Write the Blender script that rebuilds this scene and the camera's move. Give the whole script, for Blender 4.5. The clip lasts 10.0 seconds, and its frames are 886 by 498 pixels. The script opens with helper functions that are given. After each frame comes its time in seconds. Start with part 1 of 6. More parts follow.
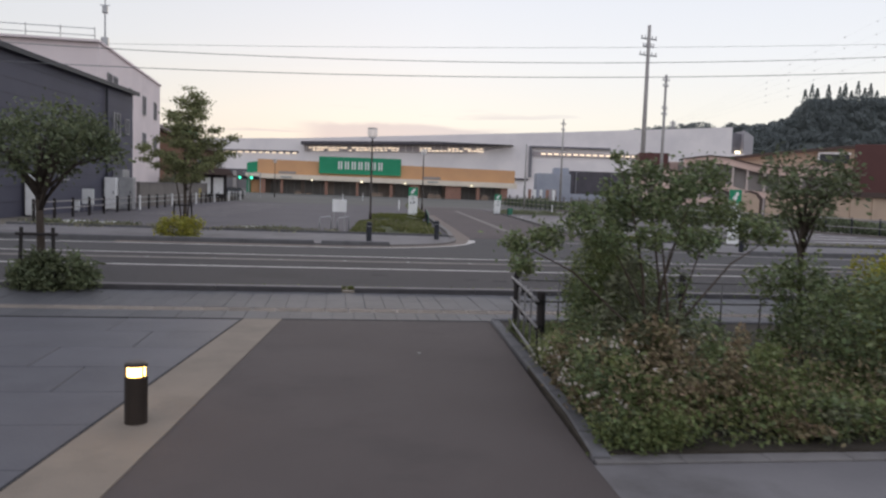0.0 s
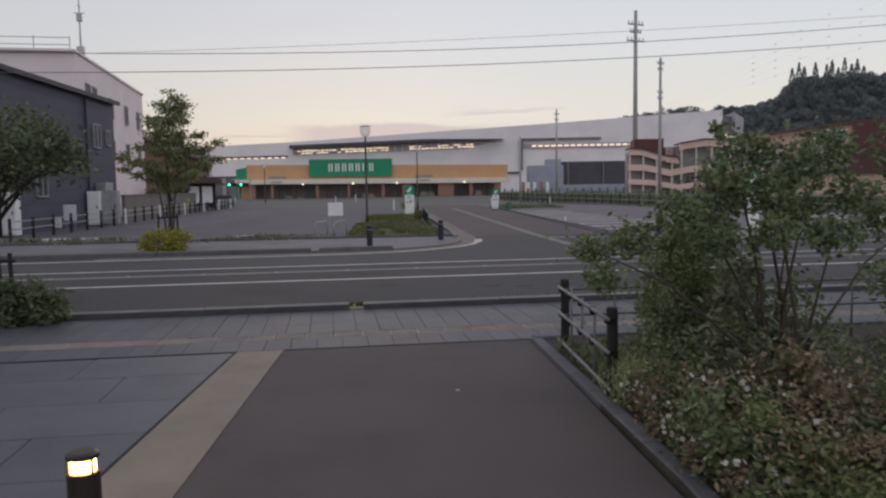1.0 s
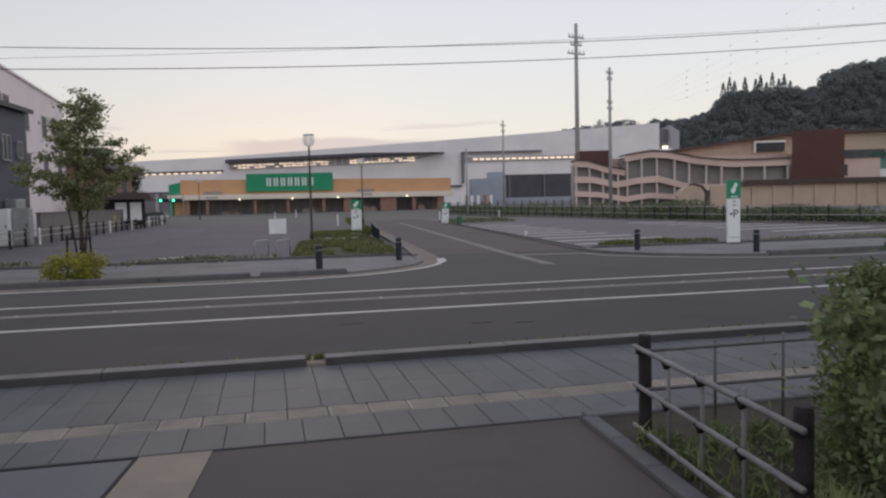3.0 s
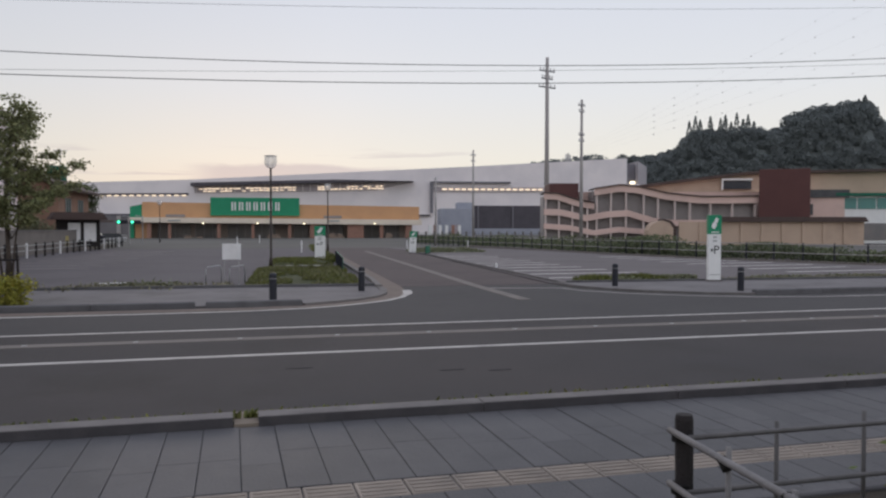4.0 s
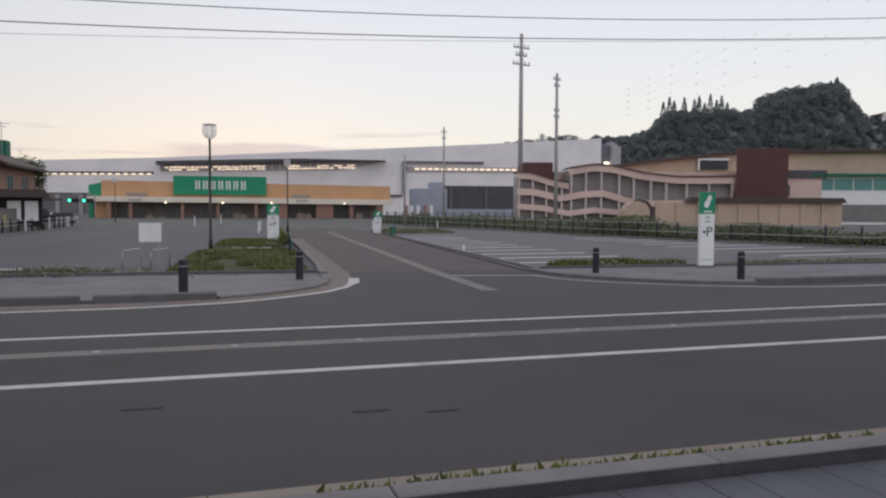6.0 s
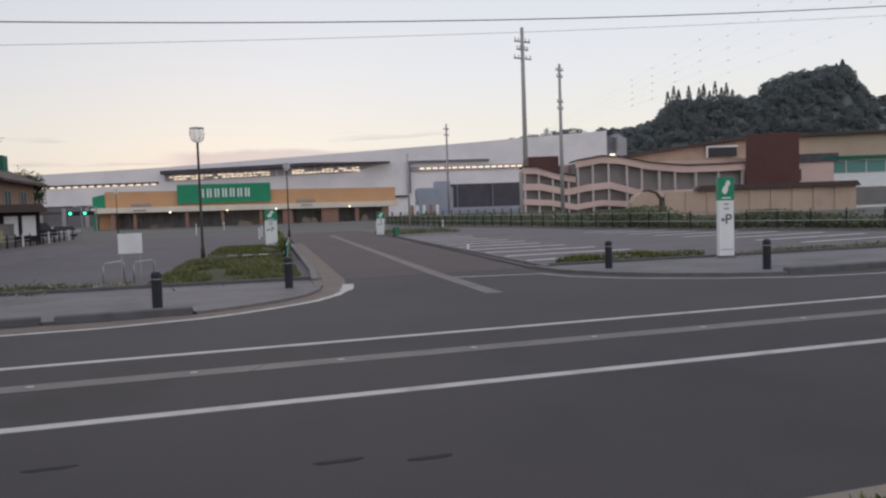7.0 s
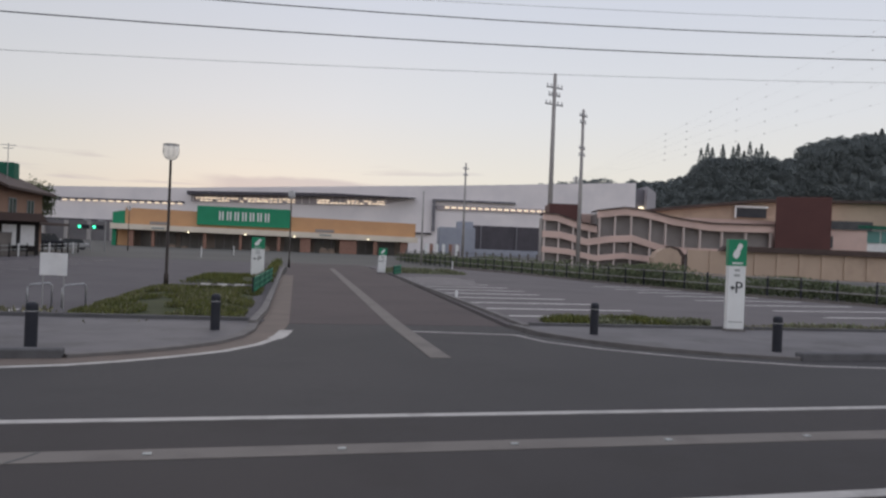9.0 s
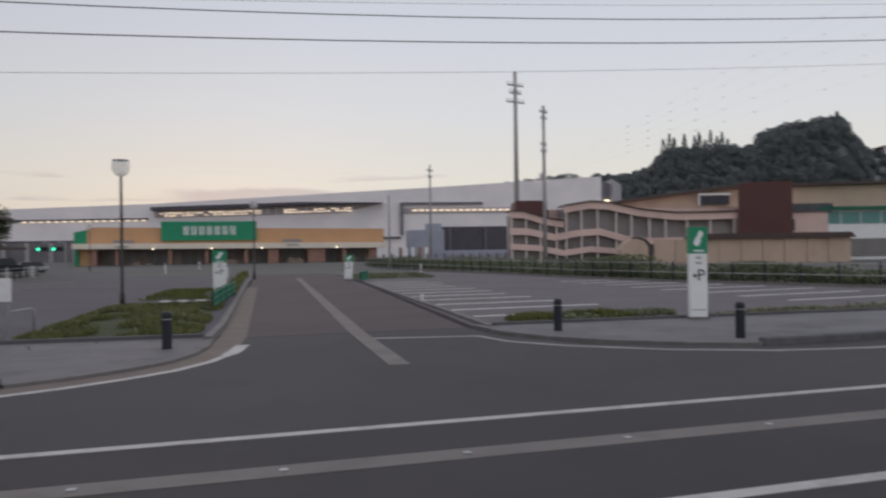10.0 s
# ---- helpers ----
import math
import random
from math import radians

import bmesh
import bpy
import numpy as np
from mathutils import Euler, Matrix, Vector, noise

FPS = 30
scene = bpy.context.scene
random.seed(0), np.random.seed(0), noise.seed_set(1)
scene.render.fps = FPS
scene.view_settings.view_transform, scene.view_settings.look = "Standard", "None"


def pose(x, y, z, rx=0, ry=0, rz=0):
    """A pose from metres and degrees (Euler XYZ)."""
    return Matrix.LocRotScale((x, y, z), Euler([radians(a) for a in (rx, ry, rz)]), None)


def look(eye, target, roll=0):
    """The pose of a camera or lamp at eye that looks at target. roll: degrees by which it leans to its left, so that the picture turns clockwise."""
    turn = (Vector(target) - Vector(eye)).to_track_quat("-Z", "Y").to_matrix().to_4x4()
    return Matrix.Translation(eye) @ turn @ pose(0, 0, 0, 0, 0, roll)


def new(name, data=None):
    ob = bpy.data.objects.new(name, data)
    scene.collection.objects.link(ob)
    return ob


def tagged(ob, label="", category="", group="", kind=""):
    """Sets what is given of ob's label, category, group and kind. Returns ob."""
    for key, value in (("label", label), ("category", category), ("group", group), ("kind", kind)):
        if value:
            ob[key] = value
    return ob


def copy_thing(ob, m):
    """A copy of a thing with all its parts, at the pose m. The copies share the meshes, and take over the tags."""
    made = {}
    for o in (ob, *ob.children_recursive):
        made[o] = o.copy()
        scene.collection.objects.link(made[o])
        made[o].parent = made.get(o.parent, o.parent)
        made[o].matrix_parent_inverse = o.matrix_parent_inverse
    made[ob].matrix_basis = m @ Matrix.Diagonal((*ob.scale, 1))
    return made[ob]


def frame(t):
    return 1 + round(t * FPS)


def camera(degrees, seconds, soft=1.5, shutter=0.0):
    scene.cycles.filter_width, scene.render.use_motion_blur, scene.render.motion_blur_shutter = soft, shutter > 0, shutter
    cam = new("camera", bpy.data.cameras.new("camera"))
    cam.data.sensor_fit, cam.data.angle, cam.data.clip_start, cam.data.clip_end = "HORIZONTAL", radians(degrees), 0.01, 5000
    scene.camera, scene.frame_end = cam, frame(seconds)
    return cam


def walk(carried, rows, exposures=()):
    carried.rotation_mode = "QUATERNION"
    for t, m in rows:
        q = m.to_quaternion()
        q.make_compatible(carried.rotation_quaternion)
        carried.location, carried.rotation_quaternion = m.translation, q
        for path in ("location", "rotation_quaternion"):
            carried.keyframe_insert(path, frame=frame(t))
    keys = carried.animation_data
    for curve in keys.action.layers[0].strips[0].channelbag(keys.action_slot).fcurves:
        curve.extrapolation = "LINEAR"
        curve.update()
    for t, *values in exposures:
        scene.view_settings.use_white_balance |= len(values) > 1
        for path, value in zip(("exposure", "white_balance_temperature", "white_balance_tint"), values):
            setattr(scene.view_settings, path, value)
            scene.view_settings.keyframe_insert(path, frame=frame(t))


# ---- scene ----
cam = camera(59.9, 10.0, 2.3, 0.3)
PATH = [
    (0, (0.068, 0.232, 1.734), (0.34, 2.207, 1.579), 2.0),
    (0.5, (-0.129, 1.007, 1.712), (0.106, 2.991, 1.614), 0.9),
    (1, (-0.078, 1.895, 1.72), (0.21, 3.868, 1.558), -0.9),
    (1.5, (-0.305, 2.484, 1.726), (0.042, 4.447, 1.569), 0.6),
    (2, (-0.29, 3.27, 1.721), (-0.024, 5.244, 1.538), 0.3),
    (2.5, (-0.363, 3.965, 1.71), (0.017, 5.923, 1.559), 0.8),
    (3, (-0.178, 4.705, 1.704), (0.263, 6.651, 1.575), -1.4),
    (4.5, (0.381, 6.867, 1.621), (0.942, 8.786, 1.585), 0.4),
    (5, (0.726, 7.597, 1.592), (1.23, 9.53, 1.492), -2.3),
    (5.5, (1.112, 8.296, 1.607), (1.705, 10.204, 1.504), 0.9),
    (7, (1.969, 10.108, 1.541), (2.537, 12.023, 1.436), -2.0),
    (7.5, (2.377, 10.713, 1.543), (2.879, 12.635, 1.313), -0.1),
    (8, (2.803, 11.133, 1.57), (3.457, 13.021, 1.47), 2.6),
    (8.5, (3.401, 11.478, 1.628), (3.899, 13.41, 1.497), -0.0),
    (9, (3.797, 11.911, 1.64), (4.303, 13.846, 1.637), 2.3),
    (9.5, (4.136, 12.038, 1.669), (4.482, 14.007, 1.716), 0.9),
    (10, (4.123, 12.13, 1.644), (4.702, 14.045, 1.648), -0.8),
]
walk(cam, [(t, look(eye, target, roll)) for t, eye, target, roll in PATH], [(0.0, 0.30), (0.5, 0.06), (1.0, -0.04), (1.5, 0.07), (2.0, 0.04), (2.5, 0.12), (3.0, 0.10), (4.5, 0.08), (5.0, 0.03), (5.5, 0.20), (7.0, 0.14), (7.5, 0.30), (8.0, 0.32), (8.5, 0.16), (9.0, 0.0), (9.5, -0.10), (10.0, -0.09)])

# ---- sky and light ----
LOT = 4.0  # the car park is turned by this many degrees from the road
world = bpy.data.worlds.new("dusk_sky")
scene.world = world
world.use_nodes = True
wn, wl = world.node_tree.nodes, world.node_tree.links
wn.clear()
w_out = wn.new("ShaderNodeOutputWorld")
w_geo = wn.new("ShaderNodeTexCoord")
w_sep = wn.new("ShaderNodeSeparateXYZ")
wl.new(w_geo.outputs["Generated"], w_sep.inputs[0])
w_ramp = wn.new("ShaderNodeValToRGB")
stops = [(0.0, (0.60, 0.55, 0.51)), (0.03, (0.80, 0.745, 0.65)), (0.09, (0.82, 0.795, 0.735)), (0.17, (0.755, 0.77, 0.80)), (0.30, (0.665, 0.70, 0.79)), (1.0, (0.64, 0.67, 0.79))]
w_ramp.color_ramp.elements[0].position, w_ramp.color_ramp.elements[0].color = stops[0][0], (*stops[0][1], 1)
w_ramp.color_ramp.elements[1].position, w_ramp.color_ramp.elements[1].color = stops[-1][0], (*stops[-1][1], 1)
for s_pos, s_col in stops[1:-1]:
    w_ramp.color_ramp.elements.new(s_pos).color = (*s_col, 1)
wl.new(w_sep.outputs["Z"], w_ramp.inputs[0])
# low mauve cloud bank over the hall, with a lumpy top
w_map = wn.new("ShaderNodeMapping")
w_map.inputs["Scale"].default_value = (1.0, 1.0, 2.5)
wl.new(w_geo.outputs["Generated"], w_map.inputs[0])
w_noise = wn.new("ShaderNodeTexNoise")
w_noise.inputs["Scale"].default_value, w_noise.inputs["Detail"].default_value = 9.0, 5
wl.new(w_map.outputs[0], w_noise.inputs[0])
w_top = wn.new("ShaderNodeMath")  # height of the cloud's top
w_top.operation = "MULTIPLY_ADD"
w_top.inputs[1].default_value, w_top.inputs[2].default_value = 0.034, 0.0625
wl.new(w_noise.outputs[0], w_top.inputs[0])
w_dif = wn.new("ShaderNodeMath")
w_dif.operation = "SUBTRACT"
wl.new(w_top.outputs[0], w_dif.inputs[0]), wl.new(w_sep.outputs["Z"], w_dif.inputs[1])
w_cl = wn.new("ShaderNodeMapRange")
w_cl.inputs[1].default_value, w_cl.inputs[2].default_value, w_cl.inputs[4].default_value = -0.001, 0.005, 0.85
wl.new(w_dif.outputs[0], w_cl.inputs[0])
w_l = wn.new("ShaderNodeMapRange")
w_l.interpolation_type = "SMOOTHSTEP"
w_l.inputs[1].default_value, w_l.inputs[2].default_value = -0.07, -0.01
wl.new(w_sep.outputs["X"], w_l.inputs[0])
w_r = wn.new("ShaderNodeMapRange")
w_r.interpolation_type = "SMOOTHSTEP"
w_r.inputs[1].default_value, w_r.inputs[2].default_value, w_r.inputs[3].default_value, w_r.inputs[4].default_value = 0.16, 0.24, 1.0, 0.0
wl.new(w_sep.outputs["X"], w_r.inputs[0])
w_lr = wn.new("ShaderNodeMath")
w_lr.operation = "MULTIPLY"
wl.new(w_l.outputs[0], w_lr.inputs[0]), wl.new(w_r.outputs[0], w_lr.inputs[1])
w_bank = wn.new("ShaderNodeMath")
w_bank.operation = "MULTIPLY"
wl.new(w_cl.outputs[0], w_bank.inputs[0]), wl.new(w_lr.outputs[0], w_bank.inputs[1])
# thin wisps a little higher
w_map2 = wn.new("ShaderNodeMapping")
w_map2.inputs["Scale"].default_value = (5.0, 5.0, 70)
wl.new(w_geo.outputs["Generated"], w_map2.inputs[0])
w_noise2 = wn.new("ShaderNodeTexNoise")
w_noise2.inputs["Scale"].default_value, w_noise2.inputs["Detail"].default_value = 1.6, 4
wl.new(w_map2.outputs[0], w_noise2.inputs[0])
w_wisp = wn.new("ShaderNodeMapRange")
w_wisp.inputs[1].default_value, w_wisp.inputs[2].default_value, w_wisp.inputs[4].default_value = 0.60, 0.70, 0.6
wl.new(w_noise2.outputs[0], w_wisp.inputs[0])
w_low = wn.new("ShaderNodeMapRange")
w_low.inputs[1].default_value, w_low.inputs[2].default_value, w_low.inputs[3].default_value, w_low.inputs[4].default_value = 0.09, 0.105, 1.0, 0.0
wl.new(w_sep.outputs["Z"], w_low.inputs[0])
w_thin = wn.new("ShaderNodeMath")
w_thin.operation = "MULTIPLY"
wl.new(w_wisp.outputs[0], w_thin.inputs[0]), wl.new(w_low.outputs[0], w_thin.inputs[1])
w_mul = wn.new("ShaderNodeMath")
w_mul.operation = "MAXIMUM"
wl.new(w_bank.outputs[0], w_mul.inputs[0]), wl.new(w_thin.outputs[0], w_mul.inputs[1])
w_mix = wn.new("ShaderNodeMix")
w_mix.data_type = "RGBA"
w_mix.inputs["B"].default_value = (0.585, 0.55, 0.57, 1)
wl.new(w_mul.outputs[0], w_mix.inputs["Factor"]), wl.new(w_ramp.outputs[0], w_mix.inputs["A"])
w_bg = wn.new("ShaderNodeBackground")
w_east = wn.new("ShaderNodeMapRange")  # the sky behind the walker, opposite the afterglow, is the brighter half
w_east.inputs[1].default_value, w_east.inputs[2].default_value, w_east.inputs[3].default_value, w_east.inputs[4].default_value = -1.0, 0.6, 1.18, 0.95
w_west = wn.new("ShaderNodeMapRange")  # the sky is a little dimmer to the west, away from the glow
w_west.inputs[1].default_value, w_west.inputs[2].default_value, w_west.inputs[3].default_value, w_west.inputs[4].default_value = -0.36, 0.12, 0.87, 1.0
w_both = wn.new("ShaderNodeMath")
w_both.operation = "MULTIPLY"
wl.new(w_sep.outputs["Y"], w_east.inputs[0]), wl.new(w_sep.outputs["X"], w_west.inputs[0])
wl.new(w_east.outputs[0], w_both.inputs[0]), wl.new(w_west.outputs[0], w_both.inputs[1])
wl.new(w_both.outputs[0], w_bg.inputs[1])
wl.new(w_mix.outputs["Result"], w_bg.inputs[0])
w_sky = wn.new("ShaderNodeTexSky")
w_sky.sky_type, w_sky.sun_disc = "NISHITA", False
w_sky.sun_elevation, w_sky.sun_rotation = radians(1.5), radians(0)
w_bg2 = wn.new("ShaderNodeBackground")
w_bg2.inputs[1].default_value = 0.006
wl.new(w_sky.outputs[0], w_bg2.inputs[0])
w_add = wn.new("ShaderNodeAddShader")
wl.new(w_bg.outputs[0], w_add.inputs[0]), wl.new(w_bg2.outputs[0], w_add.inputs[1])
wl.new(w_add.outputs[0], w_out.inputs[0])

sun = new("sun", bpy.data.lights.new("sun", "SUN"))
sun.data.energy, sun.data.angle, sun.data.color = 0.25, radians(25), (1.0, 0.82, 0.66)
sun.matrix_world = look((0, 0, 30), (0, -60, 22))


# ---- materials ----
def mat(name, col, rough=0.7, col2=None, scale=3.0, fine=60.0, bump=0.15, metal=0.0, spec=0.3, island=0.0, rand=0.0, bump_scale=None, emit=None, power=0.0, stain=None, stain_scale=0.5, stain_amount=0.6, translucent=0.0):
    m = bpy.data.materials.new(name)
    m.use_nodes = True
    n, l = m.node_tree.nodes, m.node_tree.links
    b = n["Principled BSDF"]
    b.inputs["Specular IOR Level"].default_value = spec
    b.inputs["Roughness"].default_value, b.inputs["Metallic"].default_value = rough, metal
    tc = n.new("ShaderNodeTexCoord")
    big, small = n.new("ShaderNodeTexNoise"), n.new("ShaderNodeTexNoise")
    big.inputs["Scale"].default_value, big.inputs["Detail"].default_value = scale, 5
    small.inputs["Scale"].default_value, small.inputs["Detail"].default_value = fine, 3
    geo = n.new("ShaderNodeNewGeometry")
    for t in (big, small):
        l.new(geo.outputs["Position"], t.inputs["Vector"])
    col2 = col2 or tuple(c * 0.72 for c in col)
    mix = n.new("ShaderNodeMix")
    mix.data_type = "RGBA"
    mix.inputs["A"].default_value, mix.inputs["B"].default_value = (*col, 1), (*col2, 1)
    add = n.new("ShaderNodeMath")
    add.operation = "MULTIPLY_ADD"
    add.inputs[1].default_value, add.inputs[2].default_value = 0.45, 0.0
    l.new(small.outputs[0], add.inputs[0])
    rng = n.new("ShaderNodeMapRange")
    rng.inputs[1].default_value, rng.inputs[2].default_value = 0.35, 0.68
    l.new(big.outputs[0], rng.inputs[0])
    ad2 = n.new("ShaderNodeMath")
    ad2.operation = "MULTIPLY_ADD"
    ad2.inputs[1].default_value = 0.6
    ad2.use_clamp = True
    l.new(rng.outputs[0], ad2.inputs[0]), l.new(add.outputs[0], ad2.inputs[2])
    l.new(ad2.outputs[0], mix.inputs["Factor"])
    out = mix.outputs["Result"]
    if island or rand:
        if island:
            src = geo.outputs["Random Per Island"]
        else:
            src = n.new("ShaderNodeObjectInfo").outputs["Random"]
        hsv = n.new("ShaderNodeHueSaturation")
        r2 = n.new("ShaderNodeMapRange")
        amount = island or rand
        r2.inputs[3].default_value, r2.inputs[4].default_value = 1 - amount, 1 + amount
        l.new(src, r2.inputs[0]), l.new(r2.outputs[0], hsv.inputs["Value"])
        if island:
            r3 = n.new("ShaderNodeMapRange")
            r3.inputs[3].default_value, r3.inputs[4].default_value = 0.5 - 0.05 * island, 0.5 + 0.05 * island
            wn1 = n.new("ShaderNodeTexWhiteNoise")
            wn1.noise_dimensions = "1D"
            l.new(src, wn1.inputs["W"]), l.new(wn1.outputs["Value"], r3.inputs[0]), l.new(r3.outputs[0], hsv.inputs["Hue"])
        l.new(out, hsv.inputs["Color"])
        out = hsv.outputs[0]
    if stain:
        st = n.new("ShaderNodeTexNoise")
        st.inputs["Scale"].default_value, st.inputs["Detail"].default_value, st.inputs["Roughness"].default_value = stain_scale, 6, 0.65
        l.new(geo.outputs["Position"], st.inputs["Vector"])
        sr = n.new("ShaderNodeMapRange")
        sr.inputs[1].default_value, sr.inputs[2].default_value, sr.inputs[4].default_value = 0.5, 0.72, stain_amount
        l.new(st.outputs[0], sr.inputs[0])
        sm = n.new("ShaderNodeMix")
        sm.data_type = "RGBA"
        sm.inputs["B"].default_value = (*stain, 1)
        l.new(sr.outputs[0], sm.inputs["Factor"]), l.new(out, sm.inputs["A"])
        out = sm.outputs["Result"]
    l.new(out, b.inputs["Base Color"])
    if bump:
        bp = n.new("ShaderNodeBump")
        bp.inputs["Strength"].default_value, bp.inputs["Distance"].default_value = bump, 0.02
        l.new(small.outputs[0], bp.inputs["Height"]), l.new(bp.outputs[0], b.inputs["Normal"])
    if emit:
        b.inputs["Emission Color"].default_value, b.inputs["Emission Strength"].default_value = (*emit, 1), power
    if translucent:
        tr, ms = n.new("ShaderNodeBsdfTranslucent"), n.new("ShaderNodeMixShader")
        ms.inputs[0].default_value = translucent
        l.new(out, tr.inputs[0]), l.new(b.outputs[0], ms.inputs[1]), l.new(tr.outputs[0], ms.inputs[2])
        l.new(ms.outputs[0], n["Material Output"].inputs[0])
    return m


ASPHALT = mat("road_asphalt", (0.063, 0.054, 0.053), 0.85, (0.045, 0.042, 0.044), 0.22, 90, 0.35, stain=(0.038, 0.033, 0.031), stain_scale=0.45, stain_amount=0.7)
ASPHALT_COOL = mat("mouth_asphalt", (0.068, 0.063, 0.064), 0.85, (0.056, 0.052, 0.053), 0.35, 90, 0.3, stain=(0.049, 0.046, 0.047), stain_scale=0.5)
ASPHALT_PATH = mat("path_asphalt", (0.090, 0.073, 0.070), 0.8, (0.070, 0.056, 0.054), 0.7, 140, 0.4, stain=(0.052, 0.043, 0.043), stain_scale=0.55, stain_amount=0.75)
ASPHALT_LOT = mat("car_park_asphalt", (0.158, 0.142, 0.143), 0.9, (0.130, 0.114, 0.117), 0.25, 60, 0.3, stain=(0.094, 0.085, 0.087), stain_scale=0.3)
ASPHALT_WEST = mat("west_car_park_asphalt", (0.122, 0.112, 0.118), 0.9, (0.098, 0.088, 0.095), 0.25, 60, 0.3, stain=(0.078, 0.071, 0.075), stain_scale=0.3)
ASPHALT_DRIVE = mat("drive_asphalt", (0.104, 0.082, 0.081), 0.88, (0.084, 0.067, 0.067), 0.3, 80, 0.3, stain=(0.071, 0.058, 0.059), stain_scale=0.3)
EARTH = mat("dry_earth", (0.16, 0.14, 0.12), 0.95, (0.10, 0.09, 0.07), 1.5, 40, 0.5)
SOIL = mat("planter_soil", (0.06, 0.048, 0.036), 0.95, (0.035, 0.03, 0.024), 4, 60, 0.8)
GROUND = mat("far_ground", (0.135, 0.128, 0.12), 0.95, (0.09, 0.088, 0.078), 0.05, 3, 0.3)
SLATE = mat("slate_slab", (0.089, 0.086, 0.091), 0.6, (0.069, 0.068, 0.074), 2.5, 50, 0.25, rand=0.12, stain=(0.052, 0.051, 0.055), stain_scale=1.6, stain_amount=0.5)
PLAZA = mat("plaza_slab", (0.093, 0.091, 0.103), 0.55, (0.074, 0.071, 0.083), 1.8, 45, 0.25, rand=0.07, stain=(0.056, 0.055, 0.063), stain_scale=0.9, stain_amount=0.5)
GROUT = mat("dark_joint", (0.070, 0.071, 0.079), 0.95, (0.051, 0.051, 0.056), 5, 80, 0.3)
FAR_PAVE = mat("far_pavement", (0.192, 0.179, 0.181), 0.8, (0.130, 0.121, 0.126), 0.9, 50, 0.3, stain=(0.088, 0.080, 0.077), stain_scale=0.7, stain_amount=0.85)
TACTILE = mat("tactile_tile", (0.31, 0.262, 0.222), 0.7, (0.215, 0.184, 0.16), 3, 60, 0.2, rand=0.22, stain=(0.12, 0.11, 0.105), stain_scale=1.1, stain_amount=0.7)
BEIGE = mat("beige_concrete", (0.246, 0.205, 0.164), 0.8, (0.193, 0.158, 0.128), 1.6, 70, 0.35, stain=(0.131, 0.108, 0.088), stain_scale=1.3, stain_amount=0.5)
APRON = mat("apron_concrete", (0.195, 0.155, 0.132), 0.85, (0.15, 0.12, 0.104), 1.3, 50, 0.3, stain=(0.125, 0.102, 0.09), stain_scale=1.2, stain_amount=0.6)
JOINT = mat("open_joint", (0.030, 0.030, 0.033), 0.95, (0.022, 0.022, 0.024), 4, 60, 0.3)
KERB = mat("kerb_concrete", (0.198, 0.183, 0.176), 0.85, (0.144, 0.132, 0.131), 2.5, 60, 0.35, rand=0.08, stain=(0.089, 0.083, 0.081), stain_scale=1.5)
# darker, mottled kerb colour that carries the shade of its pavement side
KERB_SIDE_SHADE = mat("kerb_side_shade", (0.082, 0.076, 0.080), 0.9, (0.052, 0.049, 0.053), 4, 60, 0.4, stain=(0.12, 0.112, 0.105), stain_scale=2.2, stain_amount=0.5)
KERB_DARK = mat("path_kerb_concrete", (0.138, 0.133, 0.140), 0.85, (0.100, 0.097, 0.101), 2.5, 60, 0.35, rand=0.1, stain=(0.067, 0.064, 0.065), stain_scale=2)
PAINT = mat("road_paint", (0.500, 0.473, 0.450), 0.7, (0.400, 0.376, 0.360), 2.5, 40, 0.2, stain=(0.220, 0.203, 0.194), stain_scale=3, stain_amount=0.7)
PAINT_BAY = mat("bay_paint", (0.62, 0.59, 0.57), 0.7, (0.50, 0.47, 0.45), 2.5, 40, 0.2, stain=(0.30, 0.28, 0.27), stain_scale=2, stain_amount=0.5)
PAINT_OLD = mat("worn_road_paint", (0.401, 0.374, 0.362), 0.8, (0.267, 0.244, 0.240), 1.5, 30, 0.2, stain=(0.193, 0.180, 0.178), stain_scale=1.2, stain_amount=0.8)
CONC_BAND = mat("concrete_band", (0.210, 0.187, 0.171), 0.85, (0.163, 0.145, 0.133), 1.2, 50, 0.3, stain=(0.116, 0.100, 0.095), stain_scale=1.5)
BLACK_METAL = mat("black_metal", (0.026, 0.028, 0.038), 0.5, (0.036, 0.037, 0.046), 4, 60, 0.1, metal=0.3)
BROWN_POST = mat("dark_wood_post", (0.032, 0.027, 0.027), 0.8, (0.021, 0.018, 0.018), 6, 70, 0.5)
BAMBOO = mat("weathered_bamboo", (0.235, 0.225, 0.225), 0.65, (0.15, 0.142, 0.145), 6, 50, 0.3, stain=(0.10, 0.092, 0.09), stain_scale=5, stain_amount=0.5)
# the same bamboo darkened in colour for its shadow side
BAMBOO_SHADE = mat("shade_side_bamboo", (0.15, 0.142, 0.14), 0.7, (0.09, 0.085, 0.085), 6, 50, 0.3)
ROPE = mat("black_rope", (0.015, 0.014, 0.013), 0.9, None, 20, 200, 0.5)
LAMP_BROWN = mat("lamp_bronze", (0.055, 0.043, 0.037), 0.45, (0.04, 0.032, 0.028), 5, 90, 0.1, metal=0.5)
GLOW = mat("warm_lamp_glass", (0.9, 0.7, 0.35), 0.4, None, 3, 30, 0, emit=(1.0, 0.58, 0.16), power=9.0)
GLOBE = mat("lamp_globe", (0.93, 0.93, 0.93), 0.2, (0.88, 0.88, 0.88), 4, 40, 0.03, spec=0.5)
g_n, g_l = GLOBE.node_tree.nodes, GLOBE.node_tree.links
g_clear, g_mix = g_n.new("ShaderNodeBsdfTransparent"), g_n.new("ShaderNodeMixShader")
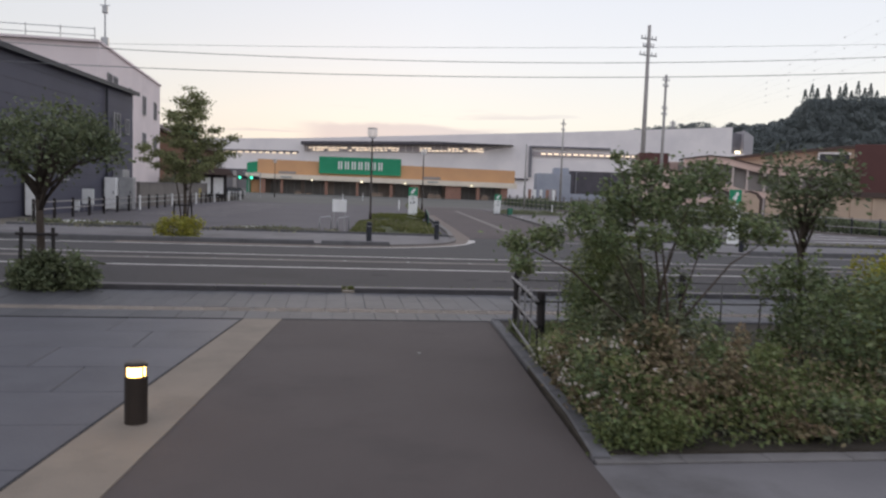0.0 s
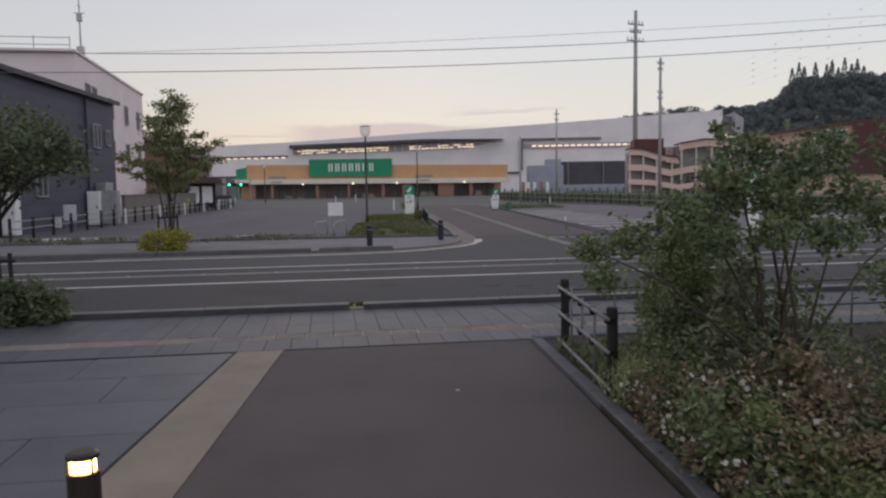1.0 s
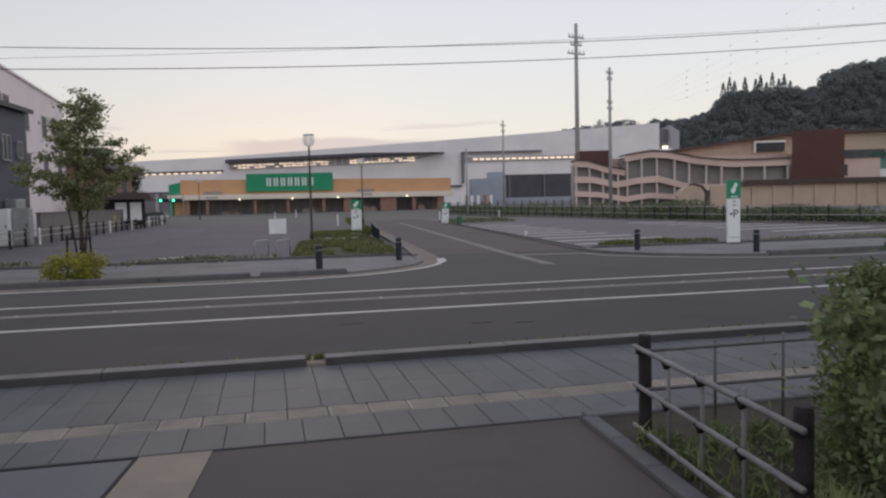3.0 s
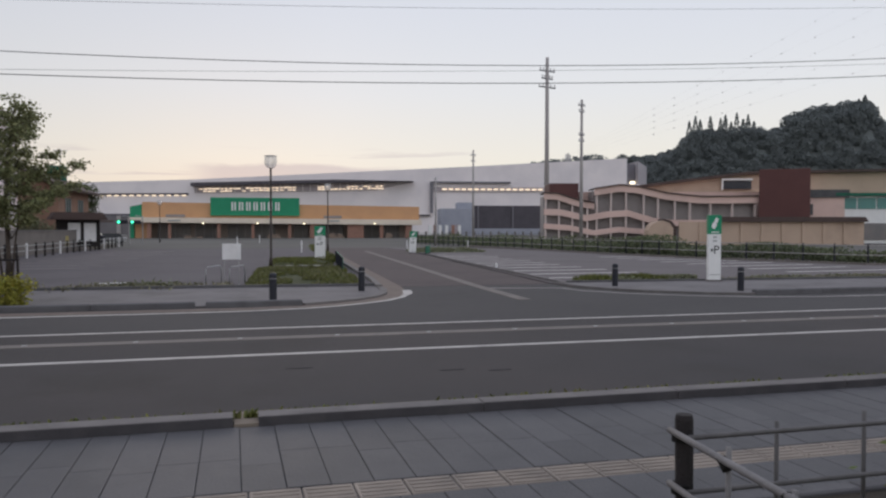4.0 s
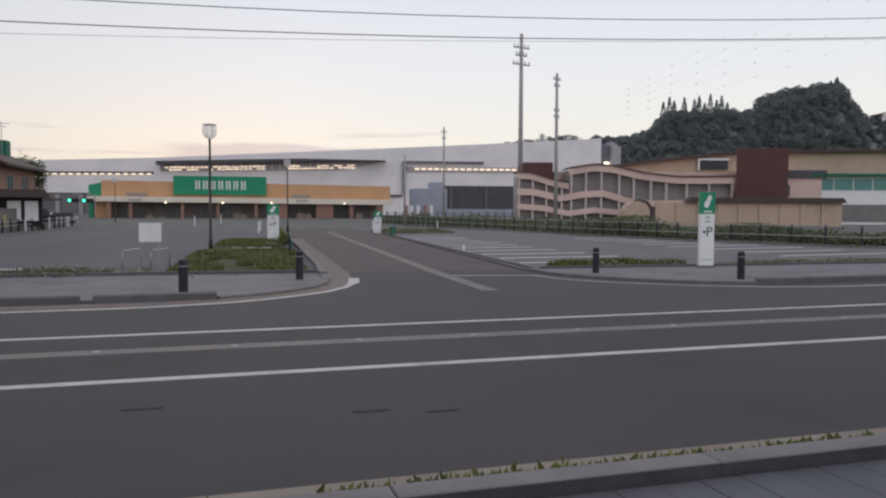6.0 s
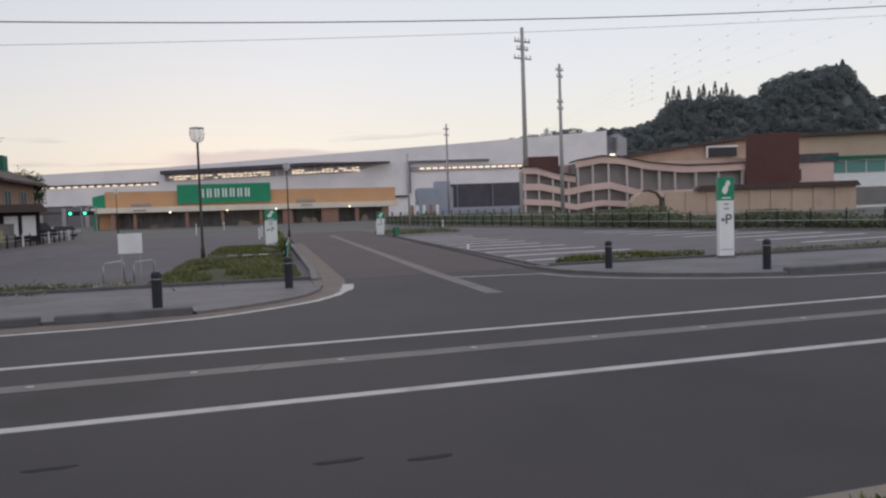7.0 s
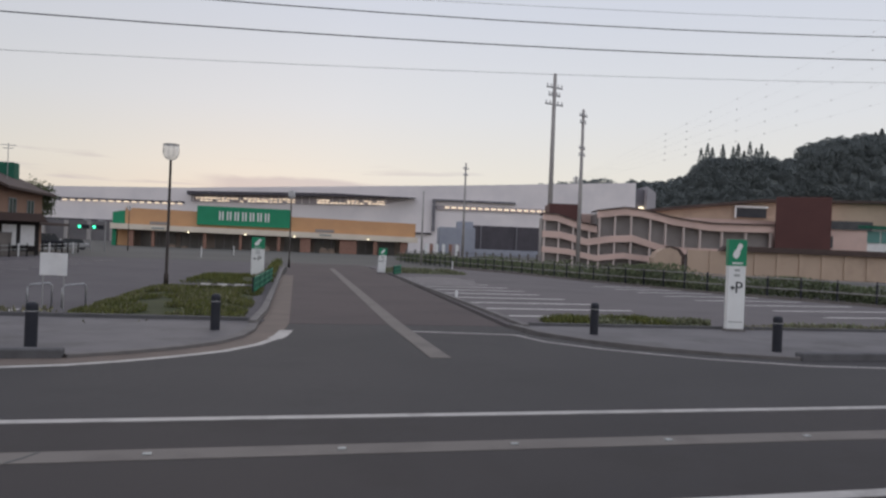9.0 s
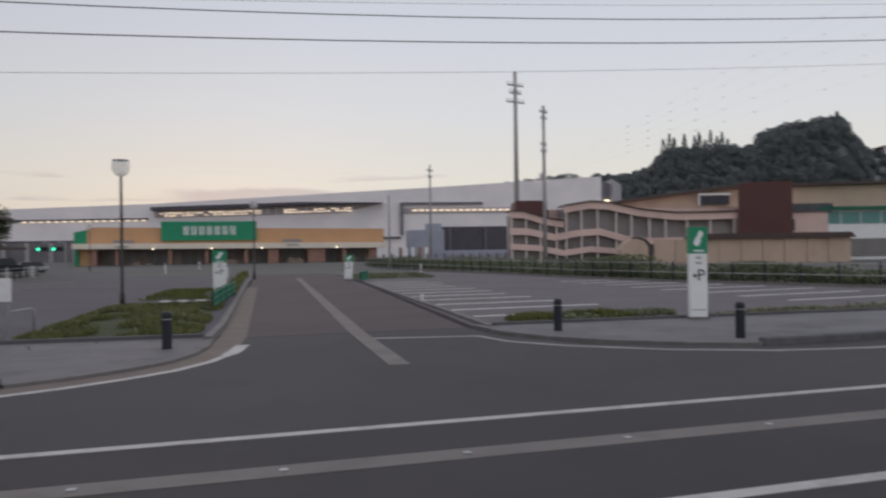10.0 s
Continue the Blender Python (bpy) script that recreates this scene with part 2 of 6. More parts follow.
g_mix.inputs[0].default_value = 0.62
g_l.new(g_n["Principled BSDF"].outputs[0], g_mix.inputs[1]), g_l.new(g_clear.outputs[0], g_mix.inputs[2])
g_l.new(g_mix.outputs[0], g_n["Material Output"].inputs[0])
POLE_GREY = mat("pole_concrete", (0.40, 0.37, 0.36), 0.8, (0.31, 0.29, 0.28), 2, 40, 0.2)
SPACER = mat("spacer_grey", (0.38, 0.36, 0.38), 0.7, None, 3, 40, 0)
WIRE = mat("cable_black", (0.16, 0.16, 0.17), 0.6, None, 3, 40, 0)
LEAF_YELLOW_BOARD = mat("yellow_board", (0.36, 0.30, 0.13), 0.6, (0.30, 0.25, 0.11), 2, 30, 0.05)
WHITE_BOARD = mat("white_board", (0.80, 0.79, 0.79), 0.5, (0.71, 0.70, 0.70), 3, 40, 0.05, stain=(0.5, 0.48, 0.46), stain_scale=2, stain_amount=0.3)
STEEL = mat("galvanised_steel", (0.42, 0.42, 0.43), 0.4, (0.32, 0.32, 0.33), 5, 60, 0.05, metal=0.6)
SIGN_GREEN = mat("sign_green", (0.022, 0.27, 0.14), 0.45, (0.018, 0.235, 0.12), 1, 30, 0.02)
SIGN_WHITE = mat("sign_white", (0.82, 0.82, 0.81), 0.45, (0.75, 0.75, 0.74), 2, 40, 0.03)
SIGN_DARK = mat("sign_dark_letter", (0.04, 0.045, 0.05), 0.5, None, 4, 50, 0)
SIGN_DARK_TAR = mat("tar", (0.034, 0.031, 0.033), 0.95, (0.044, 0.040, 0.042), 8, 60, 0.2, spec=0.12)
SIGN_GREY = mat("sign_grey_bar", (0.42, 0.43, 0.42), 0.5, None, 4, 50, 0)
GREEN_NET = mat("green_mesh_panel", (0.025, 0.16, 0.10), 0.7, (0.015, 0.10, 0.065), 3, 40, 0.2)
ORANGE = mat("orange_fascia", (0.60, 0.345, 0.18), 0.7, (0.53, 0.30, 0.16), 0.4, 15, 0.08, stain=(0.45, 0.265, 0.16), stain_scale=0.3, stain_amount=0.4)
CREAM = mat("cream_canopy", (0.806, 0.716, 0.598), 0.6, (0.702, 0.610, 0.508), 0.6, 20, 0.05)
STORE_WALL = mat("store_recess_wall", (0.36, 0.30, 0.26), 0.8, (0.26, 0.215, 0.195), 0.4, 10, 0.1)
STORE_GLASS = mat("dark_shop_glass", (0.17, 0.168, 0.17), 0.2, (0.24, 0.215, 0.205), 0.8, 6, 0)
BRICK_RED = mat("brick_pillar", (0.36, 0.205, 0.155), 0.85, (0.26, 0.145, 0.115), 3, 25, 0.4)
ARENA_WHITE = mat("arena_panel", (0.85, 0.79, 0.79), 0.6, (0.78, 0.728, 0.735), 0.12, 4, 0.05, stain=(0.634, 0.598, 0.621), stain_scale=0.06, stain_amount=0.5)
# dark of eave, ledge and strip; also the painted shade of the right undercroft
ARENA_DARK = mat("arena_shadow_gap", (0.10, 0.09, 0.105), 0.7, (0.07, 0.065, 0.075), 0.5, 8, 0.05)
ARENA_GREY = mat("arena_edge_panel", (0.42, 0.40, 0.42), 0.7, (0.36, 0.34, 0.36), 0.12, 4, 0.05)
# shade-dark grey for the recessed gable; frame line and columns share it
ARENA_SHADE = mat("arena_shade_grey", (0.21, 0.20, 0.225), 0.7, (0.16, 0.155, 0.17), 0.3, 6, 0.05)
ARENA_GLASS = mat("arena_glass", (0.459, 0.405, 0.420), 0.25, (0.324, 0.284, 0.301), 0.7, 3, 0)
ARENA_LIT = mat("arena_lit_pane", (0.8, 0.65, 0.5), 0.4, None, 1, 6, 0, emit=(1.0, 0.80, 0.60), power=0.85)
# grey that paints the shade under the hall
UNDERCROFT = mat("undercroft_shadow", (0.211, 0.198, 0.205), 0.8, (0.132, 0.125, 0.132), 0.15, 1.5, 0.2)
BLACK_CLAD = mat("black_cladding", (0.084, 0.082, 0.111), 0.58, (0.066, 0.064, 0.089), 0.5, 20, 0.15)
CREAM_WALL = mat("cream_wall", (0.50, 0.45, 0.35), 0.8, (0.43, 0.385, 0.30), 0.6, 20, 0.1, stain=(0.34, 0.31, 0.25), stain_scale=0.5, stain_amount=0.4)
PALE_WALL = mat("pale_wall", (0.833, 0.725, 0.720), 0.8, (0.729, 0.632, 0.637), 0.4, 15, 0.1, stain=(0.594, 0.512, 0.519), stain_scale=0.3, stain_amount=0.5)
WINDOW = mat("window_glass", (0.05, 0.055, 0.065), 0.12, (0.08, 0.085, 0.09), 1.5, 8, 0)
FRAME = mat("window_frame", (0.32, 0.31, 0.32), 0.5, None, 3, 30, 0.02)
ROOF = mat("brown_roof", (0.10, 0.07, 0.062), 0.8, (0.07, 0.05, 0.046), 1, 20, 0.3)
HOUSE_WALL = mat("tan_house_wall", (0.33, 0.205, 0.15), 0.85, (0.27, 0.165, 0.12), 0.8, 20, 0.1)
PINK = mat("pink_render", (0.74, 0.54, 0.475), 0.85, (0.64, 0.465, 0.41), 0.3, 10, 0.1, stain=(0.444, 0.321, 0.282), stain_scale=0.3, stain_amount=0.4)
TAN_WALL = mat("tan_render", (0.55, 0.415, 0.32), 0.85, (0.465, 0.35, 0.27), 0.3, 10, 0.1, stain=(0.326, 0.243, 0.190), stain_scale=0.4, stain_amount=0.4)
POST_PALE = mat("pale_post", (0.66, 0.56, 0.52), 0.7, (0.56, 0.47, 0.44), 1, 20, 0.05)
# brownish grey with interior shade in the colour; small fascia panels use it too
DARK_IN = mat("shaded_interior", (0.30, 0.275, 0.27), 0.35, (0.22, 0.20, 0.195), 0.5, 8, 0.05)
MAROON = mat("maroon_cladding", (0.130, 0.057, 0.052), 0.7, (0.095, 0.043, 0.041), 0.4, 12, 0.15)
TEAL = mat("teal_window_band", (0.13, 0.30, 0.27), 0.3, (0.10, 0.24, 0.22), 0.6, 8, 0)
BLUE_GREY = mat("blue_grey_panel", (0.36, 0.375, 0.43), 0.7, (0.29, 0.305, 0.36), 0.5, 10, 0.1)
SIGNAL_GREEN = mat("signal_lens", (0.02, 0.3, 0.16), 0.3, None, 3, 20, 0, emit=(0.08, 1.0, 0.55), power=2.0)
WALL_LAMP = mat("canopy_lamp_glass", (0.8, 0.75, 0.6), 0.4, None, 3, 20, 0, emit=(1.0, 0.86, 0.6), power=2.2)
BARK = mat("bark", (0.085, 0.066, 0.055), 0.9, (0.055, 0.043, 0.036), 6, 50, 0.8)
TWIG = mat("thin_twig", (0.072, 0.051, 0.039), 0.9, (0.048, 0.035, 0.028), 6, 50, 0.4)
LEAF_TREE = mat("street_tree_leaf", (0.225, 0.236, 0.104), 0.6, (0.165, 0.174, 0.088), 2, 10, 0, island=0.45, translucent=0.3)
LEAF_DARK = mat("dark_tree_leaf", (0.135, 0.156, 0.080), 0.6, (0.105, 0.122, 0.068), 2, 10, 0, island=0.4, translucent=0.25)
LEAF_SHRUB = mat("shrub_leaf", (0.175, 0.205, 0.092), 0.5, (0.110, 0.140, 0.068), 2, 10, 0, island=0.5, translucent=0.3)
LEAF_BRIGHT = mat("bright_shrub_leaf", (0.172, 0.198, 0.075), 0.55, (0.119, 0.145, 0.058), 2, 10, 0, island=0.45, translucent=0.3)
LEAF_YELLOW = mat("golden_shrub_leaf", (0.328, 0.296, 0.047), 0.55, (0.234, 0.234, 0.047), 2, 10, 0, island=0.35, translucent=0.3)
LEAF_DRY = mat("dry_brown_leaf", (0.285, 0.218, 0.134), 0.7, (0.166, 0.136, 0.078), 3, 12, 0, island=0.5, translucent=0.25)
LEAF_GRASS = mat("grass_blade", (0.162, 0.166, 0.048), 0.7, (0.110, 0.124, 0.040), 1.5, 10, 0, island=0.5, translucent=0.25)
LEAF_WEED = mat("dry_weed", (0.247, 0.228, 0.142), 0.8, (0.142, 0.142, 0.095), 1.5, 10, 0, island=0.5, translucent=0.2)
LEAF_HEDGE = mat("hedge_leaf", (0.208, 0.213, 0.123), 0.6, (0.133, 0.143, 0.091), 0.5, 6, 0, island=0.5, translucent=0.2)
LEAF_ROW = mat("hedge_row_leaf", (0.150, 0.172, 0.092), 0.7, (0.110, 0.130, 0.076), 0.4, 6, 0, island=0.45, translucent=0.3)
# forest leaves, paler and greyer: the haze of distance is in the colour
LEAF_FOREST_HAZY = mat("hazy_forest_leaf", (0.250, 0.275, 0.272), 0.9, (0.215, 0.238, 0.240), 0.1, 1, 0, island=0.12, translucent=0.5)
PETAL = mat("pale_petal", (0.55, 0.50, 0.45), 0.6, (0.45, 0.40, 0.36), 4, 20, 0, island=0.25, translucent=0.3)


# ---- builders ----
def box(bm, x0, x1, y0, y1, z0, z1, bevel=0.0):
    vs = [bm.verts.new((x, y, z)) for z in (z0, z1) for x, y in ((x0, y0), (x1, y0), (x1, y1), (x0, y1))]
    fs = [bm.faces.new([vs[i] for i in f]) for f in ((3, 2, 1, 0), (4, 5, 6, 7), (0, 1, 5, 4), (1, 2, 6, 5), (2, 3, 7, 6), (3, 0, 4, 7))]
    if bevel:
        bmesh.ops.bevel(bm, geom=list({e for f in fs for e in f.edges}), offset=bevel, segments=2, affect="EDGES", profile=0.6)
    return bm


def tube(bm, points, radii, sides=8, cap=True):
    """A tapered round bar along points."""
    rings, pts = [], [Vector(p) for p in points]
    for i, p in enumerate(pts):
        way = (pts[min(i + 1, len(pts) - 1)] - pts[max(i - 1, 0)]).normalized()
        side = way.cross(Vector((0.31, 0.17, 0.93)) if abs(way.z) < 0.9 else Vector((1, 0.1, 0))).normalized()
        up = side.cross(way)
        r = radii[i] if isinstance(radii, (list, tuple)) else radii
        rings.append([bm.verts.new(p + r * (math.cos(a) * side + math.sin(a) * up)) for a in (2 * math.pi * k / sides for k in range(sides))])
    for a, b in zip(rings, rings[1:]):
        for k in range(sides):
            bm.faces.new((a[k], a[(k + 1) % sides], b[(k + 1) % sides], b[k]))
    if cap:
        bm.faces.new(rings[0][::-1]), bm.faces.new(rings[-1])
    return bm


def prism(bm, outline, z0, z1):
    """An upright prism over a plan outline, anticlockwise."""
    lo, hi = [bm.verts.new((x, y, z0)) for x, y in outline], [bm.verts.new((x, y, z1)) for x, y in outline]
    n = len(outline)
    bm.faces.new(hi), bm.faces.new(lo[::-1])
    for i in range(n):
        bm.faces.new((lo[i], lo[(i + 1) % n], hi[(i + 1) % n], hi[i]))
    return bm


def fall(y):
    """The car park falls gently towards the shop."""
    return -0.0074 * max(0.0, y - 62.0)


def sloped(bm, outline, lift):
    """A paved field that follows the fall of the car park, cut into strips along y."""
    prism(bm, outline, -0.3, lift)
    for y in range(62, 200, 12):
        bmesh.ops.bisect_plane(bm, geom=bm.verts[:] + bm.edges[:] + bm.faces[:], plane_co=(0, y, 0), plane_no=(0, 1, 0))
    for v in bm.verts:
        if v.co.z > -0.2:
            v.co.z += fall(v.co.y)
        else:
            v.co.z -= 2.0
    return bm


def slab_front(bm, outline, y0, y1):
    """A plate with an outline in x and z, from depth y0 to y1."""
    a, b = [bm.verts.new((x, y0, z)) for x, z in outline], [bm.verts.new((x, y1, z)) for x, z in outline]
    n = len(outline)
    bm.faces.new(a), bm.faces.new(b[::-1])
    for i in range(n):
        bm.faces.new((a[(i + 1) % n], a[i], b[i], b[(i + 1) % n]))
    return bm


def band(bm, centre, half, z0, z1):
    """A strip of that half width along a plan line."""
    pts, n = [Vector((x, y)) for x, y in centre], len(centre)
    left, right = [], []
    for i, p in enumerate(pts):
        d = (pts[min(i + 1, n - 1)] - pts[max(i - 1, 0)]).normalized()
        nrm = Vector((-d.y, d.x))
        left.append(p + half * nrm), right.append(p - half * nrm)
    for i in range(n - 1):
        prism(bm, [right[i], right[i + 1], left[i + 1], left[i]], z0, z1)
    return bm


def mesh_of(name, bm, material, smooth=False):
    me = bpy.data.meshes.new(name)
    bmesh.ops.recalc_face_normals(bm, faces=bm.faces)
    bm.to_mesh(me)
    bm.free()
    me.materials.append(material)
    if smooth:
        me.polygons.foreach_set("use_smooth", [True] * len(me.polygons))
    return me


def part(name, bm, material, parent=None, label="", smooth=False):
    ob = new(name, mesh_of(name, bm, material, smooth))
    ob.parent = parent
    return tagged(ob, label)


def thing(name, label, category, m=Matrix(), group="", kind=""):
    ob = new(name)
    ob.empty_display_size = 0.2
    ob.matrix_basis = m
    return tagged(ob, label, category, group, kind)


def solid(name, bm, material, label="", category="", kind="", group="", m=Matrix(), smooth=False):
    ob = new(name, mesh_of(name, bm, material, smooth))
    ob.matrix_basis = m
    return tagged(ob, label, category, group, kind)


def B():
    return bmesh.new()


def leaves(name, centres, size, material, rng, flat=0.0, long=1.0, up=None, wide=0.5):
    """A mesh of many small pointed leaves at the centres."""
    c = np.asarray(centres, float)
    n = len(c)
    a = rng.normal(size=(n, 3))
    a[:, 2] = a[:, 2] * (1 - flat)
    a /= np.linalg.norm(a, axis=1)[:, None]
    if up is not None:
        a = a * (1 - up) + np.array([0, 0, 1.0]) * up
        a /= np.linalg.norm(a, axis=1)[:, None]
    b = rng.normal(size=(n, 3))
    b = np.cross(a, b)
    b /= np.linalg.norm(b, axis=1)[:, None]
    s = (size * rng.uniform(0.6, 1.35, n))[:, None]
    verts = np.stack([c - a * s * long, c + b * s * wide - a * s * 0.1, c + a * s * long, c - b * s * wide - a * s * 0.1], 1).reshape(-1, 3)
    me = bpy.data.meshes.new(name)
    me.from_pydata(verts.tolist(), [], np.arange(4 * n).reshape(-1, 4).tolist())
    me.materials.append(material)
    return me


def clumps(rng, centre, radii, count, per, spread, keep=None):
    """Leaf places in clumps over an uneven ellipsoid."""
    out = []
    while len(out) < count:
        d = rng.normal(size=3)
        d /= np.linalg.norm(d)
        p = d * rng.uniform(0.25, 1.0) ** 0.5 * radii + centre
        if keep is None or keep(p):
            out.append(p)
    out = np.array(out)
    return np.concatenate([p + rng.normal(size=(per, 3)) * spread for p in out]), out


def leafy(name, label, category, at, trunk, limbs, crown, radii, count, per, spread, leaf, leaf_mat, seed, trunk_r=0.05, long=0.9, bark=BARK, group="", shape=None, leader=None):
    """A tree or shrub: tapered stem and limbs, and a crown of many leaves in clumps."""
    rng = np.random.default_rng(seed)
    tree = thing(name, label, category, pose(*at), group)
    pts, hubs = clumps(rng, np.array(crown, float), np.array(radii, float), count, per, spread, shape)
    if leader:
        pts2, hubs2 = clumps(rng, np.array(leader[0], float), np.array(leader[1], float), leader[2], per, spread * 0.8)
        pts, hubs = np.concatenate([pts, pts2]), np.concatenate([hubs, hubs2])
    bm = B()
    if trunk:
        tube(bm, [(0, 0, 0), (0.02, 0.01, trunk * 0.5), (-0.01, 0.02, trunk), (0.01, 0.0, crown[2])], [trunk_r * 1.25, trunk_r, trunk_r * 0.85, trunk_r * 0.4], 8)
    step = max(1, len(hubs) // limbs)
    for hub in hubs[::step][:limbs]:
        z0 = trunk * rng.uniform(0.8, 1.25) if trunk else 0.0
        start = np.array([rng.uniform(-0.12, 0.12), rng.uniform(-0.12, 0.12), 0.0]) if not trunk else np.array([0, 0, z0])
        mid = start + (hub - start) * 0.5 + np.array([0, 0, 0.12 * np.linalg.norm(hub - start)])
        tube(bm, [start, mid, hub], [trunk_r * 0.5, trunk_r * 0.3, trunk_r * 0.1], 5)
    part("trunk" if trunk else "stem", bm, bark, tree, smooth=True)
    crown_ob = new("crown", leaves("crown", pts, leaf, leaf_mat, rng, 0.35, long))
    crown_ob.parent = tree
    return tree


def lumpy(name, label, category, at, lumps, dense, leaf, leaf_mat, seed, stem_r=0.02, long=0.9, every=3, foot=0.14):
    """A shrub whose leaves gather in lumps at the ends of its stems."""
    rng = np.random.default_rng(seed)
    shrub = thing(name, label, category, pose(*at))
    bm = B()
    pts = []
    for k, (x, y, z, rx, rz) in enumerate(lumps):
        c = np.array([x - at[0], y - at[1], z - at[2]])
        n = int(dense * rx * (rx + rz))
        d = rng.normal(size=(n, 3))
        d /= np.linalg.norm(d, axis=1)[:, None]
        bump_r = 1 + 0.28 * np.sin(5 * d[:, :1] + k) * np.cos(4 * d[:, 1:2] + 2 * k)
        pts.append(c + d * (rng.uniform(0.15, 1.1, (n, 1)) ** 0.6) * bump_r * np.array([rx, rx, rz]))
        n2 = n // 9
        pts.append(c + rng.normal(size=(n2, 3)) * np.array([rx, rx, rz]) * 0.72)
        foot_at = np.array([rng.uniform(-foot, foot), rng.uniform(-foot, foot), 0.0])
        thick = stem_r if k % 2 == 0 else stem_r * 0.55
        knee = foot_at + (c - foot_at) * np.array([0.22, 0.22, 0.5])
        if k % every:
            continue
        tube(bm, [foot_at, knee, foot_at + (c - foot_at) * np.array([0.6, 0.6, 0.82]), c], [thick, thick * 0.75, thick * 0.5, thick * 0.2], 6)
    part("stem", bm, TWIG, shrub, smooth=True)
    crown_ob = new("crown", leaves("crown", np.concatenate(pts), leaf, leaf_mat, rng, 0.2, long))
    crown_ob.parent = shrub
    return shrub


def text_mesh(words, size, depth=0.004):
    """Raised letters in x and z, facing -y."""
    cu = bpy.data.curves.new("letter", "FONT")
    cu.body, cu.size, cu.extrude, cu.align_x, cu.align_y = words, size, depth, "CENTER", "CENTER"
    tmp = bpy.data.objects.new("letter", cu)
    me = bpy.data.meshes.new_from_object(tmp)
    bpy.data.objects.remove(tmp)
    me.transform(Matrix.Rotation(radians(90), 4, "X"))
    return me


# ---- ground ----
bm = B()
box(bm, -2500, 2500, -2500, 2500, -1.0, -0.10)
solid("ground", bm, GROUND, "dull green and grey open ground", "ground", "structure")
bm = B()
box(bm, -160, 160, 12.96, 19.2, -0.3, 0.0)
solid("road", bm, ASPHALT, "worn grey asphalt road with white lines", "road", "structure")
bm = B()
box(bm, -160, 160, 19.2, 22.8, -0.3, 0.0)
solid("far_lane", bm, ASPHALT_COOL, "worn bluish-grey asphalt of the far lane", "road", "structure")
# the mouth of the drive joins the road
bm = B()
prism(bm, [(0.5, 22.8), (12.5, 22.8), (10.4, 24.0), (9.35, 26.0), (9.3, 27.6), (4.1, 27.6), (4.0, 26.2), (3.8, 25.2), (3.45, 24.4), (2.95, 23.8), (2.3, 23.3), (1.6, 22.95)], -0.3, 0.0)
solid("road_mouth", bm, ASPHALT_COOL, "grey asphalt where the drive meets the road", "road", "structure")
bm = B()
sloped(bm, [(4.55, 27.6), (9.3, 27.6), (12.2, 58.0), (18.0, 146.0), (13.0, 146.0), (6.4, 58.0)], 0.004)
solid("drive", bm, ASPHALT_DRIVE, "reddish-grey asphalt entrance drive of the car park", "drive", "structure")
for side, outline in (("west", [(-11.2, 28.4), (4.3, 27.9), (6.15, 58.0), (12.8, 146.0), (12.8, 160), (-40, 160), (-22, 90)]), ("east", [(9.55, 27.9), (46, 26.6), (27, 46), (24, 110), (40, 160), (12.8, 160), (18.2, 146.0), (12.45, 58.0)])):
    bm = B()
    sloped(bm, outline, 0.0)
    solid("car_park", bm, ASPHALT_WEST if side == "west" else ASPHALT_LOT, "large empty grey asphalt car park" if side == "west" else "large empty pale grey asphalt car park", "car park", "structure")
bm = B()
box(bm, -160, -11.2, 24.9, 88, -0.3, -0.015)
solid("yard", bm, EARTH, "dusty grey yard behind the fence", "ground", "structure")

# near pavement: bed under the slabs
bm = B()
box(bm, -160, 160, 10.17, 12.76, -0.3, -0.012)
solid("pavement", bm, GROUT, "slate slab pavement with dark joints along the road", "pavement", "structure")
bm = B()
prism(bm, [(-1.95, -12.0), (-1.09, 10.16), (-30, 10.16), (-30, -12.0)], -0.3, -0.012)
plaza = solid("plaza", bm, GROUT, "bluish slate slab forecourt beside the path", "pavement", "structure")
bm = B()
prism(bm, [(-2.19, -12.0), (-1.74, 4.4), (-1.09, 10.16), (-0.61, 10.16), (-1.18, 4.4), (-1.69, -12.0)], -0.3, 0.008)
solid("path_edging", bm, BEIGE, "beige concrete strip along the asphalt path", "edging", "structure")
bm = B()
prism(bm, [(-1.69, -12.0), (-1.18, 4.4), (-0.61, 10.16), (2.1, 10.16), (1.74, 4.93), (1.2, -12.0)], -0.3, 0.0)
solid("path", bm, ASPHALT_PATH, "dark brownish asphalt footpath", "path", "structure")
bm = B()
prism(bm, [(1.2, -12.0), (1.73, 4.86), (30, 4.86), (30, -12.0)], -0.3, 0.003)
solid("side_pavement", bm, FAR_PAVE, "plain grey paving in front of the planting bed", "pavement", "structure")
bm = B()
prism(bm, [(1.76, 5.02), (30, 5.02), (30, 10.02), (2.14, 10.02)], -0.3, 0.03)
solid("planting_bed", bm, SOIL, "dark soil of the planting bed", "soil", "structure")

bm = B()
box(bm, -160, 160, 12.967, 13.28, -0.05, 0.006)
solid("gutter", bm, BEIGE, "narrow brownish concrete gutter at the near kerb", "gutter", "structure")

# far pavement
bm = B()
prism(bm, [(-160, 22.95), (1.5, 22.97), (2.25, 23.35), (2.9, 23.85), (3.4, 24.45), (3.75, 25.25), (3.95, 26.2), (4.05, 27.6), (4.3, 27.9), (-11.2, 28.4), (-11.2, 24.9), (-160, 24.9)], -0.3, 0.03)
solid("far_pavement", bm, FAR_PAVE, "pale grey pavement on the far side of the road", "pavement", "structure")
bm = B()
prism(bm, [(160, 22.95), (160, 27.0), (26, 26.9), (9.55, 27.9), (9.6, 26.2), (10.1, 25.0), (11.1, 23.9), (12.4, 23.0)], -0.3, 0.03)
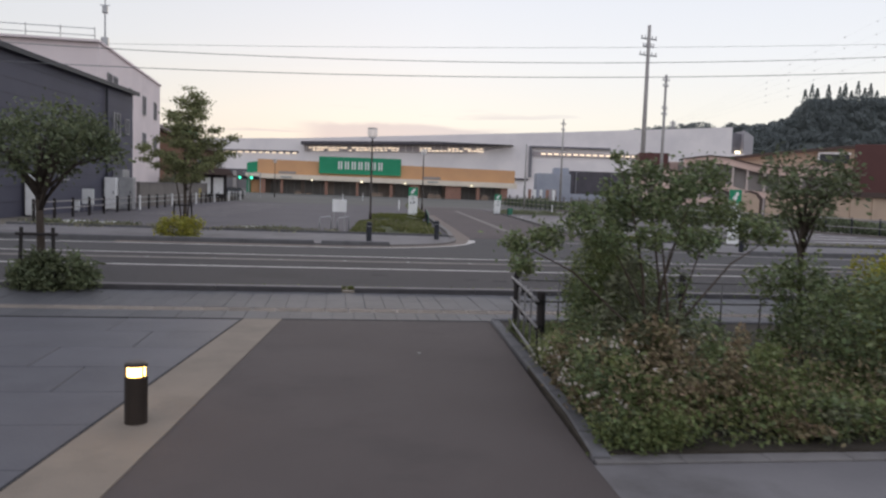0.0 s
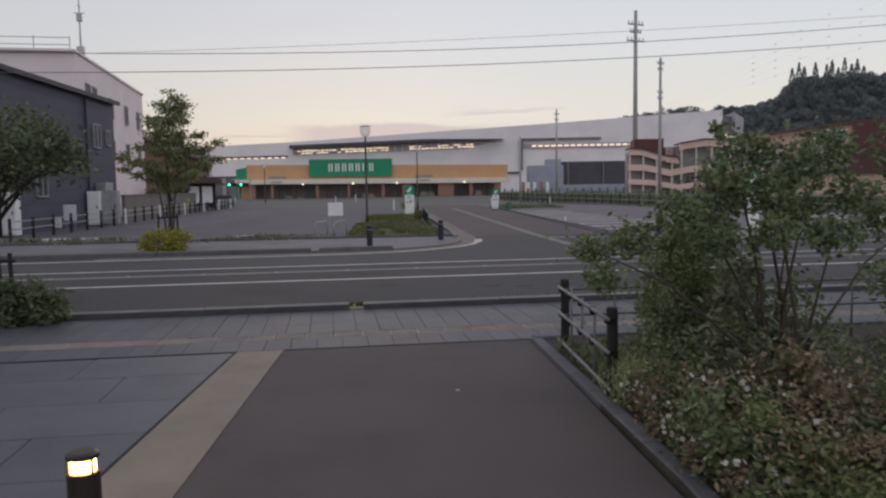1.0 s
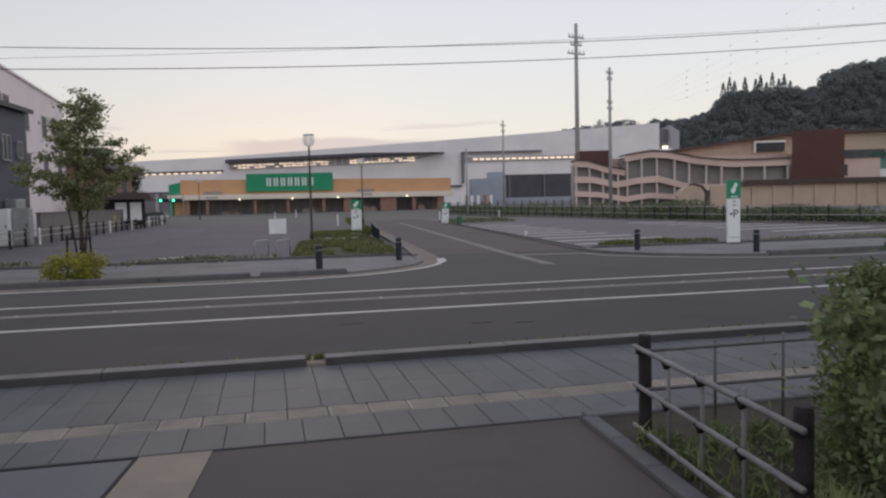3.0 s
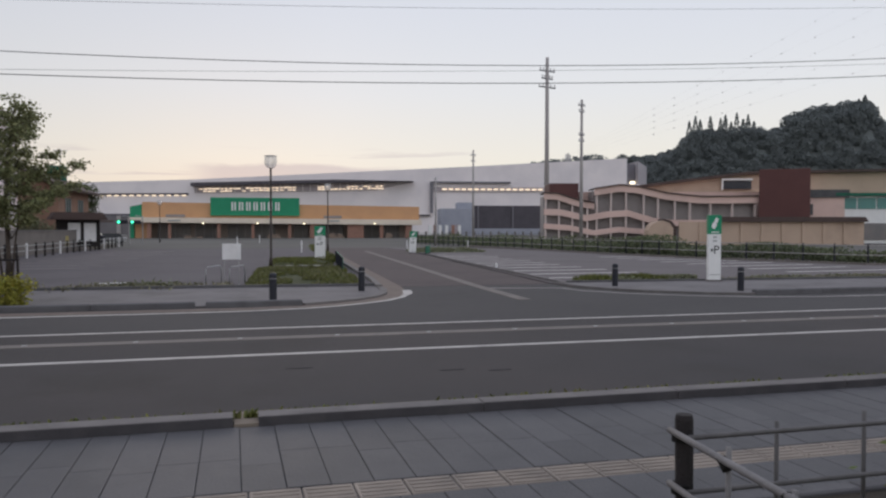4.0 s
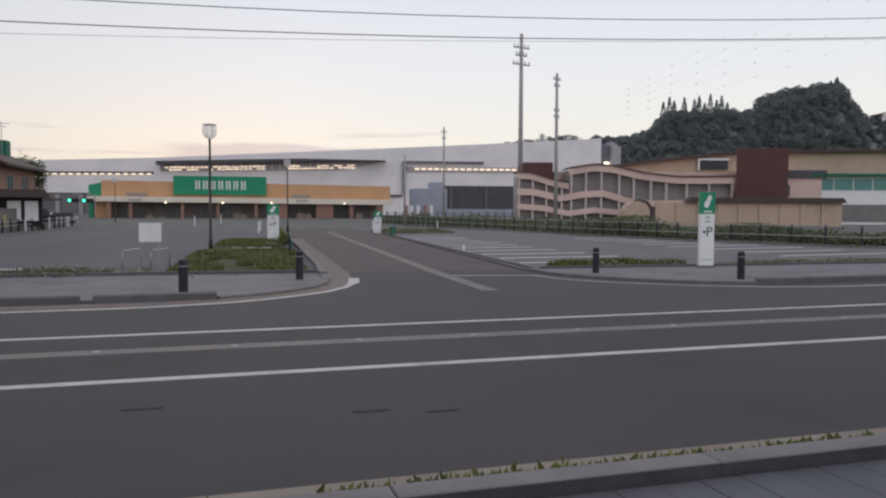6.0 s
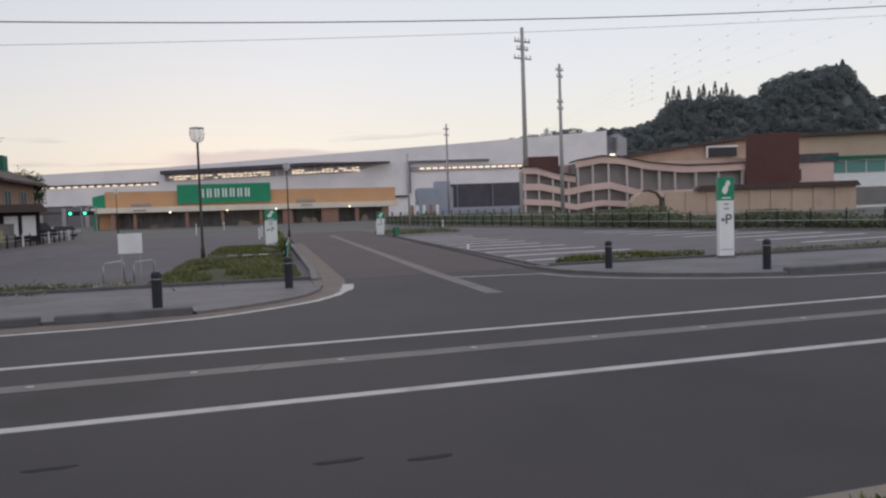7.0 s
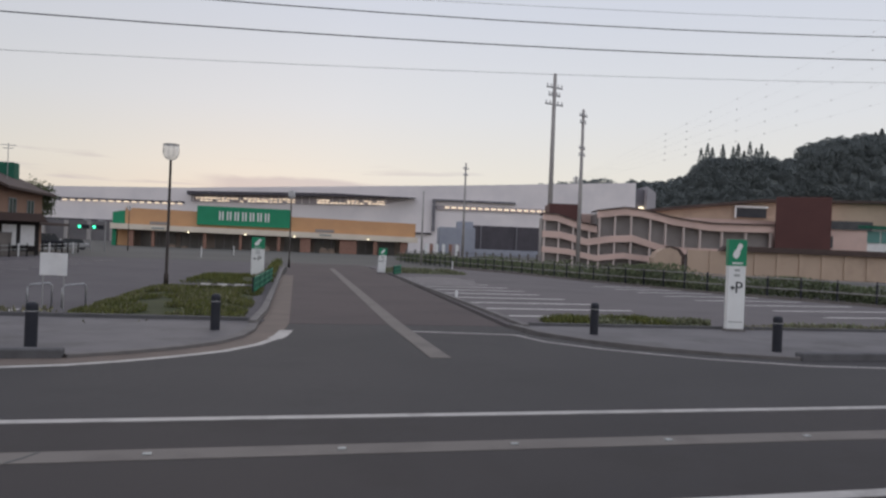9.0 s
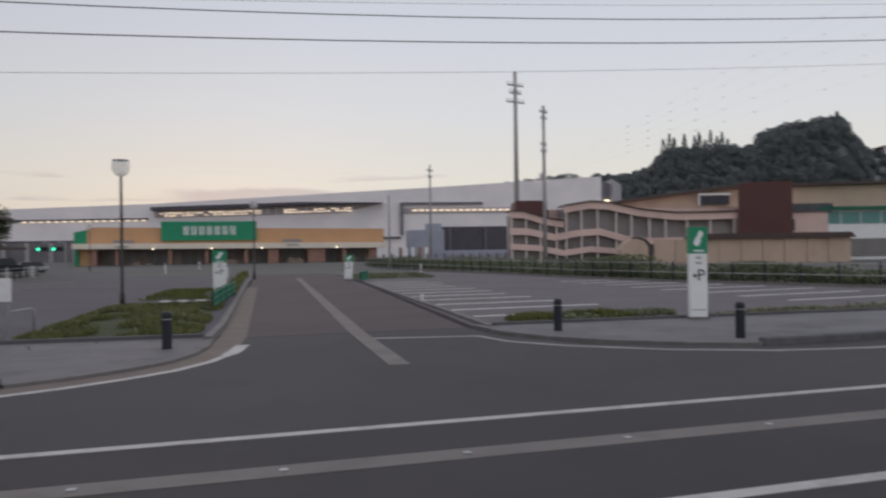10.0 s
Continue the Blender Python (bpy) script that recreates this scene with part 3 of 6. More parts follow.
solid("far_pavement", bm, FAR_PAVE, "pale grey pavement on the far side of the road", "pavement", "structure")

# ---- road lines ----
for y, half, material, label in ((16.46, 0.072, PAINT, "solid white lane line on the road"), (19.2, 0.066, PAINT, "solid white lane line on the road"), (18.03, 0.15, CONC_BAND, "pale concrete strip down the middle of the road")):
    bm = B()
    box(bm, -150, 150, y - half, y + half, -0.01, 0.005)
    solid("road_line", bm, material, label, "road marking", "structure")
bm = B()
band(bm, [(-150, 21.92), (-1.5, 21.92), (0.4, 21.98), (1.7, 22.28), (2.3, 22.57), (3.0, 23.05), (3.6, 23.58), (4.1, 24.35), (4.45, 25.25), (4.65, 26.35)], 0.07, -0.01, 0.006)
solid("road_line", bm, PAINT, "white edge line curving into the drive", "road marking", "structure")
bm = B()
band(bm, [(4.38, 25.1), (4.5, 25.5), (4.65, 26.35)], 0.12, -0.01, 0.0075)
solid("road_line", bm, PAINT, "broad white tip of the edge line", "road marking", "structure")
bm = B()
band(bm, [(9.0, 26.0), (9.2, 25.0), (9.9, 24.0), (11.2, 22.9), (12.6, 22.2), (14.2, 21.9), (150, 21.9)], 0.06, -0.01, 0.006)
solid("road_line", bm, PAINT_OLD, "worn white edge line curving out of the drive", "road marking", "structure")
bm = B()
band(bm, [(6.9, 26.45), (9.0, 26.0)], 0.07, -0.01, 0.007)
solid("road_line", bm, PAINT_OLD, "white stop line across the drive", "road marking", "structure")
bm = B()
band(bm, [(6.72, 22.95), (6.95, 27.6), (8.6, 50.0), (9.45, 61.5)], 0.16, -0.01, 0.009)
solid("road_line", bm, CONC_BAND, "pale strip down the middle of the drive", "road marking", "structure")

LU, LN = Vector((math.cos(radians(LOT)), -math.sin(radians(LOT)))), Vector((math.sin(radians(LOT)), math.cos(radians(LOT))))


def lot(u, n):
    p = LU * u + LN * n
    return (p.x, p.y)


rng = np.random.default_rng(5)
for k in range(11):
    y0 = 30.15 + 2.2 * k
    x0 = 10.35 + 0.075 * (y0 - 30.0) * (0.4 + 0.06 * k)
    bm = B()
    band(bm, [(x0, y0), (14.75 + 0.05 * k + rng.uniform(-0.3, 0.3) - (2.4 if k == 0 else 0), y0 + 0.12)], 0.12, -0.01, 0.006)
    solid("bay_line", bm, PAINT_BAY, "faded white parking bay line on asphalt", "parking line", "structure", "parking bay lines")
for k in range(8):
    y0 = 31.3 + 2.3 * k
    bm = B()
    band(bm, [(20.8 + 0.02 * k, y0), (26.6 - 0.3 * k + rng.uniform(-0.4, 0.4), y0 + 0.5)], 0.11, -0.01, 0.006)
    solid("bay_line", bm, PAINT_BAY, "faded white parking bay line on asphalt", "parking line", "structure", "parking bay lines")
for k in range(10):
    n0 = 40.0 + 2.6 * k
    bm = B()
    band(bm, [lot(-12.6, n0), lot(-8.4, n0)], 0.06, -0.01, 0.006)
    solid("bay_line", bm, PAINT_OLD, "faded white parking bay line on asphalt", "parking line", "structure", "parking bay lines")


# studs, a crack and old marks on the road
for k in range(-6, 16):
    bm = B()
    box(bm, -0.034, 0.034, -0.03, 0.03, 0.0, 0.012, 0.008)
    solid("road_stud", bm, SIGN_GREY, "small pale road stud on the middle strip", "road stud", "", "road studs", pose(3.17 + 1.46 * k, 18.03, 0.004))
bm = B()
band(bm, [(2.24, 17.89), (2.31, 17.99), (2.33, 18.02), (2.40, 18.17)], 0.014, -0.01, 0.0065)
solid("crack", bm, SIGN_DARK, "dark crack across the middle strip", "crack", "structure")
for x, y, w in ((2.64, 14.8, 0.15), (3.19, 14.65, 0.14), (0.91, 15.36, 0.16)):
    bm = B()
    prism(bm, [(x + w * math.cos(a) * (1 + 0.15 * math.sin(3 * a)), y + 0.04 * math.sin(a) * (1 + 0.3 * math.cos(2 * a))) for a in (2 * math.pi * k / 18 for k in range(18))], -0.01, 0.003)
    solid("tar_patch", bm, SIGN_DARK_TAR, "small dark tar mark on the asphalt", "tar mark", "structure")
for x, y, w, d in ((0.95, 8.2, 0.02, 0.014), (0.72, 4.1, 0.035, 0.02)):
    bm = B()
    prism(bm, [(x + w * math.cos(a), y + d * math.sin(a)) for a in (2 * math.pi * k / 7 + 0.3 for k in range(7))], -0.01, 0.004)
    solid("litter", bm, SIGN_GREY, "tiny pale scrap lying on the asphalt", "litter", "", "scraps on the ground")


# ---- drive kerbs ----
def kerb_run(points, name, label, high, wide, material):
    bm = B()
    band(bm, points, wide / 2, -0.2, high)
    return solid(name, bm, material, label, "kerb", "structure")


kerb_run([(4.05, 27.2), (4.35, 30.0), (5.0, 40.0), (5.95, 55.0), (6.5, 62)], "kerb", "low worn concrete kerb beside the drive", 0.1, 0.16, KERB)
kerb_run([(9.75, 27.4), (10.0, 30.0), (11.0, 42.0), (12.3, 56.0)], "kerb", "low worn concrete kerb beside the drive", 0.07, 0.16, KERB)
kerb_run([(-11.2, 28.4), (0.2, 28.05), (4.05, 27.75)], "kerb", "low weathered kerb at the edge of the car park", 0.1, 0.14, KERB_DARK)
kerb_run([(9.9, 27.6), (26, 26.85), (60, 26.6)], "kerb", "low weathered kerb at the edge of the car park", 0.09, 0.14, KERB_DARK)


# ---- supermarket ----
def at_lot(angle, d, u=0.0):
    """A pose on a facade line: x along the facade, y away from the road."""
    a = radians(angle)
    n, r = Vector((math.sin(a), math.cos(a))), Vector((math.cos(a), -math.sin(a)))
    p = n * d + r * u
    return pose(p.x, p.y, 0, 0, 0, -angle)


def further(m, k):
    """The same pose k times as far from the road's far side, and as much larger."""
    c = Vector((3.32, 11.42, 1.687))
    return Matrix.Translation(c) @ Matrix.Scale(k, 4) @ Matrix.Translation(-c) @ m


store = thing("supermarket", "low supermarket with an orange fascia and a green sign", "supermarket", further(at_lot(LOT, 112, -0.3), 1.36))
bm = B()
box(bm, -18.6, 17.6, 2.6, 30, -0.2, 4.6)
part("wall", bm, STORE_WALL, store)
bm = B()
slab_front(bm, [(-17.9, 3.05), (18.2, 2.85), (18.2, 4.65), (-17.9, 5.05)], 0.15, 3.0)
part("fascia", bm, ORANGE, store, "orange fascia band")
bm = B()
slab_front(bm, [(-19.4, 3.05), (-17.92, 3.05), (-17.92, 4.75), (-19.4, 4.45)], 0.3, 3.0)
box(bm, -19.4, -18.9, 0.3, 3.0, 0, 3.05)
part("end_panel", bm, SIGN_GREEN, store, "green end panel")
bm = B()
box(bm, -18.85, -17.3, 0.5, 2.9, 0, 2.4)
part("end_wall", bm, ORANGE, store, "orange end wall")
bm = B()
slab_front(bm, [(-19.3, 2.42), (18.3, 2.15), (18.3, 2.86), (-19.3, 3.06)], -1.3, 2.6)
part("canopy", bm, CREAM, store, "cream canopy edge")
bm = B()
box(bm, -18.3, 17.0, 0.35, 2.55, 4.6, 4.72)
part("roof", bm, ARENA_WHITE, store)
for u, w in ((-16.9, 0.5), (-14.4, 0.35), (-8.3, 0.4), (-4.0, 0.35), (0.7, 0.4), (4.0, 1.3), (9.4, 2.2), (12.9, 0.5), (16.6, 0.9)):
    bm = B()
    box(bm, u - w / 2, u + w / 2, -0.9, -0.4, 0, 2.35, 0.03)
    part("pillar", bm, BRICK_RED, store, "brick-red pillar")
for u0, u1 in ((-16.4, -12.2), (-11.6, -8.8), (-7.4, -1.2), (1.3, 3.2), (5.2, 8.0), (10.8, 15.8)):
    bm = B()
    box(bm, u0, u1, 2.45, 2.58, 0.1, 2.2)
    pane = part("shop_window", bm, STORE_GLASS, store, "dark shop window")
    bm = B()
    for k in range(int((u1 - u0) / 1.1) + 1):
        box(bm, u0 + k * 1.1, u0 + k * 1.1 + 0.07, 2.38, 2.44, 0.1, 2.2)
    part("frame", bm, FRAME, pane)
for u0, u1, z0, z1 in ((-15.0, -12.6, 3.12, 3.45), (5.2, 7.6, 3.02, 3.38)):
    bm = B()
    box(bm, u0, u1, 0.05, 0.14, z0, z1)
    part("fascia_panel", bm, DARK_IN, store, "small brown panel")
    bm = B()
    box(bm, u0 + 0.5, u1 - 0.4, -1.38, -1.32, 2.55, 2.75)
    part("canopy_board", bm, SIGN_GREY, store, "pale board")
sign = B()
box(sign, -9.4, 2.0, -0.25, 0.10, 3.32, 5.7, 0.03)
board = part("sign", sign, SIGN_GREEN, store, "green sign board with white lettering bars")
# plain white bars stand for the lettering
for k in range(7):
    x0 = -6.74 + 0.93 * k
    bm = B()
    box(bm, x0, x0 + 0.2, -0.34, -0.28, 4.0, 5.1, 0.02)
    box(bm, x0 + 0.36, x0 + 0.56, -0.34, -0.28, 4.0, 5.1, 0.02)
    part("lettering_bar", bm, SIGN_WHITE, board, "white bar")
for u in (-10.2, 2.6, 11.9, -3.4):
    bm = B()
    bmesh.ops.create_icosphere(bm, subdivisions=2, radius=0.10, matrix=Matrix.Translation((u, -1.45, 2.3)))
    part("canopy_lamp", bm, WALL_LAMP, store, "small lit lamp")
for u, h in ((-12.5, 0.5), (-11.0, 0.35), (-2.0, 0.7), (-1.2, 0.6), (6.0, 0.8), (7.0, 0.7), (13.6, 0.8)):
    bm = B()
    box(bm, -0.5, 0.5, -0.3, 0.3, 0, h, 0.05)
    box(bm, -0.35, 0.35, -0.2, 0.2, h, h + 0.25, 0.03)
    solid("goods_crate", bm, mat("crate_plastic", (0.30, 0.22, 0.17), 0.7, (0.2, 0.16, 0.13), 2, 20, 0.1) if u == -12.5 else bpy.data.materials["crate_plastic"], "stack of brownish goods crates by the shop front", "crate", "", "crates at the shop front", further(at_lot(LOT, 111.6, u), 1.36))

# ---- arena behind ----
arena = thing("arena", "huge long white hall with a rising roof and lit window strips", "hall", further(at_lot(10.8, 190), 1.25))


def roof_z(u):
    return 15.6 + 0.0560 * u


bm = B()
slab_front(bm, [(-190, -0.2), (62, -0.2), (62, 12.6), (58.8, 12.6), (58.8, roof_z(58.8)), (20, roof_z(20) - 0.15), (-45, roof_z(-45)), (-190, roof_z(-190) + 3.5)], 1.5, 60)
part("wall", bm, ARENA_WHITE, arena)
# the recess is darkened by its colour, standing for shade
bm = B()
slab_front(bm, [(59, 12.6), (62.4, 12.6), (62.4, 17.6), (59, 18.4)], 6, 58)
part("end_recess", bm, ARENA_SHADE, arena, "recessed gable end in a shade-dark colour")
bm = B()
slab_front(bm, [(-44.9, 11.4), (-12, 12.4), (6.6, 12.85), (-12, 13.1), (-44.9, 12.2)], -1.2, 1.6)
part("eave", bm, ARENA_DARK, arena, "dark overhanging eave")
bm = B()
slab_front(bm, [(-44.5, 9.95), (-3.0, 10.75), (5.0, 12.5), (-12, 12.35), (-44.5, 11.4)], 1.2, 1.56)
band_glass = part("window_band", bm, ARENA_GLASS, arena, "long window band")
rng = np.random.default_rng(11)
for k in range(88):
    u = -43.5 + (k // 2) * 0.98
    if rng.random() < 0.14 or -21 < u < -17:
        continue
    z0 = 10.15 + 0.55 * (k % 2) + 0.022 * (u + 43) + rng.uniform(-0.04, 0.04)
    bm = B()
    box(bm, u, u + rng.uniform(0.7, 0.96), 1.05, 1.15, z0, z0 + rng.uniform(0.2, 0.34))
    part("lit_pane", bm, ARENA_LIT, band_glass, "lit window pane")
for k in range(26):
    u = -44 + 1.75 * k
    top = float(np.interp(u, [-44.5, -12, 5], [11.4, 12.35, 12.5]))
    bm = B()
    box(bm, u - 0.07, u + 0.07, 0.95, 1.04, max(9.95 + 0.0193 * (u + 44.5), 10.75 + (u + 3.0) * 0.22), top)
    part("mullion", bm, ARENA_WHITE, band_glass, "thin pale mullion")
bm = B()
slab_front(bm, [(-190, 8.3), (-46, 9.4), (-46, 9.9), (-190, 8.8)], 1.3, 1.56)
strip = part("window_band", bm, ARENA_DARK, arena, "thin dark window strip")
for k in range(16):
    u = -73 + k * 1.7
    bm = B()
    box(bm, u, u + 1.0, 1.15, 1.25, 9.0 + 0.0076 * (u + 73), 9.3 + 0.0076 * (u + 73))
    part("lit_pane", bm, ARENA_LIT, strip, "lit window pane")
bm = B()
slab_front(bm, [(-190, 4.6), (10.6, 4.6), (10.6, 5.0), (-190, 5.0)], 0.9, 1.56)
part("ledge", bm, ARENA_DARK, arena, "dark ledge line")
# solid box before the wall, its dark grey standing for undercroft shade
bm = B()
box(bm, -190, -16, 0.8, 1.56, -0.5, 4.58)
part("undercroft", bm, UNDERCROFT, arena, "grey panel coloured as the shade of the undercroft")
for k in range(16):
    bm = B()
    box(bm, -92 + 5 * k, -91.2 + 5 * k, 0.2, 0.79, -0.5, 4.58)
    part("column", bm, POLE_GREY, arena)
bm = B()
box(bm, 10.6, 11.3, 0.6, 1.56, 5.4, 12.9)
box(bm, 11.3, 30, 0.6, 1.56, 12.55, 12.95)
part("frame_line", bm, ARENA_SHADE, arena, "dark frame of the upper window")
bm = B()
slab_front(bm, [(11.5, 10.5), (42, 10.6), (42, 11.7), (11.5, 11.6)], 1.2, 1.56)
strip = part("window_band", bm, ARENA_GLASS, arena, "long window band")
for k in range(19):
    u = 13.5 + k * 1.55
    bm = B()
    box(bm, u, u + 1.1, 1.05, 1.15, 10.9, 11.3)
    part("lit_pane", bm, ARENA_LIT, strip, "lit window pane")
# no real hollow: a dark box paints the shade inside
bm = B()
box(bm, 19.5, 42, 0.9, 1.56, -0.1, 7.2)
part("opening_shade", bm, ARENA_DARK, arena, "dark panel painted as the shade of an open undercroft")
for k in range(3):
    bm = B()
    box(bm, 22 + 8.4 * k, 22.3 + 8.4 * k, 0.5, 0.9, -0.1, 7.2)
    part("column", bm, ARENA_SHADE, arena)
bm = B()
box(bm, 20, 42, 0.1, 0.48, -0.1, 1.7)
part("barrier", bm, BLUE_GREY, arena, "blue-grey barrier wall")
bm = B()
slab_front(bm, [(62.42, 10.5), (64.6, 10.5), (64.6, 17.0), (62.42, 18.4)], 4, 58)
part("end_frame", bm, ARENA_GREY, arena, "grey edge of the gable end")
bm = B()
box(bm, 61.0, 62.2, 5.6, 5.9, 12.9, 13.5)
part("gable_lamp", bm, WALL_LAMP, arena, "small lit lamp")

bm = B()
box(bm, -3.2, 3.2, 0, 8, -0.1, 5.4, 0.05)
annex = thing("annex_building", "blue-grey low annex building", "building", further(at_lot(10.8, 150, 13.2), 1.25))
part("wall", bm, BLUE_GREY, annex)
bm = B()
box(bm, -1.2, 0.6, -0.12, -0.02, 0.2, 2.4)
part("door", bm, ARENA_GLASS, annex)
bm = B()
box(bm, 0.2, 3.0, 2, 6, 5.4, 6.6, 0.05)
part("roof_unit", bm, BLUE_GREY, annex)

# ---- bathhouse with ramps ----
ramp = thing("ramp_building", "pink rendered building with covered wavy walkways", "building", at_lot(16.8, 99))


def wave(points, thick, y0, y1, name, material, label=""):
    bm = B()
    slab_front(bm, [(u, z - thick) for u, z in points] + [(u, z) for u, z in reversed(points)], y0, y1)
    part(name, bm, material, ramp, label)


TOP = [(8, 5.95), (9.5, 5.9), (12, 5.1), (14.0, 4.75), (14.05, 6.45), (17.0, 6.9), (19, 6.75), (22.5, 5.95), (26.5, 5.5), (30, 5.5), (33.4, 5.55)]
wave(TOP[:4], 0.75, -0.4, 0.2, "parapet", PINK, "pink wavy parapet")
wave(TOP[4:], 0.8, -0.4, 0.2, "parapet", PINK, "pink wavy parapet")
wave([(u, z + 0.12) for u, z in TOP[:4]], 0.14, -0.6, 4.5, "coping", ROOF, "brown roof edge")
wave([(u, z + 0.12) for u, z in TOP[4:]], 0.14, -0.6, 4.5, "coping", ROOF, "brown roof edge")
wave([(8, 4.05), (10, 4.0), (13, 3.3), (15.5, 3.75), (18, 3.9), (21, 3.0), (23, 2.75), (33.4, 2.75)], 0.75, -0.4, 0.2, "parapet", PINK, "pink wavy parapet")
wave([(8, 2.3), (11, 2.1), (14, 1.5), (17, 1.9), (20.4, 1.6)], 0.65, -0.4, 0.2, "parapet", PINK, "pink wavy parapet")
# the shade behind the walkways is painted into this wall's colour
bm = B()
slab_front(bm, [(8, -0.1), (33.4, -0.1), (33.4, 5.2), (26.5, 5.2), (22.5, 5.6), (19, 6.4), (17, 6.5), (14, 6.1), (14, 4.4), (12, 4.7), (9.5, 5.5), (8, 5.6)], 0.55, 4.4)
part("inner_wall", bm, DARK_IN, ramp, "inner wall coloured as if in shade")
for u, z in ((8.2, 5.3), (9.8, 5.2), (11.4, 4.7), (13.2, 4.2), (14.3, 5.8), (16.0, 6.1), (17.8, 6.2), (19.9, 5.8), (21.6, 5.4), (23.6, 5.0), (25.4, 4.8), (27.8, 4.8), (30.4, 4.8), (33.1, 4.8)):
    bm = B()
    box(bm, u - 0.09, u + 0.09, -0.34, 0.1, 0, z)
    part("column", bm, POST_PALE, ramp)
bm = B()
box(bm, 13, 46, 4.6, 24, -0.1, 6.3)
part("wall", bm, PINK, ramp)
bm = B()
slab_front(bm, [(15, 5.0), (62, 5.0), (62, 9.5), (36.5, 9.0), (25, 7.6), (15, 6.2)], 12, 30)
part("upper_wall", bm, TAN_WALL, ramp, "tan upper storey")
bm = B()
slab_front(bm, [(14, 6.15), (25, 7.62), (36.5, 9.02), (62, 9.52), (62, 9.85), (36.5, 9.35), (25, 7.95), (14, 6.45)], 11, 31)
part("roof", bm, ROOF, ramp, "dull brown roof edge")
bm = B()
box(bm, 0, 5.5, 0, 7, 2.6, 8.7, 0.03)
bm.transform(Matrix.Translation((33.3, -0.9, 0)) @ Matrix.Rotation(radians(-21), 4, "Z"))
part("stair_tower", bm, MAROON, ramp, "maroon clad stair tower")
bm = B()
box(bm, 33.2, 37.0, 11.6, 11.95, 7.0, 8.2)
win = part("window", bm, WINDOW, ramp, "wide upper window")
bm = B()
box(bm, 33.0, 37.1, 11.4, 11.58, 8.2, 8.45), box(bm, 33.0, 33.2, 11.4, 11.58, 6.9, 8.2)
part("frame", bm, SIGN_WHITE, win)
for u0, u1, z0, z1 in ((39.8, 46.5, 5.6, 6.6), (39.8, 42.0, 3.4, 4.8)):
    bm = B()
    box(bm, u0, u1, 4.4, 4.58, z0, z1)
    part("window", bm, WINDOW, ramp)
bm = B()
box(bm, 9.0, 12.6, 3, 9, 4.9, 7.3, 0.03)
part("roof_block", bm, MAROON, ramp, "dark maroon roof block")

wallb = thing("garden_wall", "long tan boundary wall with a dark tiled cap", "wall", at_lot(16.8, 92))
bm = B()
box(bm, 22.3, 42.5, 0, 0.4, -0.1, 2.45)
part("wall", bm, TAN_WALL, wallb)
for u in np.arange(22.4, 42.5, 2.25):
    bm = B()
    box(bm, u - 0.2, u + 0.2, -0.14, -0.005, 0, 2.44)
    part("pier", bm, TAN_WALL, wallb)
bm = B()
slab_front(bm, [(25.5, 2.46), (42.8, 2.46), (42.4, 3.0), (26.0, 3.0)], -0.5, 0.9)
part("cap", bm, ROOF, wallb, "dark tiled cap")
barrel = B()
slab_front(barrel, [(18.6, 0), (21.3, 0), (21.3, 1.7), (20.9, 2.3), (20.2, 2.55), (19.5, 2.45), (18.9, 2.05), (18.6, 1.5)], -0.2, 2.0)
gate = thing("arched_shed", "small arched tan shed beside the wall", "shed", at_lot(16.8, 91))
part("wall", barrel, TAN_WALL, gate)
bm = B()
slab_front(bm, [(20.0, 0.2), (21.7, 0.2), (21.75, 1.9), (21.2, 2.55), (20.3, 2.78), (20.1, 2.2)], 0.2, 2.4)
part("roof", bm, ROOF, gate, "brown curved roof")

shopb = thing("teal_building", "white two-storey building with teal windows", "building", at_lot(16.8, 104, 53))
bm = B()
box(bm, -7.8, 12, 0, 14, -0.1, 5.8)
part("wall", bm, SIGN_WHITE, shopb)
for k in range(8):
    bm = B()
    box(bm, -7.6 + 2.4 * k, -5.4 + 2.4 * k, -0.1, -0.01, 4.2, 5.6)
    part("window", bm, TEAL, shopb, "teal tinted window")
bm = B()
box(bm, -8.2, 12.4, -0.6, 14.5, 5.81, 6.2)
part("roof", bm, GREEN_NET, shopb, "dark green roof edge")
bm = B()
box(bm, -7.5, 11.6, -0.12, -0.02, 0.3, 2.4)
part("shop_front", bm, STORE_GLASS, shopb)


# ---- buildings on the west side ----
def window(parent, w, h, x, z, y=0.0):
    bm = B()
    box(bm, x - w / 2, x + w / 2, y - 0.05, y - 0.01, z, z + h)
    win = part("window", bm, WINDOW, parent)
    bm = B()
    for a, b, c, d in ((-w / 2 - 0.06, -w / 2, z - 0.06, z + h + 0.06), (w / 2, w / 2 + 0.06, z - 0.06, z + h + 0.06), (-0.03, 0.03, z, z + h)):
        box(bm, x + a, x + b, y - 0.1, y - 0.005, c, d)
    box(bm, x - w / 2, x + w / 2, y - 0.1, y - 0.005, z + h, z + h + 0.06), box(bm, x - w / 2, x + w / 2, y - 0.12, y - 0.005, z - 0.07, z)
    part("frame", bm, FRAME, win)


def side_building(name, label, corner, turn, length, wide, high, wall, front, front_label):
    """Its long side runs from the corner, along local x, with the inside at +y."""
    ob = thing(name, label, "building", pose(corner[0], corner[1], 0, 0, 0, turn))
    bm = B()
    box(bm, 0, length, 0, wide, -0.1, high)
    part("wall", bm, wall, ob)
    bm = B()
    box(bm, -0.12, -0.004, 0.0, wide, -0.1, high)
    part("front_wall", bm, front, ob, front_label)
    return ob


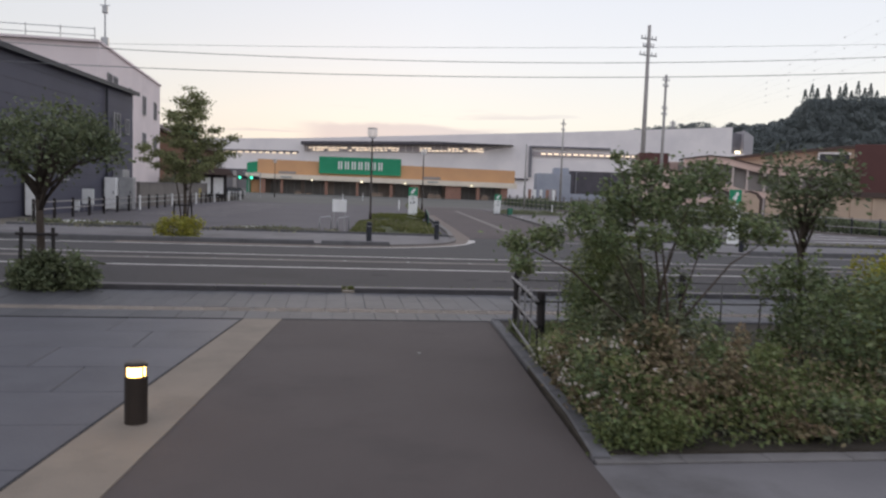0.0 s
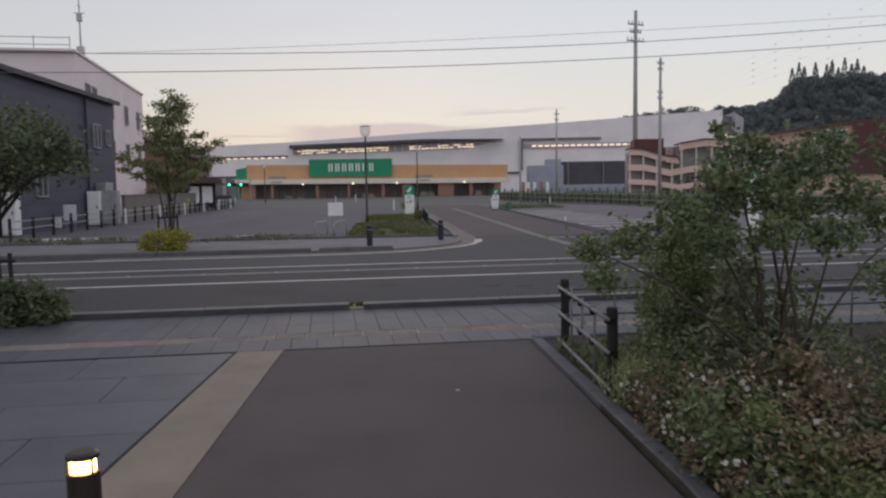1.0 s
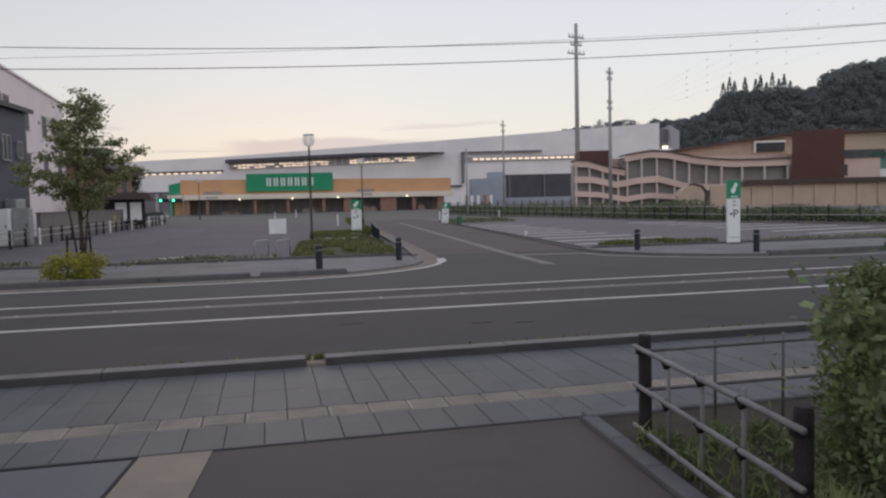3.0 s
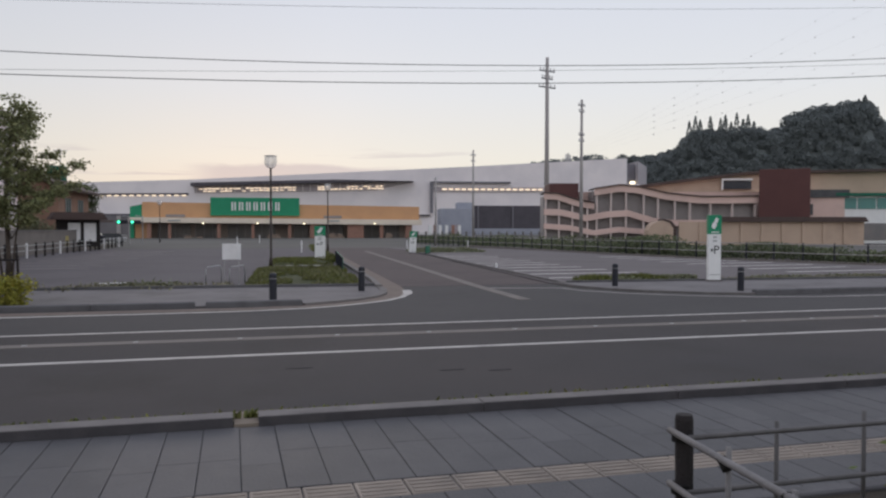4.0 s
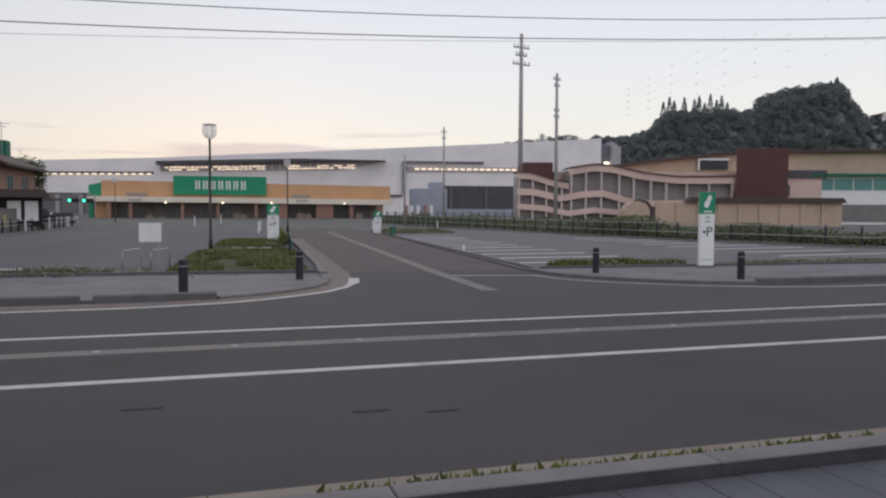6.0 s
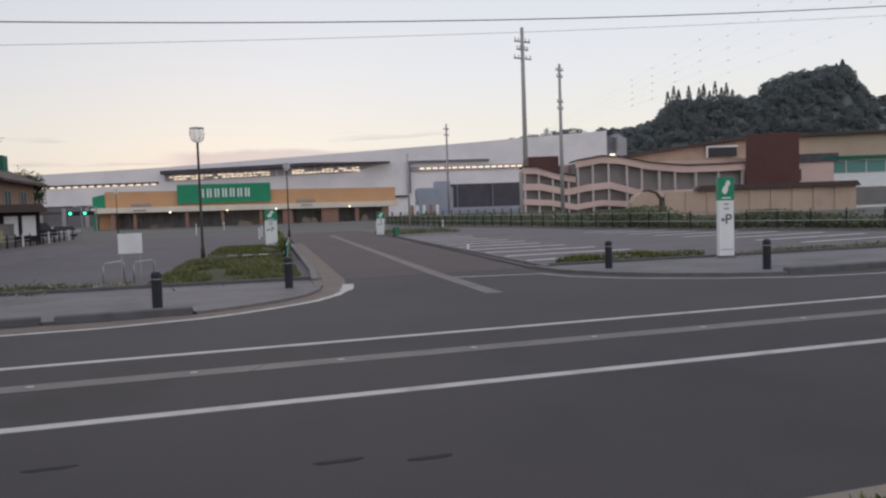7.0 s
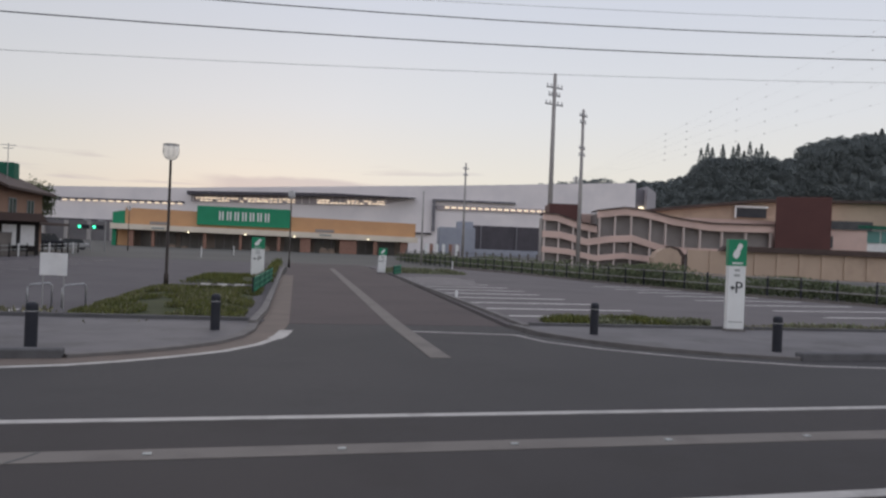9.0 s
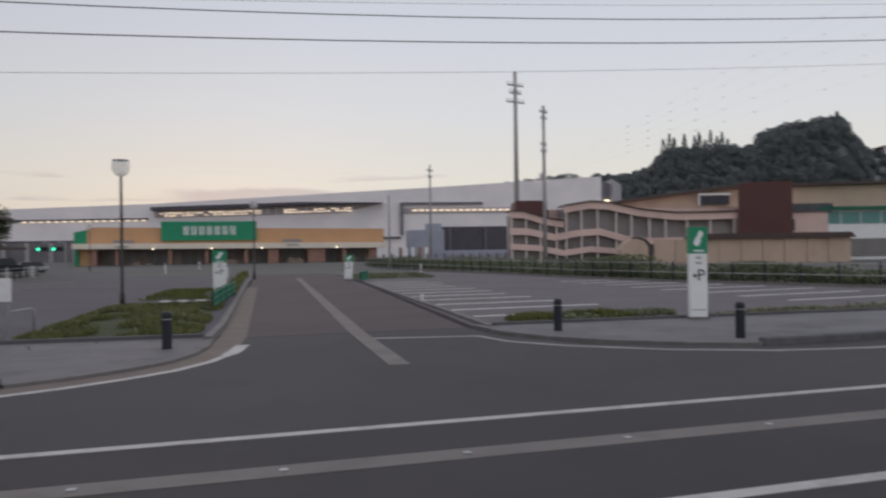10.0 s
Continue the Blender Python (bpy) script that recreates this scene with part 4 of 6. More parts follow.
black = side_building("black_building", "two-storey building with black cladding and a cream front", (-13.17, 31.75), 86.2, 16.4, 11, 6.62, BLACK_CLAD, CREAM_WALL, "cream front wall")
bm = B()
box(bm, -0.3, 16.7, -0.25, 11.2, 6.63, 6.75)
box(bm, -0.3, 16.7, -0.32, -0.25, 6.58, 6.8)
part("roof_edge", bm, BLACK_METAL, black)
bm = B()
tube(bm, [(12.0, -0.1, 0), (12.0, -0.1, 6.5)], 0.06, 8)
part("drain_pipe", bm, BLACK_METAL, black)
window(black, 0.9, 1.15, 13.6, 4.1)
window(black, 0.5, 0.75, 15.3, 4.3)
window(black, 1.0, 1.0, 6.6, 1.6)
for k in range(10):
    bm = B()
    box(bm, 0.02, 16.4, -0.012, -0.002, 0.6 + k * 0.62, 0.615 + k * 0.62)
    part("cladding_joint", bm, BLACK_METAL, black)
bm = B()
box(bm, 13.0, 14.1, -0.6, -0.05, 1.6, 2.2, 0.04)
part("outdoor_unit", bm, STEEL, black, "grey outdoor unit")
bm = B()
box(bm, -0.5, -0.13, 0.0, 11, 3.1, 3.3)
part("front_ledge", bm, ROOF, black, "dark ledge line")
for x in (2.5, 5.5, 8.6):
    bm = B()
    box(bm, -0.17, -0.125, x - 0.5, x + 0.5, 4.2, 5.3)
    part("front_window", bm, WINDOW, black)

white = side_building("white_building", "three-storey pale building with a roof railing", (-14.3, 49.3), 93.0, 20.7, 16, 9.7, PALE_WALL, PALE_WALL, "pale front wall")
bm = B()
box(bm, -0.4, 20.9, -0.1, 16.2, 9.71, 9.85)
part("roof_edge", bm, PALE_WALL, white)
for x, z in ((2.4, 6.9), (4.0, 6.9), (8.6, 6.7), (8.6, 3.9), (13.6, 6.7), (13.6, 3.9), (18.2, 6.7), (18.2, 3.9)):
    window(white, 0.9, 1.3, x, z)
bm = B()
for k in range(9):
    tube(bm, [(-0.2, 0.2 + 1.9 * k, 9.85), (-0.2, 0.2 + 1.9 * k, 10.6)], 0.03, 5)
for z in (10.1, 10.5):
    tube(bm, [(-0.2, 0.2, z), (-0.2, 15.4, z)], 0.025, 5)
part("railing", bm, STEEL, white, "thin steel roof railing")
bm = B()
box(bm, 2.5, 2.9, 0.1, 0.5, 9.85, 10.5)
tube(bm, [(2.7, 0.3, 10.45), (2.7, 0.3, 13.5)], [0.06, 0.03], 6)
tube(bm, [(2.4, 0.3, 12.9), (3.0, 0.3, 12.9)], 0.03, 5)
tube(bm, [(2.7, 0.0, 12.5), (2.7, 0.6, 12.5)], 0.03, 5)
box(bm, 2.55, 2.85, 0.15, 0.45, 12.0, 12.5, 0.03)
part("antenna", bm, STEEL, white, "roof antenna mast")
bm = B()
box(bm, 1.5, 5.5, -0.08, -0.01, 0, 2.9)
part("shutter", bm, BLUE_GREY, white, "grey roller shutter")

house = thing("tan_house", "tan two-storey house with a dark brown roof", "house", pose(-13.4, 74, 0, 0, 0, 88))
bm = B()
box(bm, 0, 11, 0, 9, -0.1, 4.9)
part("wall", bm, HOUSE_WALL, house)
bm = B()
for y0, y1, z0, z1 in ((-0.9, 4.5, 4.7, 7.0), (9.9, 4.5, 4.7, 7.0)):
    vs = [bm.verts.new(v) for v in ((-0.8, y0, z0), (11.8, y0, z0), (11.8, y1, z1), (-0.8, y1, z1), (-0.8, y0, z0 + 0.2), (11.8, y0, z0 + 0.2), (11.8, y1, z1 + 0.2), (-0.8, y1, z1 + 0.2))]
    for f in ((3, 2, 1, 0), (4, 5, 6, 7), (0, 1, 5, 4), (1, 2, 6, 5), (2, 3, 7, 6), (3, 0, 4, 7)):
        bm.faces.new([vs[i] for i in f])
part("roof", bm, ROOF, house, "dark brown gabled roof")
bm = B()
slab_front(bm, [(0, 0), (9, 0), (4.5, 2.0)], 0, 11)
bm.transform(Matrix.Translation((0, 0, 4.85)) @ Matrix(((0, 1, 0, 0), (1, 0, 0, 0), (0, 0, 1, 0), (0, 0, 0, 1))))
part("gable", bm, HOUSE_WALL, house)
window(house, 1.6, 1.2, 3.0, 2.9)
window(house, 1.6, 1.2, 7.5, 2.9)
bm = B()
box(bm, 8.6, 10.0, 1.6, 3.0, 5.6, 7.3, 0.05)
part("roof_tank", bm, GREEN_NET, house, "pale green roof tank")
bm = B()
tube(bm, [(5.0, 1.0, 5.5), (5.0, 1.0, 8.5)], 0.03, 6)
tube(bm, [(5.0, 0.4, 8.35), (5.0, 1.6, 8.35)], 0.025, 5)
tube(bm, [(5.0, 0.6, 8.1), (5.0, 1.4, 8.1)], 0.025, 5)
part("aerial", bm, STEEL, house)
bm = B()
box(bm, 0.5, 11, -2.2, -0.05, 2.2, 2.4)
part("porch_roof", bm, ROOF, house)

shelter = thing("notice_shelter", "dark wooden shelter with pale notice boards", "shelter", pose(-12.55, 69.2, 0, 0, 0, 20))
for x in (0, 2.9):
    bm = B()
    box(bm, x - 0.08, x + 0.08, 0, 0.16, 0, 2.3)
    part("post", bm, BROWN_POST, shelter)
bm = B()
slab_front(bm, [(-0.6, 2.3), (3.4, 2.3), (3.0, 2.85), (-0.2, 2.85)], -0.9, 1.2)
part("roof", bm, ROOF, shelter)
bm = B()
box(bm, 0.09, 2.81, 0.05, 0.12, 0.25, 2.29)
part("back_panel", bm, BROWN_POST, shelter, "dark plank back panel")
for x in (0.75, 1.85):
    bm = B()
    box(bm, x, x + 0.85, -0.02, 0.045, 0.65, 2.05)
    part("notice_board", bm, WHITE_BOARD, shelter, "pale notice board")
leafy("garden_tree", "dark leafy garden tree behind the tan house", "tree", (-13.9, 86.4, 0), 2.6, 18, (0, 0, 4.4), (1.7, 1.5, 1.7), 120, 34, 0.2, 0.13, LEAF_DARK, 61, 0.1)

# low walls, tanks and boards by the west fence
for x, y, w, d, h, material, label, kind_of in ((-12.0, 43.6, 0.6, 0.6, 1.75, WHITE_BOARD, "white metal storage cabinet by the black wall", "cabinet"), (-11.3, 44.0, 0.72, 0.6, 1.78, STEEL, "grey metal storage cabinet by the black wall", "cabinet"), (-12.6, 34.6, 0.55, 0.5, 1.75, WHITE_BOARD, "white upright vending cabinet", "cabinet")):
    cab = thing("storage_cabinet", label, kind_of, pose(x, y, 0))
    bm = B()
    box(bm, -w / 2, w / 2, -d / 2, d / 2, 0.05, h, 0.02)
    part("body", bm, material, cab)
    bm = B()
    box(bm, -w / 2 + 0.04, w / 2 - 0.04, -d / 2 - 0.025, -d / 2 - 0.004, 0.12, h - 0.06, 0.008)
    part("door", bm, material, cab)
    bm = B()
    box(bm, w / 2 - 0.14, w / 2 - 0.1, -d / 2 - 0.06, -d / 2 - 0.026, h * 0.5, h * 0.5 + 0.15)
    part("handle", bm, BLACK_METAL, cab)
for x, y, w, h, z in ((-12.1, 40, 0.6, 0.75, 0.4), (-12.6, 39.6, 0.5, 0.5, 0.1), (-13.6, 38, 0.35, 0.45, 0.2)):
    bs = thing("board_sign", "small blank white board on short legs", "sign", pose(x, y, 0, 0, 0, -12), "white boards by the fence")
    bm = B()
    box(bm, -w / 2, w / 2, -0.02, 0.02, z, z + h, 0.006)
    part("board", bm, SIGN_WHITE, bs)
    for s in (-1, 1):
        bm = B()
        tube(bm, [(s * w * 0.35, 0.035, 0), (s * w * 0.35, 0.035, z + h * 0.7)], 0.014, 6)
        part("leg", bm, STEEL, bs)
leafy("shrub", "dark green garden bush behind the low wall", "shrub", (-13.4, 66.5, 0), 0, 10, (0, 0, 1.3), (1.3, 1.2, 1.1), 90, 40, 0.16, 0.09, LEAF_HEDGE, 51, 0.03)
bm = B()
box(bm, -0.6, 0.6, -0.05, 0.05, 0.35, 1.1)
solid("yellow_board", bm, LEAF_YELLOW_BOARD, "dull yellow board fixed to the fence", "board", m=pose(-11.6, 66, 0, 0, 0, 60))
lw = thing("low_wall", "pale block boundary wall behind the fence", "wall", pose(-12.0, 49.5, 0, 0, 0, 88))
bm = B()
box(bm, 0, 24, 0, 0.2, -0.1, 1.45)
part("wall", bm, CONC_BAND, lw)
bm = B()
box(bm, -0.05, 24.05, -0.04, 0.24, 1.451, 1.53)
part("cap", bm, KERB, lw)


# ---- car park furniture ----
def bollard(at, group="black pavement bollards"):
    ob = thing("bollard", "short black round bollard with a pale band on the pavement", "bollard", pose(*at), group)
    bm = B()
    tube(bm, [(0, 0, -0.05), (0, 0, 0.58), (0, 0, 0.615), (0, 0, 0.635)], [0.084, 0.084, 0.075, 0.045], 16)
    part("post", bm, BLACK_METAL, ob, smooth=False)
    bm = B()
    tube(bm, [(0, 0, 0.50), (0, 0, 0.515)], 0.0865, 16)
    part("ring", bm, STEEL, ob, "thin grey ring")
    return ob


first = bollard((1.01, 23.68, 0.03))
for x, y in ((3.39, 26.09), (10.68, 26.03), (13.08, 23.64)):
    copy_thing(first, pose(x, y, 0.03))


def p_sign(at, turn, high=2.07, wide=0.5, tilt=0.0):
    ob = thing("parking_sign", "white pillar sign with green head and arrow", "sign", pose(*at, 0, tilt, turn), "parking pillar signs")
    bm = B()
    box(bm, -wide / 2, wide / 2, 0, 0.16, 0.06, high * 0.715, 0.008)
    body = part("panel", bm, SIGN_WHITE, ob, "white lower panel")
    bm = B()
    box(bm, -wide / 2 - 0.01, wide / 2 + 0.01, -0.01, 0.17, high * 0.715, high, 0.008)
    head = part("head", bm, SIGN_GREEN, ob, "green head")
    bm = B()
    box(bm, -wide / 2 - 0.04, wide / 2 + 0.04, -0.04, 0.2, -0.05, 0.06, 0.01)
    part("foot", bm, KERB, ob)
    zc = high * 0.875
    for dx, dz, r in ((0.05, 0.09, 0.075), (-0.04, -0.06, 0.095)):
        bm = B()
        slab_front(bm, [(dx * wide * 2 + wide * r * 1.9 * math.cos(a) * (1 + 0.25 * math.cos(2 * a - 1.2)), zc + dz * high * 0.5 + high * r * 0.56 * math.sin(a)) for a in (2 * math.pi * k / 20 for k in range(20))], -0.018, -0.011)
        part("leaf_mark", bm, SIGN_WHITE, head, "white leaf-shaped mark")
    bm = B()
    box(bm, -wide * 0.3, wide * 0.3, -0.016, -0.011, high * 0.735, high * 0.752)
    part("lettering_bar", bm, SIGN_WHITE, head)
    for z, w in ((0.655, 0.3), (0.60, 0.34)):
        bm = B()
        box(bm, -wide * w / 2, wide * w / 2, -0.006, -0.002, high * z, high * z + 0.05)
        part("lettering_bar", bm, SIGN_GREY, body, "grey bar")
    me = text_mesh("P", high * 0.175, 0.003)
    me.materials.append(SIGN_DARK)
    letter = new("letter", me)
    letter.parent, letter.location = body, (wide * 0.12, -0.006, high * 0.475)
    z = high * 0.475
    bm = B()
    slab_front(bm, [(-wide * 0.36, z), (-wide * 0.22, z - 0.06), (-wide * 0.22, z - 0.02), (-wide * 0.1, z - 0.02), (-wide * 0.1, z + 0.02), (-wide * 0.22, z + 0.02), (-wide * 0.22, z + 0.06)], -0.008, -0.002)
    part("arrow", bm, SIGN_DARK, body, "dark arrow")
    bm = B()
    box(bm, -wide * 0.4, wide * 0.4, -0.006, -0.002, high * 0.10, high * 0.112)
    part("lettering_bar", bm, SIGN_GREY, body, "grey bar")
    return ob


p_sign((14.57, 26.94, 0.02), -14, 2.07, 0.39)
p_sign((4.48, 46.2, 0), -6, 1.78, 0.54)
p_sign((11.8, 56.7, 0), -6, 1.48, 0.46, 3)

bs = thing("board_sign", "blank white board on two thin legs at the car park edge", "sign", pose(0.11, 29.04, 0, 0, 0, -4))
bm = B()
box(bm, -0.26, 0.26, -0.015, 0.015, 0.76, 1.22, 0.006)
part("board", bm, WHITE_BOARD, bs)
for s in (-0.2, 0.2):
    bm = B()
    tube(bm, [(s, 0.03, 0), (s, 0.03, 1.15)], 0.012, 6)
    part("leg", bm, STEEL, bs)

for x in (-0.42, 0.27):
    rail = thing("hoop_rail", "low galvanised hoop rail at the car park edge", "rail", pose(x, 30.3, 0, 0, 0, 20), "hoop rails")
    bm = B()
    tube(bm, [(-0.24, 0, 0), (-0.24, 0, 0.42), (-0.19, 0, 0.49), (0.19, 0, 0.53), (0.24, 0, 0.47), (0.24, 0, 0)], 0.022, 8)
    part("hoop", bm, STEEL, rail, smooth=True)
for x, y, w, turn in ((-3.1, 29.6, 0.8, 12), (-8.4, 30.2, 0.9, 5), (-9.6, 30.5, 0.9, 5)):
    bm = B()
    box(bm, -w / 2, w / 2, -0.08, 0.08, 0, 0.11, 0.03)
    solid("wheel_stop", bm, WHITE_BOARD, "worn white concrete wheel stop on the asphalt", "wheel stop", "", "wheel stops", pose(x, y, 0, 0, 0, turn))


for x0, y0, x1, y1 in ((-0.9, 28.05, -0.72, 29.75), (-0.5, 27.85, -0.36, 29.2)):
    bm = B()
    band(bm, [(x0, y0), (x1, y1)], 0.075, -0.01, 0.012)
    solid("bay_line", bm, PAINT_BAY, "short white line at the car park edge", "parking line", "structure", "parking bay lines")


def lamp_post(at, high, turn=0):
    ob = thing("lamp_post", "slim dark lamp post with a pale lantern head", "lamp post", pose(*at, 0, 0, turn), "car park lamps")
    bm = B()
    tube(bm, [(0, 0, 0), (0, 0, 0.5), (0, 0, 0.52), (0, 0, high - 0.5)], [0.075, 0.075, 0.05, 0.038], 10)
    part("post", bm, LAMP_BROWN, ob, smooth=True)
    bm = B()
    tube(bm, [(0, 0, high - 0.5), (0, 0, high - 0.45), (0, 0, high - 0.34), (0, 0, high - 0.2), (0, 0, high - 0.08), (0, 0, high - 0.03)], [0.07, 0.17, 0.225, 0.24, 0.225, 0.2], 16)
    part("globe", bm, GLOBE, ob, "pale lantern globe", smooth=True)
    bm = B()
    tube(bm, [(0, 0, high - 0.029), (0, 0, high - 0.01), (0, 0, high)], [0.235, 0.235, 0.19], 16)
    part("cap", bm, STEEL, ob, "pale metal cap")
    for k in range(4):
        a = k * math.pi / 2 + 0.4
        bm = B()
        tube(bm, [(0.07 * math.cos(a), 0.07 * math.sin(a), high - 0.5), (0.235 * math.cos(a), 0.235 * math.sin(a), high - 0.34), (0.25 * math.cos(a), 0.25 * math.sin(a), high - 0.2), (0.23 * math.cos(a), 0.23 * math.sin(a), high - 0.02)], 0.009, 5)
        part("bracket", bm, STEEL, ob)
    return ob


lamp_post((1.58, 36.95, 0), 4.5)
lamp_post((6.75, 62, 0), 4.9)
lamp_post((-8.0, 100, 0), 4.8)

for at, turn, length in (((4.28, 36.4, 0), 84.3, 1.9), ((4.5, 38.7, 0), 84.3, 1.9), ((4.73, 41.0, 0), 84.3, 1.9), ((4.96, 43.3, 0), 84.3, 1.9), ((12.35, 54.6, 0), 70, 2.6)):
    net = thing("mesh_barrier", "low dark green mesh barrier beside the drive", "barrier", pose(*at, 0, 0, turn), "green barriers")
    for k in range(4):
        bm = B()
        tube(bm, [(length * (k / 3 - 0.5), 0.03, 0), (length * (k / 3 - 0.5), 0.03, 0.56)], 0.02, 6)
        part("post", bm, BLACK_METAL, net)
    bm = B()
    box(bm, -length / 2, length / 2, -0.01, 0.008, 0.06, 0.54)
    part("panel", bm, GREEN_NET, net)
    for z in (0.14, 0.33, 0.51):
        bm = B()
        box(bm, -length / 2, length / 2, -0.03, -0.011, z, z + 0.03)
        part("rail", bm, SIGN_GREEN, net)

for k in range(3):
    bm = B()
    band(bm, [(2.5 + 0.6 * k, 39.4), (2.6 + 0.6 * k, 41.2)], 0.17, -0.01, 0.006)
    solid("crossing_stripe", bm, PAINT, "worn white crossing stripe between the grass islands", "road marking", "structure", "crossing stripes")
for k, (u, tint) in enumerate(((18.9, SIGN_WHITE), (19.6, BRICK_RED), (20.3, SIGN_WHITE), (21.2, SIGN_WHITE), (22.1, BRICK_RED), (23.0, SIGN_WHITE))):
    flag = thing("banner", "tall narrow shop banner on a thin pole", "banner", further(at_lot(LOT, 110.5, u), 1.36), "banners beside the shop")
    bm = B()
    tube(bm, [(0, 0, -0.45), (0, 0, 2.25)], 0.02, 6)
    part("pole", bm, STEEL, flag)
    bm = B()
    slab_front(bm, [(0.02, 0.35), (0.42, 0.32 + 0.05 * (k % 2)), (0.44, 2.1), (0.02, 2.15)], -0.012, 0.012)
    part("cloth", bm, tint, flag)

# delineator posts along the drive and by the shop
for x, y, h in ((4.7, 60, 0.7), (5.2, 66, 0.7), (13.5, 66, 0.7), (19.8, 70, 0.6), (0.5, 80, 0.9), (3.0, 95, 0.9), (26.9, 60.8, 0.7), (10.75, 36.5, 0.2)):
    bm = B()
    tube(bm, [(0, 0, 0), (0, 0, h), (0, 0, h + 0.03)], [0.05, 0.05, 0.03], 8)
    solid("marker_post", bm, WHITE_BOARD, "short white marker post on the asphalt", "marker post", "", "marker posts", pose(x, y, 0))


# ---- fences ----
def rail_fence(name, label, points, gap, high, post_mat, rail_mat, rails, post_r=0.05, white_every=0):
    ob = thing(name, label, "fence")
    pts = [Vector((*p, 0)) for p in points]
    count = 0
    for a, b in zip(pts, pts[1:]):
        n = max(1, round((b - a).length / gap))
        for k in range(n):
            p = a + (b - a) * (k / n)
            bm = B()
            tube(bm, [(p.x, p.y, -0.1), (p.x, p.y, high), (p.x, p.y, high + 0.03)], [post_r, post_r, post_r * 0.6], 8)
            part("post", bm, WHITE_BOARD if white_every and count % white_every == 0 else post_mat, ob)
            count += 1
        for z in rails:
            bm = B()
            tube(bm, [(a.x, a.y - post_r - 0.03, z), (b.x, b.y - post_r - 0.03, z)], 0.022, 6)
            part("rail", bm, rail_mat, ob)
    return ob


rail_fence("rail_fence", "low dark post and rail fence along the car park", [(-11.3, 31.0), (-10.9, 45.0)], 2.0, 0.8, BROWN_POST, POLE_GREY, (0.42, 0.70), 0.06)
rail_fence("rail_fence", "low post and rail fence with some white posts", [(-10.9, 45.0), (-10.5, 62.0), (-10.2, 88.0)], 2.0, 0.8, BROWN_POST, SIGN_GREY, (0.42, 0.70), 0.06, 4)
rail_fence("rail_fence", "dark green post and rail fence along the hedge", [(42, 28.5), (28.6, 35.4), (25.4, 44.3), (24.1, 52.0), (21.8, 76.0), (20.6, 96)], 1.6, 0.95, BLACK_METAL, POLE_GREY, (0.45, 0.9), 0.045)
rail_fence("railing", "pale railing in front of the hall", [(22, 98), (40, 92.5)], 1.0, 1.3, KERB, KERB, (0.5, 1.1), 0.12)

# ---- bamboo fence round the planting bed ----
fence = thing("bamboo_fence", "low fence of dark posts and weathered bamboo rails", "fence")
P0, P1 = (2.27, 9.42), (2.085, 7.6)
posts = [P0, P1] + [(2.27 + 2.15 * k, 9.44) for k in range(1, 8)]
for x, y in posts:
    bm = B()
    tube(bm, [(x, y, -0.02), (x + 0.004, y, 0.36), (x, y, 0.74), (x, y, 0.76)], [0.046, 0.043, 0.044, 0.038], 12)
    part("post", bm, BROWN_POST, fence, "dark round post")


def bamboo(a, b, r, name="rail", skin=BAMBOO):
    bm = B()
    a, b = Vector(a), Vector(b)
    n = max(2, int((b - a).length / 0.28))
    pts, rad = [], []
    for k in range(n + 1):
        p = a + (b - a) * (k / n)
        if 0 < k < n:
            d = (b - a).normalized() * 0.012
            pts += [p - d, p, p + d]
            rad += [r, r * 1.16, r]
        else:
            pts.append(p), rad.append(r)
    tube(bm, pts, rad, 8)
    part(name, bm, skin, fence, "weathered bamboo", smooth=True)


for z in (0.68, 0.42, 0.14):
    bamboo((P0[0] - 0.058, P0[1] + 0.035, z), (P1[0] - 0.06, P1[1] - 0.08, z - 0.005), 0.0165)
# front run: its shadow side is painted with the darker bamboo
for z in (0.663, 0.40):
    bamboo((P0[0] - 0.05, P0[1] - 0.065, z), (17.0, 9.375, z), 0.013, "rail", BAMBOO_SHADE)
for k in range(1, 4):
    f = k / 4
    bamboo((P0[0] + (P1[0] - P0[0]) * f - 0.03, P0[1] + (P1[1] - P0[1]) * f, 0.02), (P0[0] + (P1[0] - P0[0]) * f - 0.03, P0[1] + (P1[1] - P0[1]) * f, 0.70 + 0.03 * (k % 2)), 0.0125, "upright")
    for z in (0.66, 0.40):
        bm = B()
        tube(bm, [(P0[0] + (P1[0] - P0[0]) * f - 0.05, P0[1] + (P1[1] - P0[1]) * f - 0.02, z - 0.02), (P0[0] + (P1[0] - P0[0]) * f - 0.05, P0[1] + (P1[1] - P0[1]) * f + 0.02, z + 0.02)], 0.024, 8)
        part("rope_tie", bm, ROPE, fence, "black rope tie")
for k in range(24):
    x = 2.27 + 0.5375 * (k + 1)
    if (k + 1) % 4 == 0:
        continue
    bamboo((x, 9.43, 0.02), (x, 9.43, 0.69 + 0.02 * (k % 3)), 0.011, "upright", BAMBOO_SHADE)
for x, y in (P0, P1):
    for z in (0.655, 0.40, 0.135):
        bm = B()
        tube(bm, [(x - 0.01, y, z - 0.025), (x - 0.01, y, z + 0.025)], 0.052, 10)
        part("rope_tie", bm, ROPE, fence, "black rope tie")

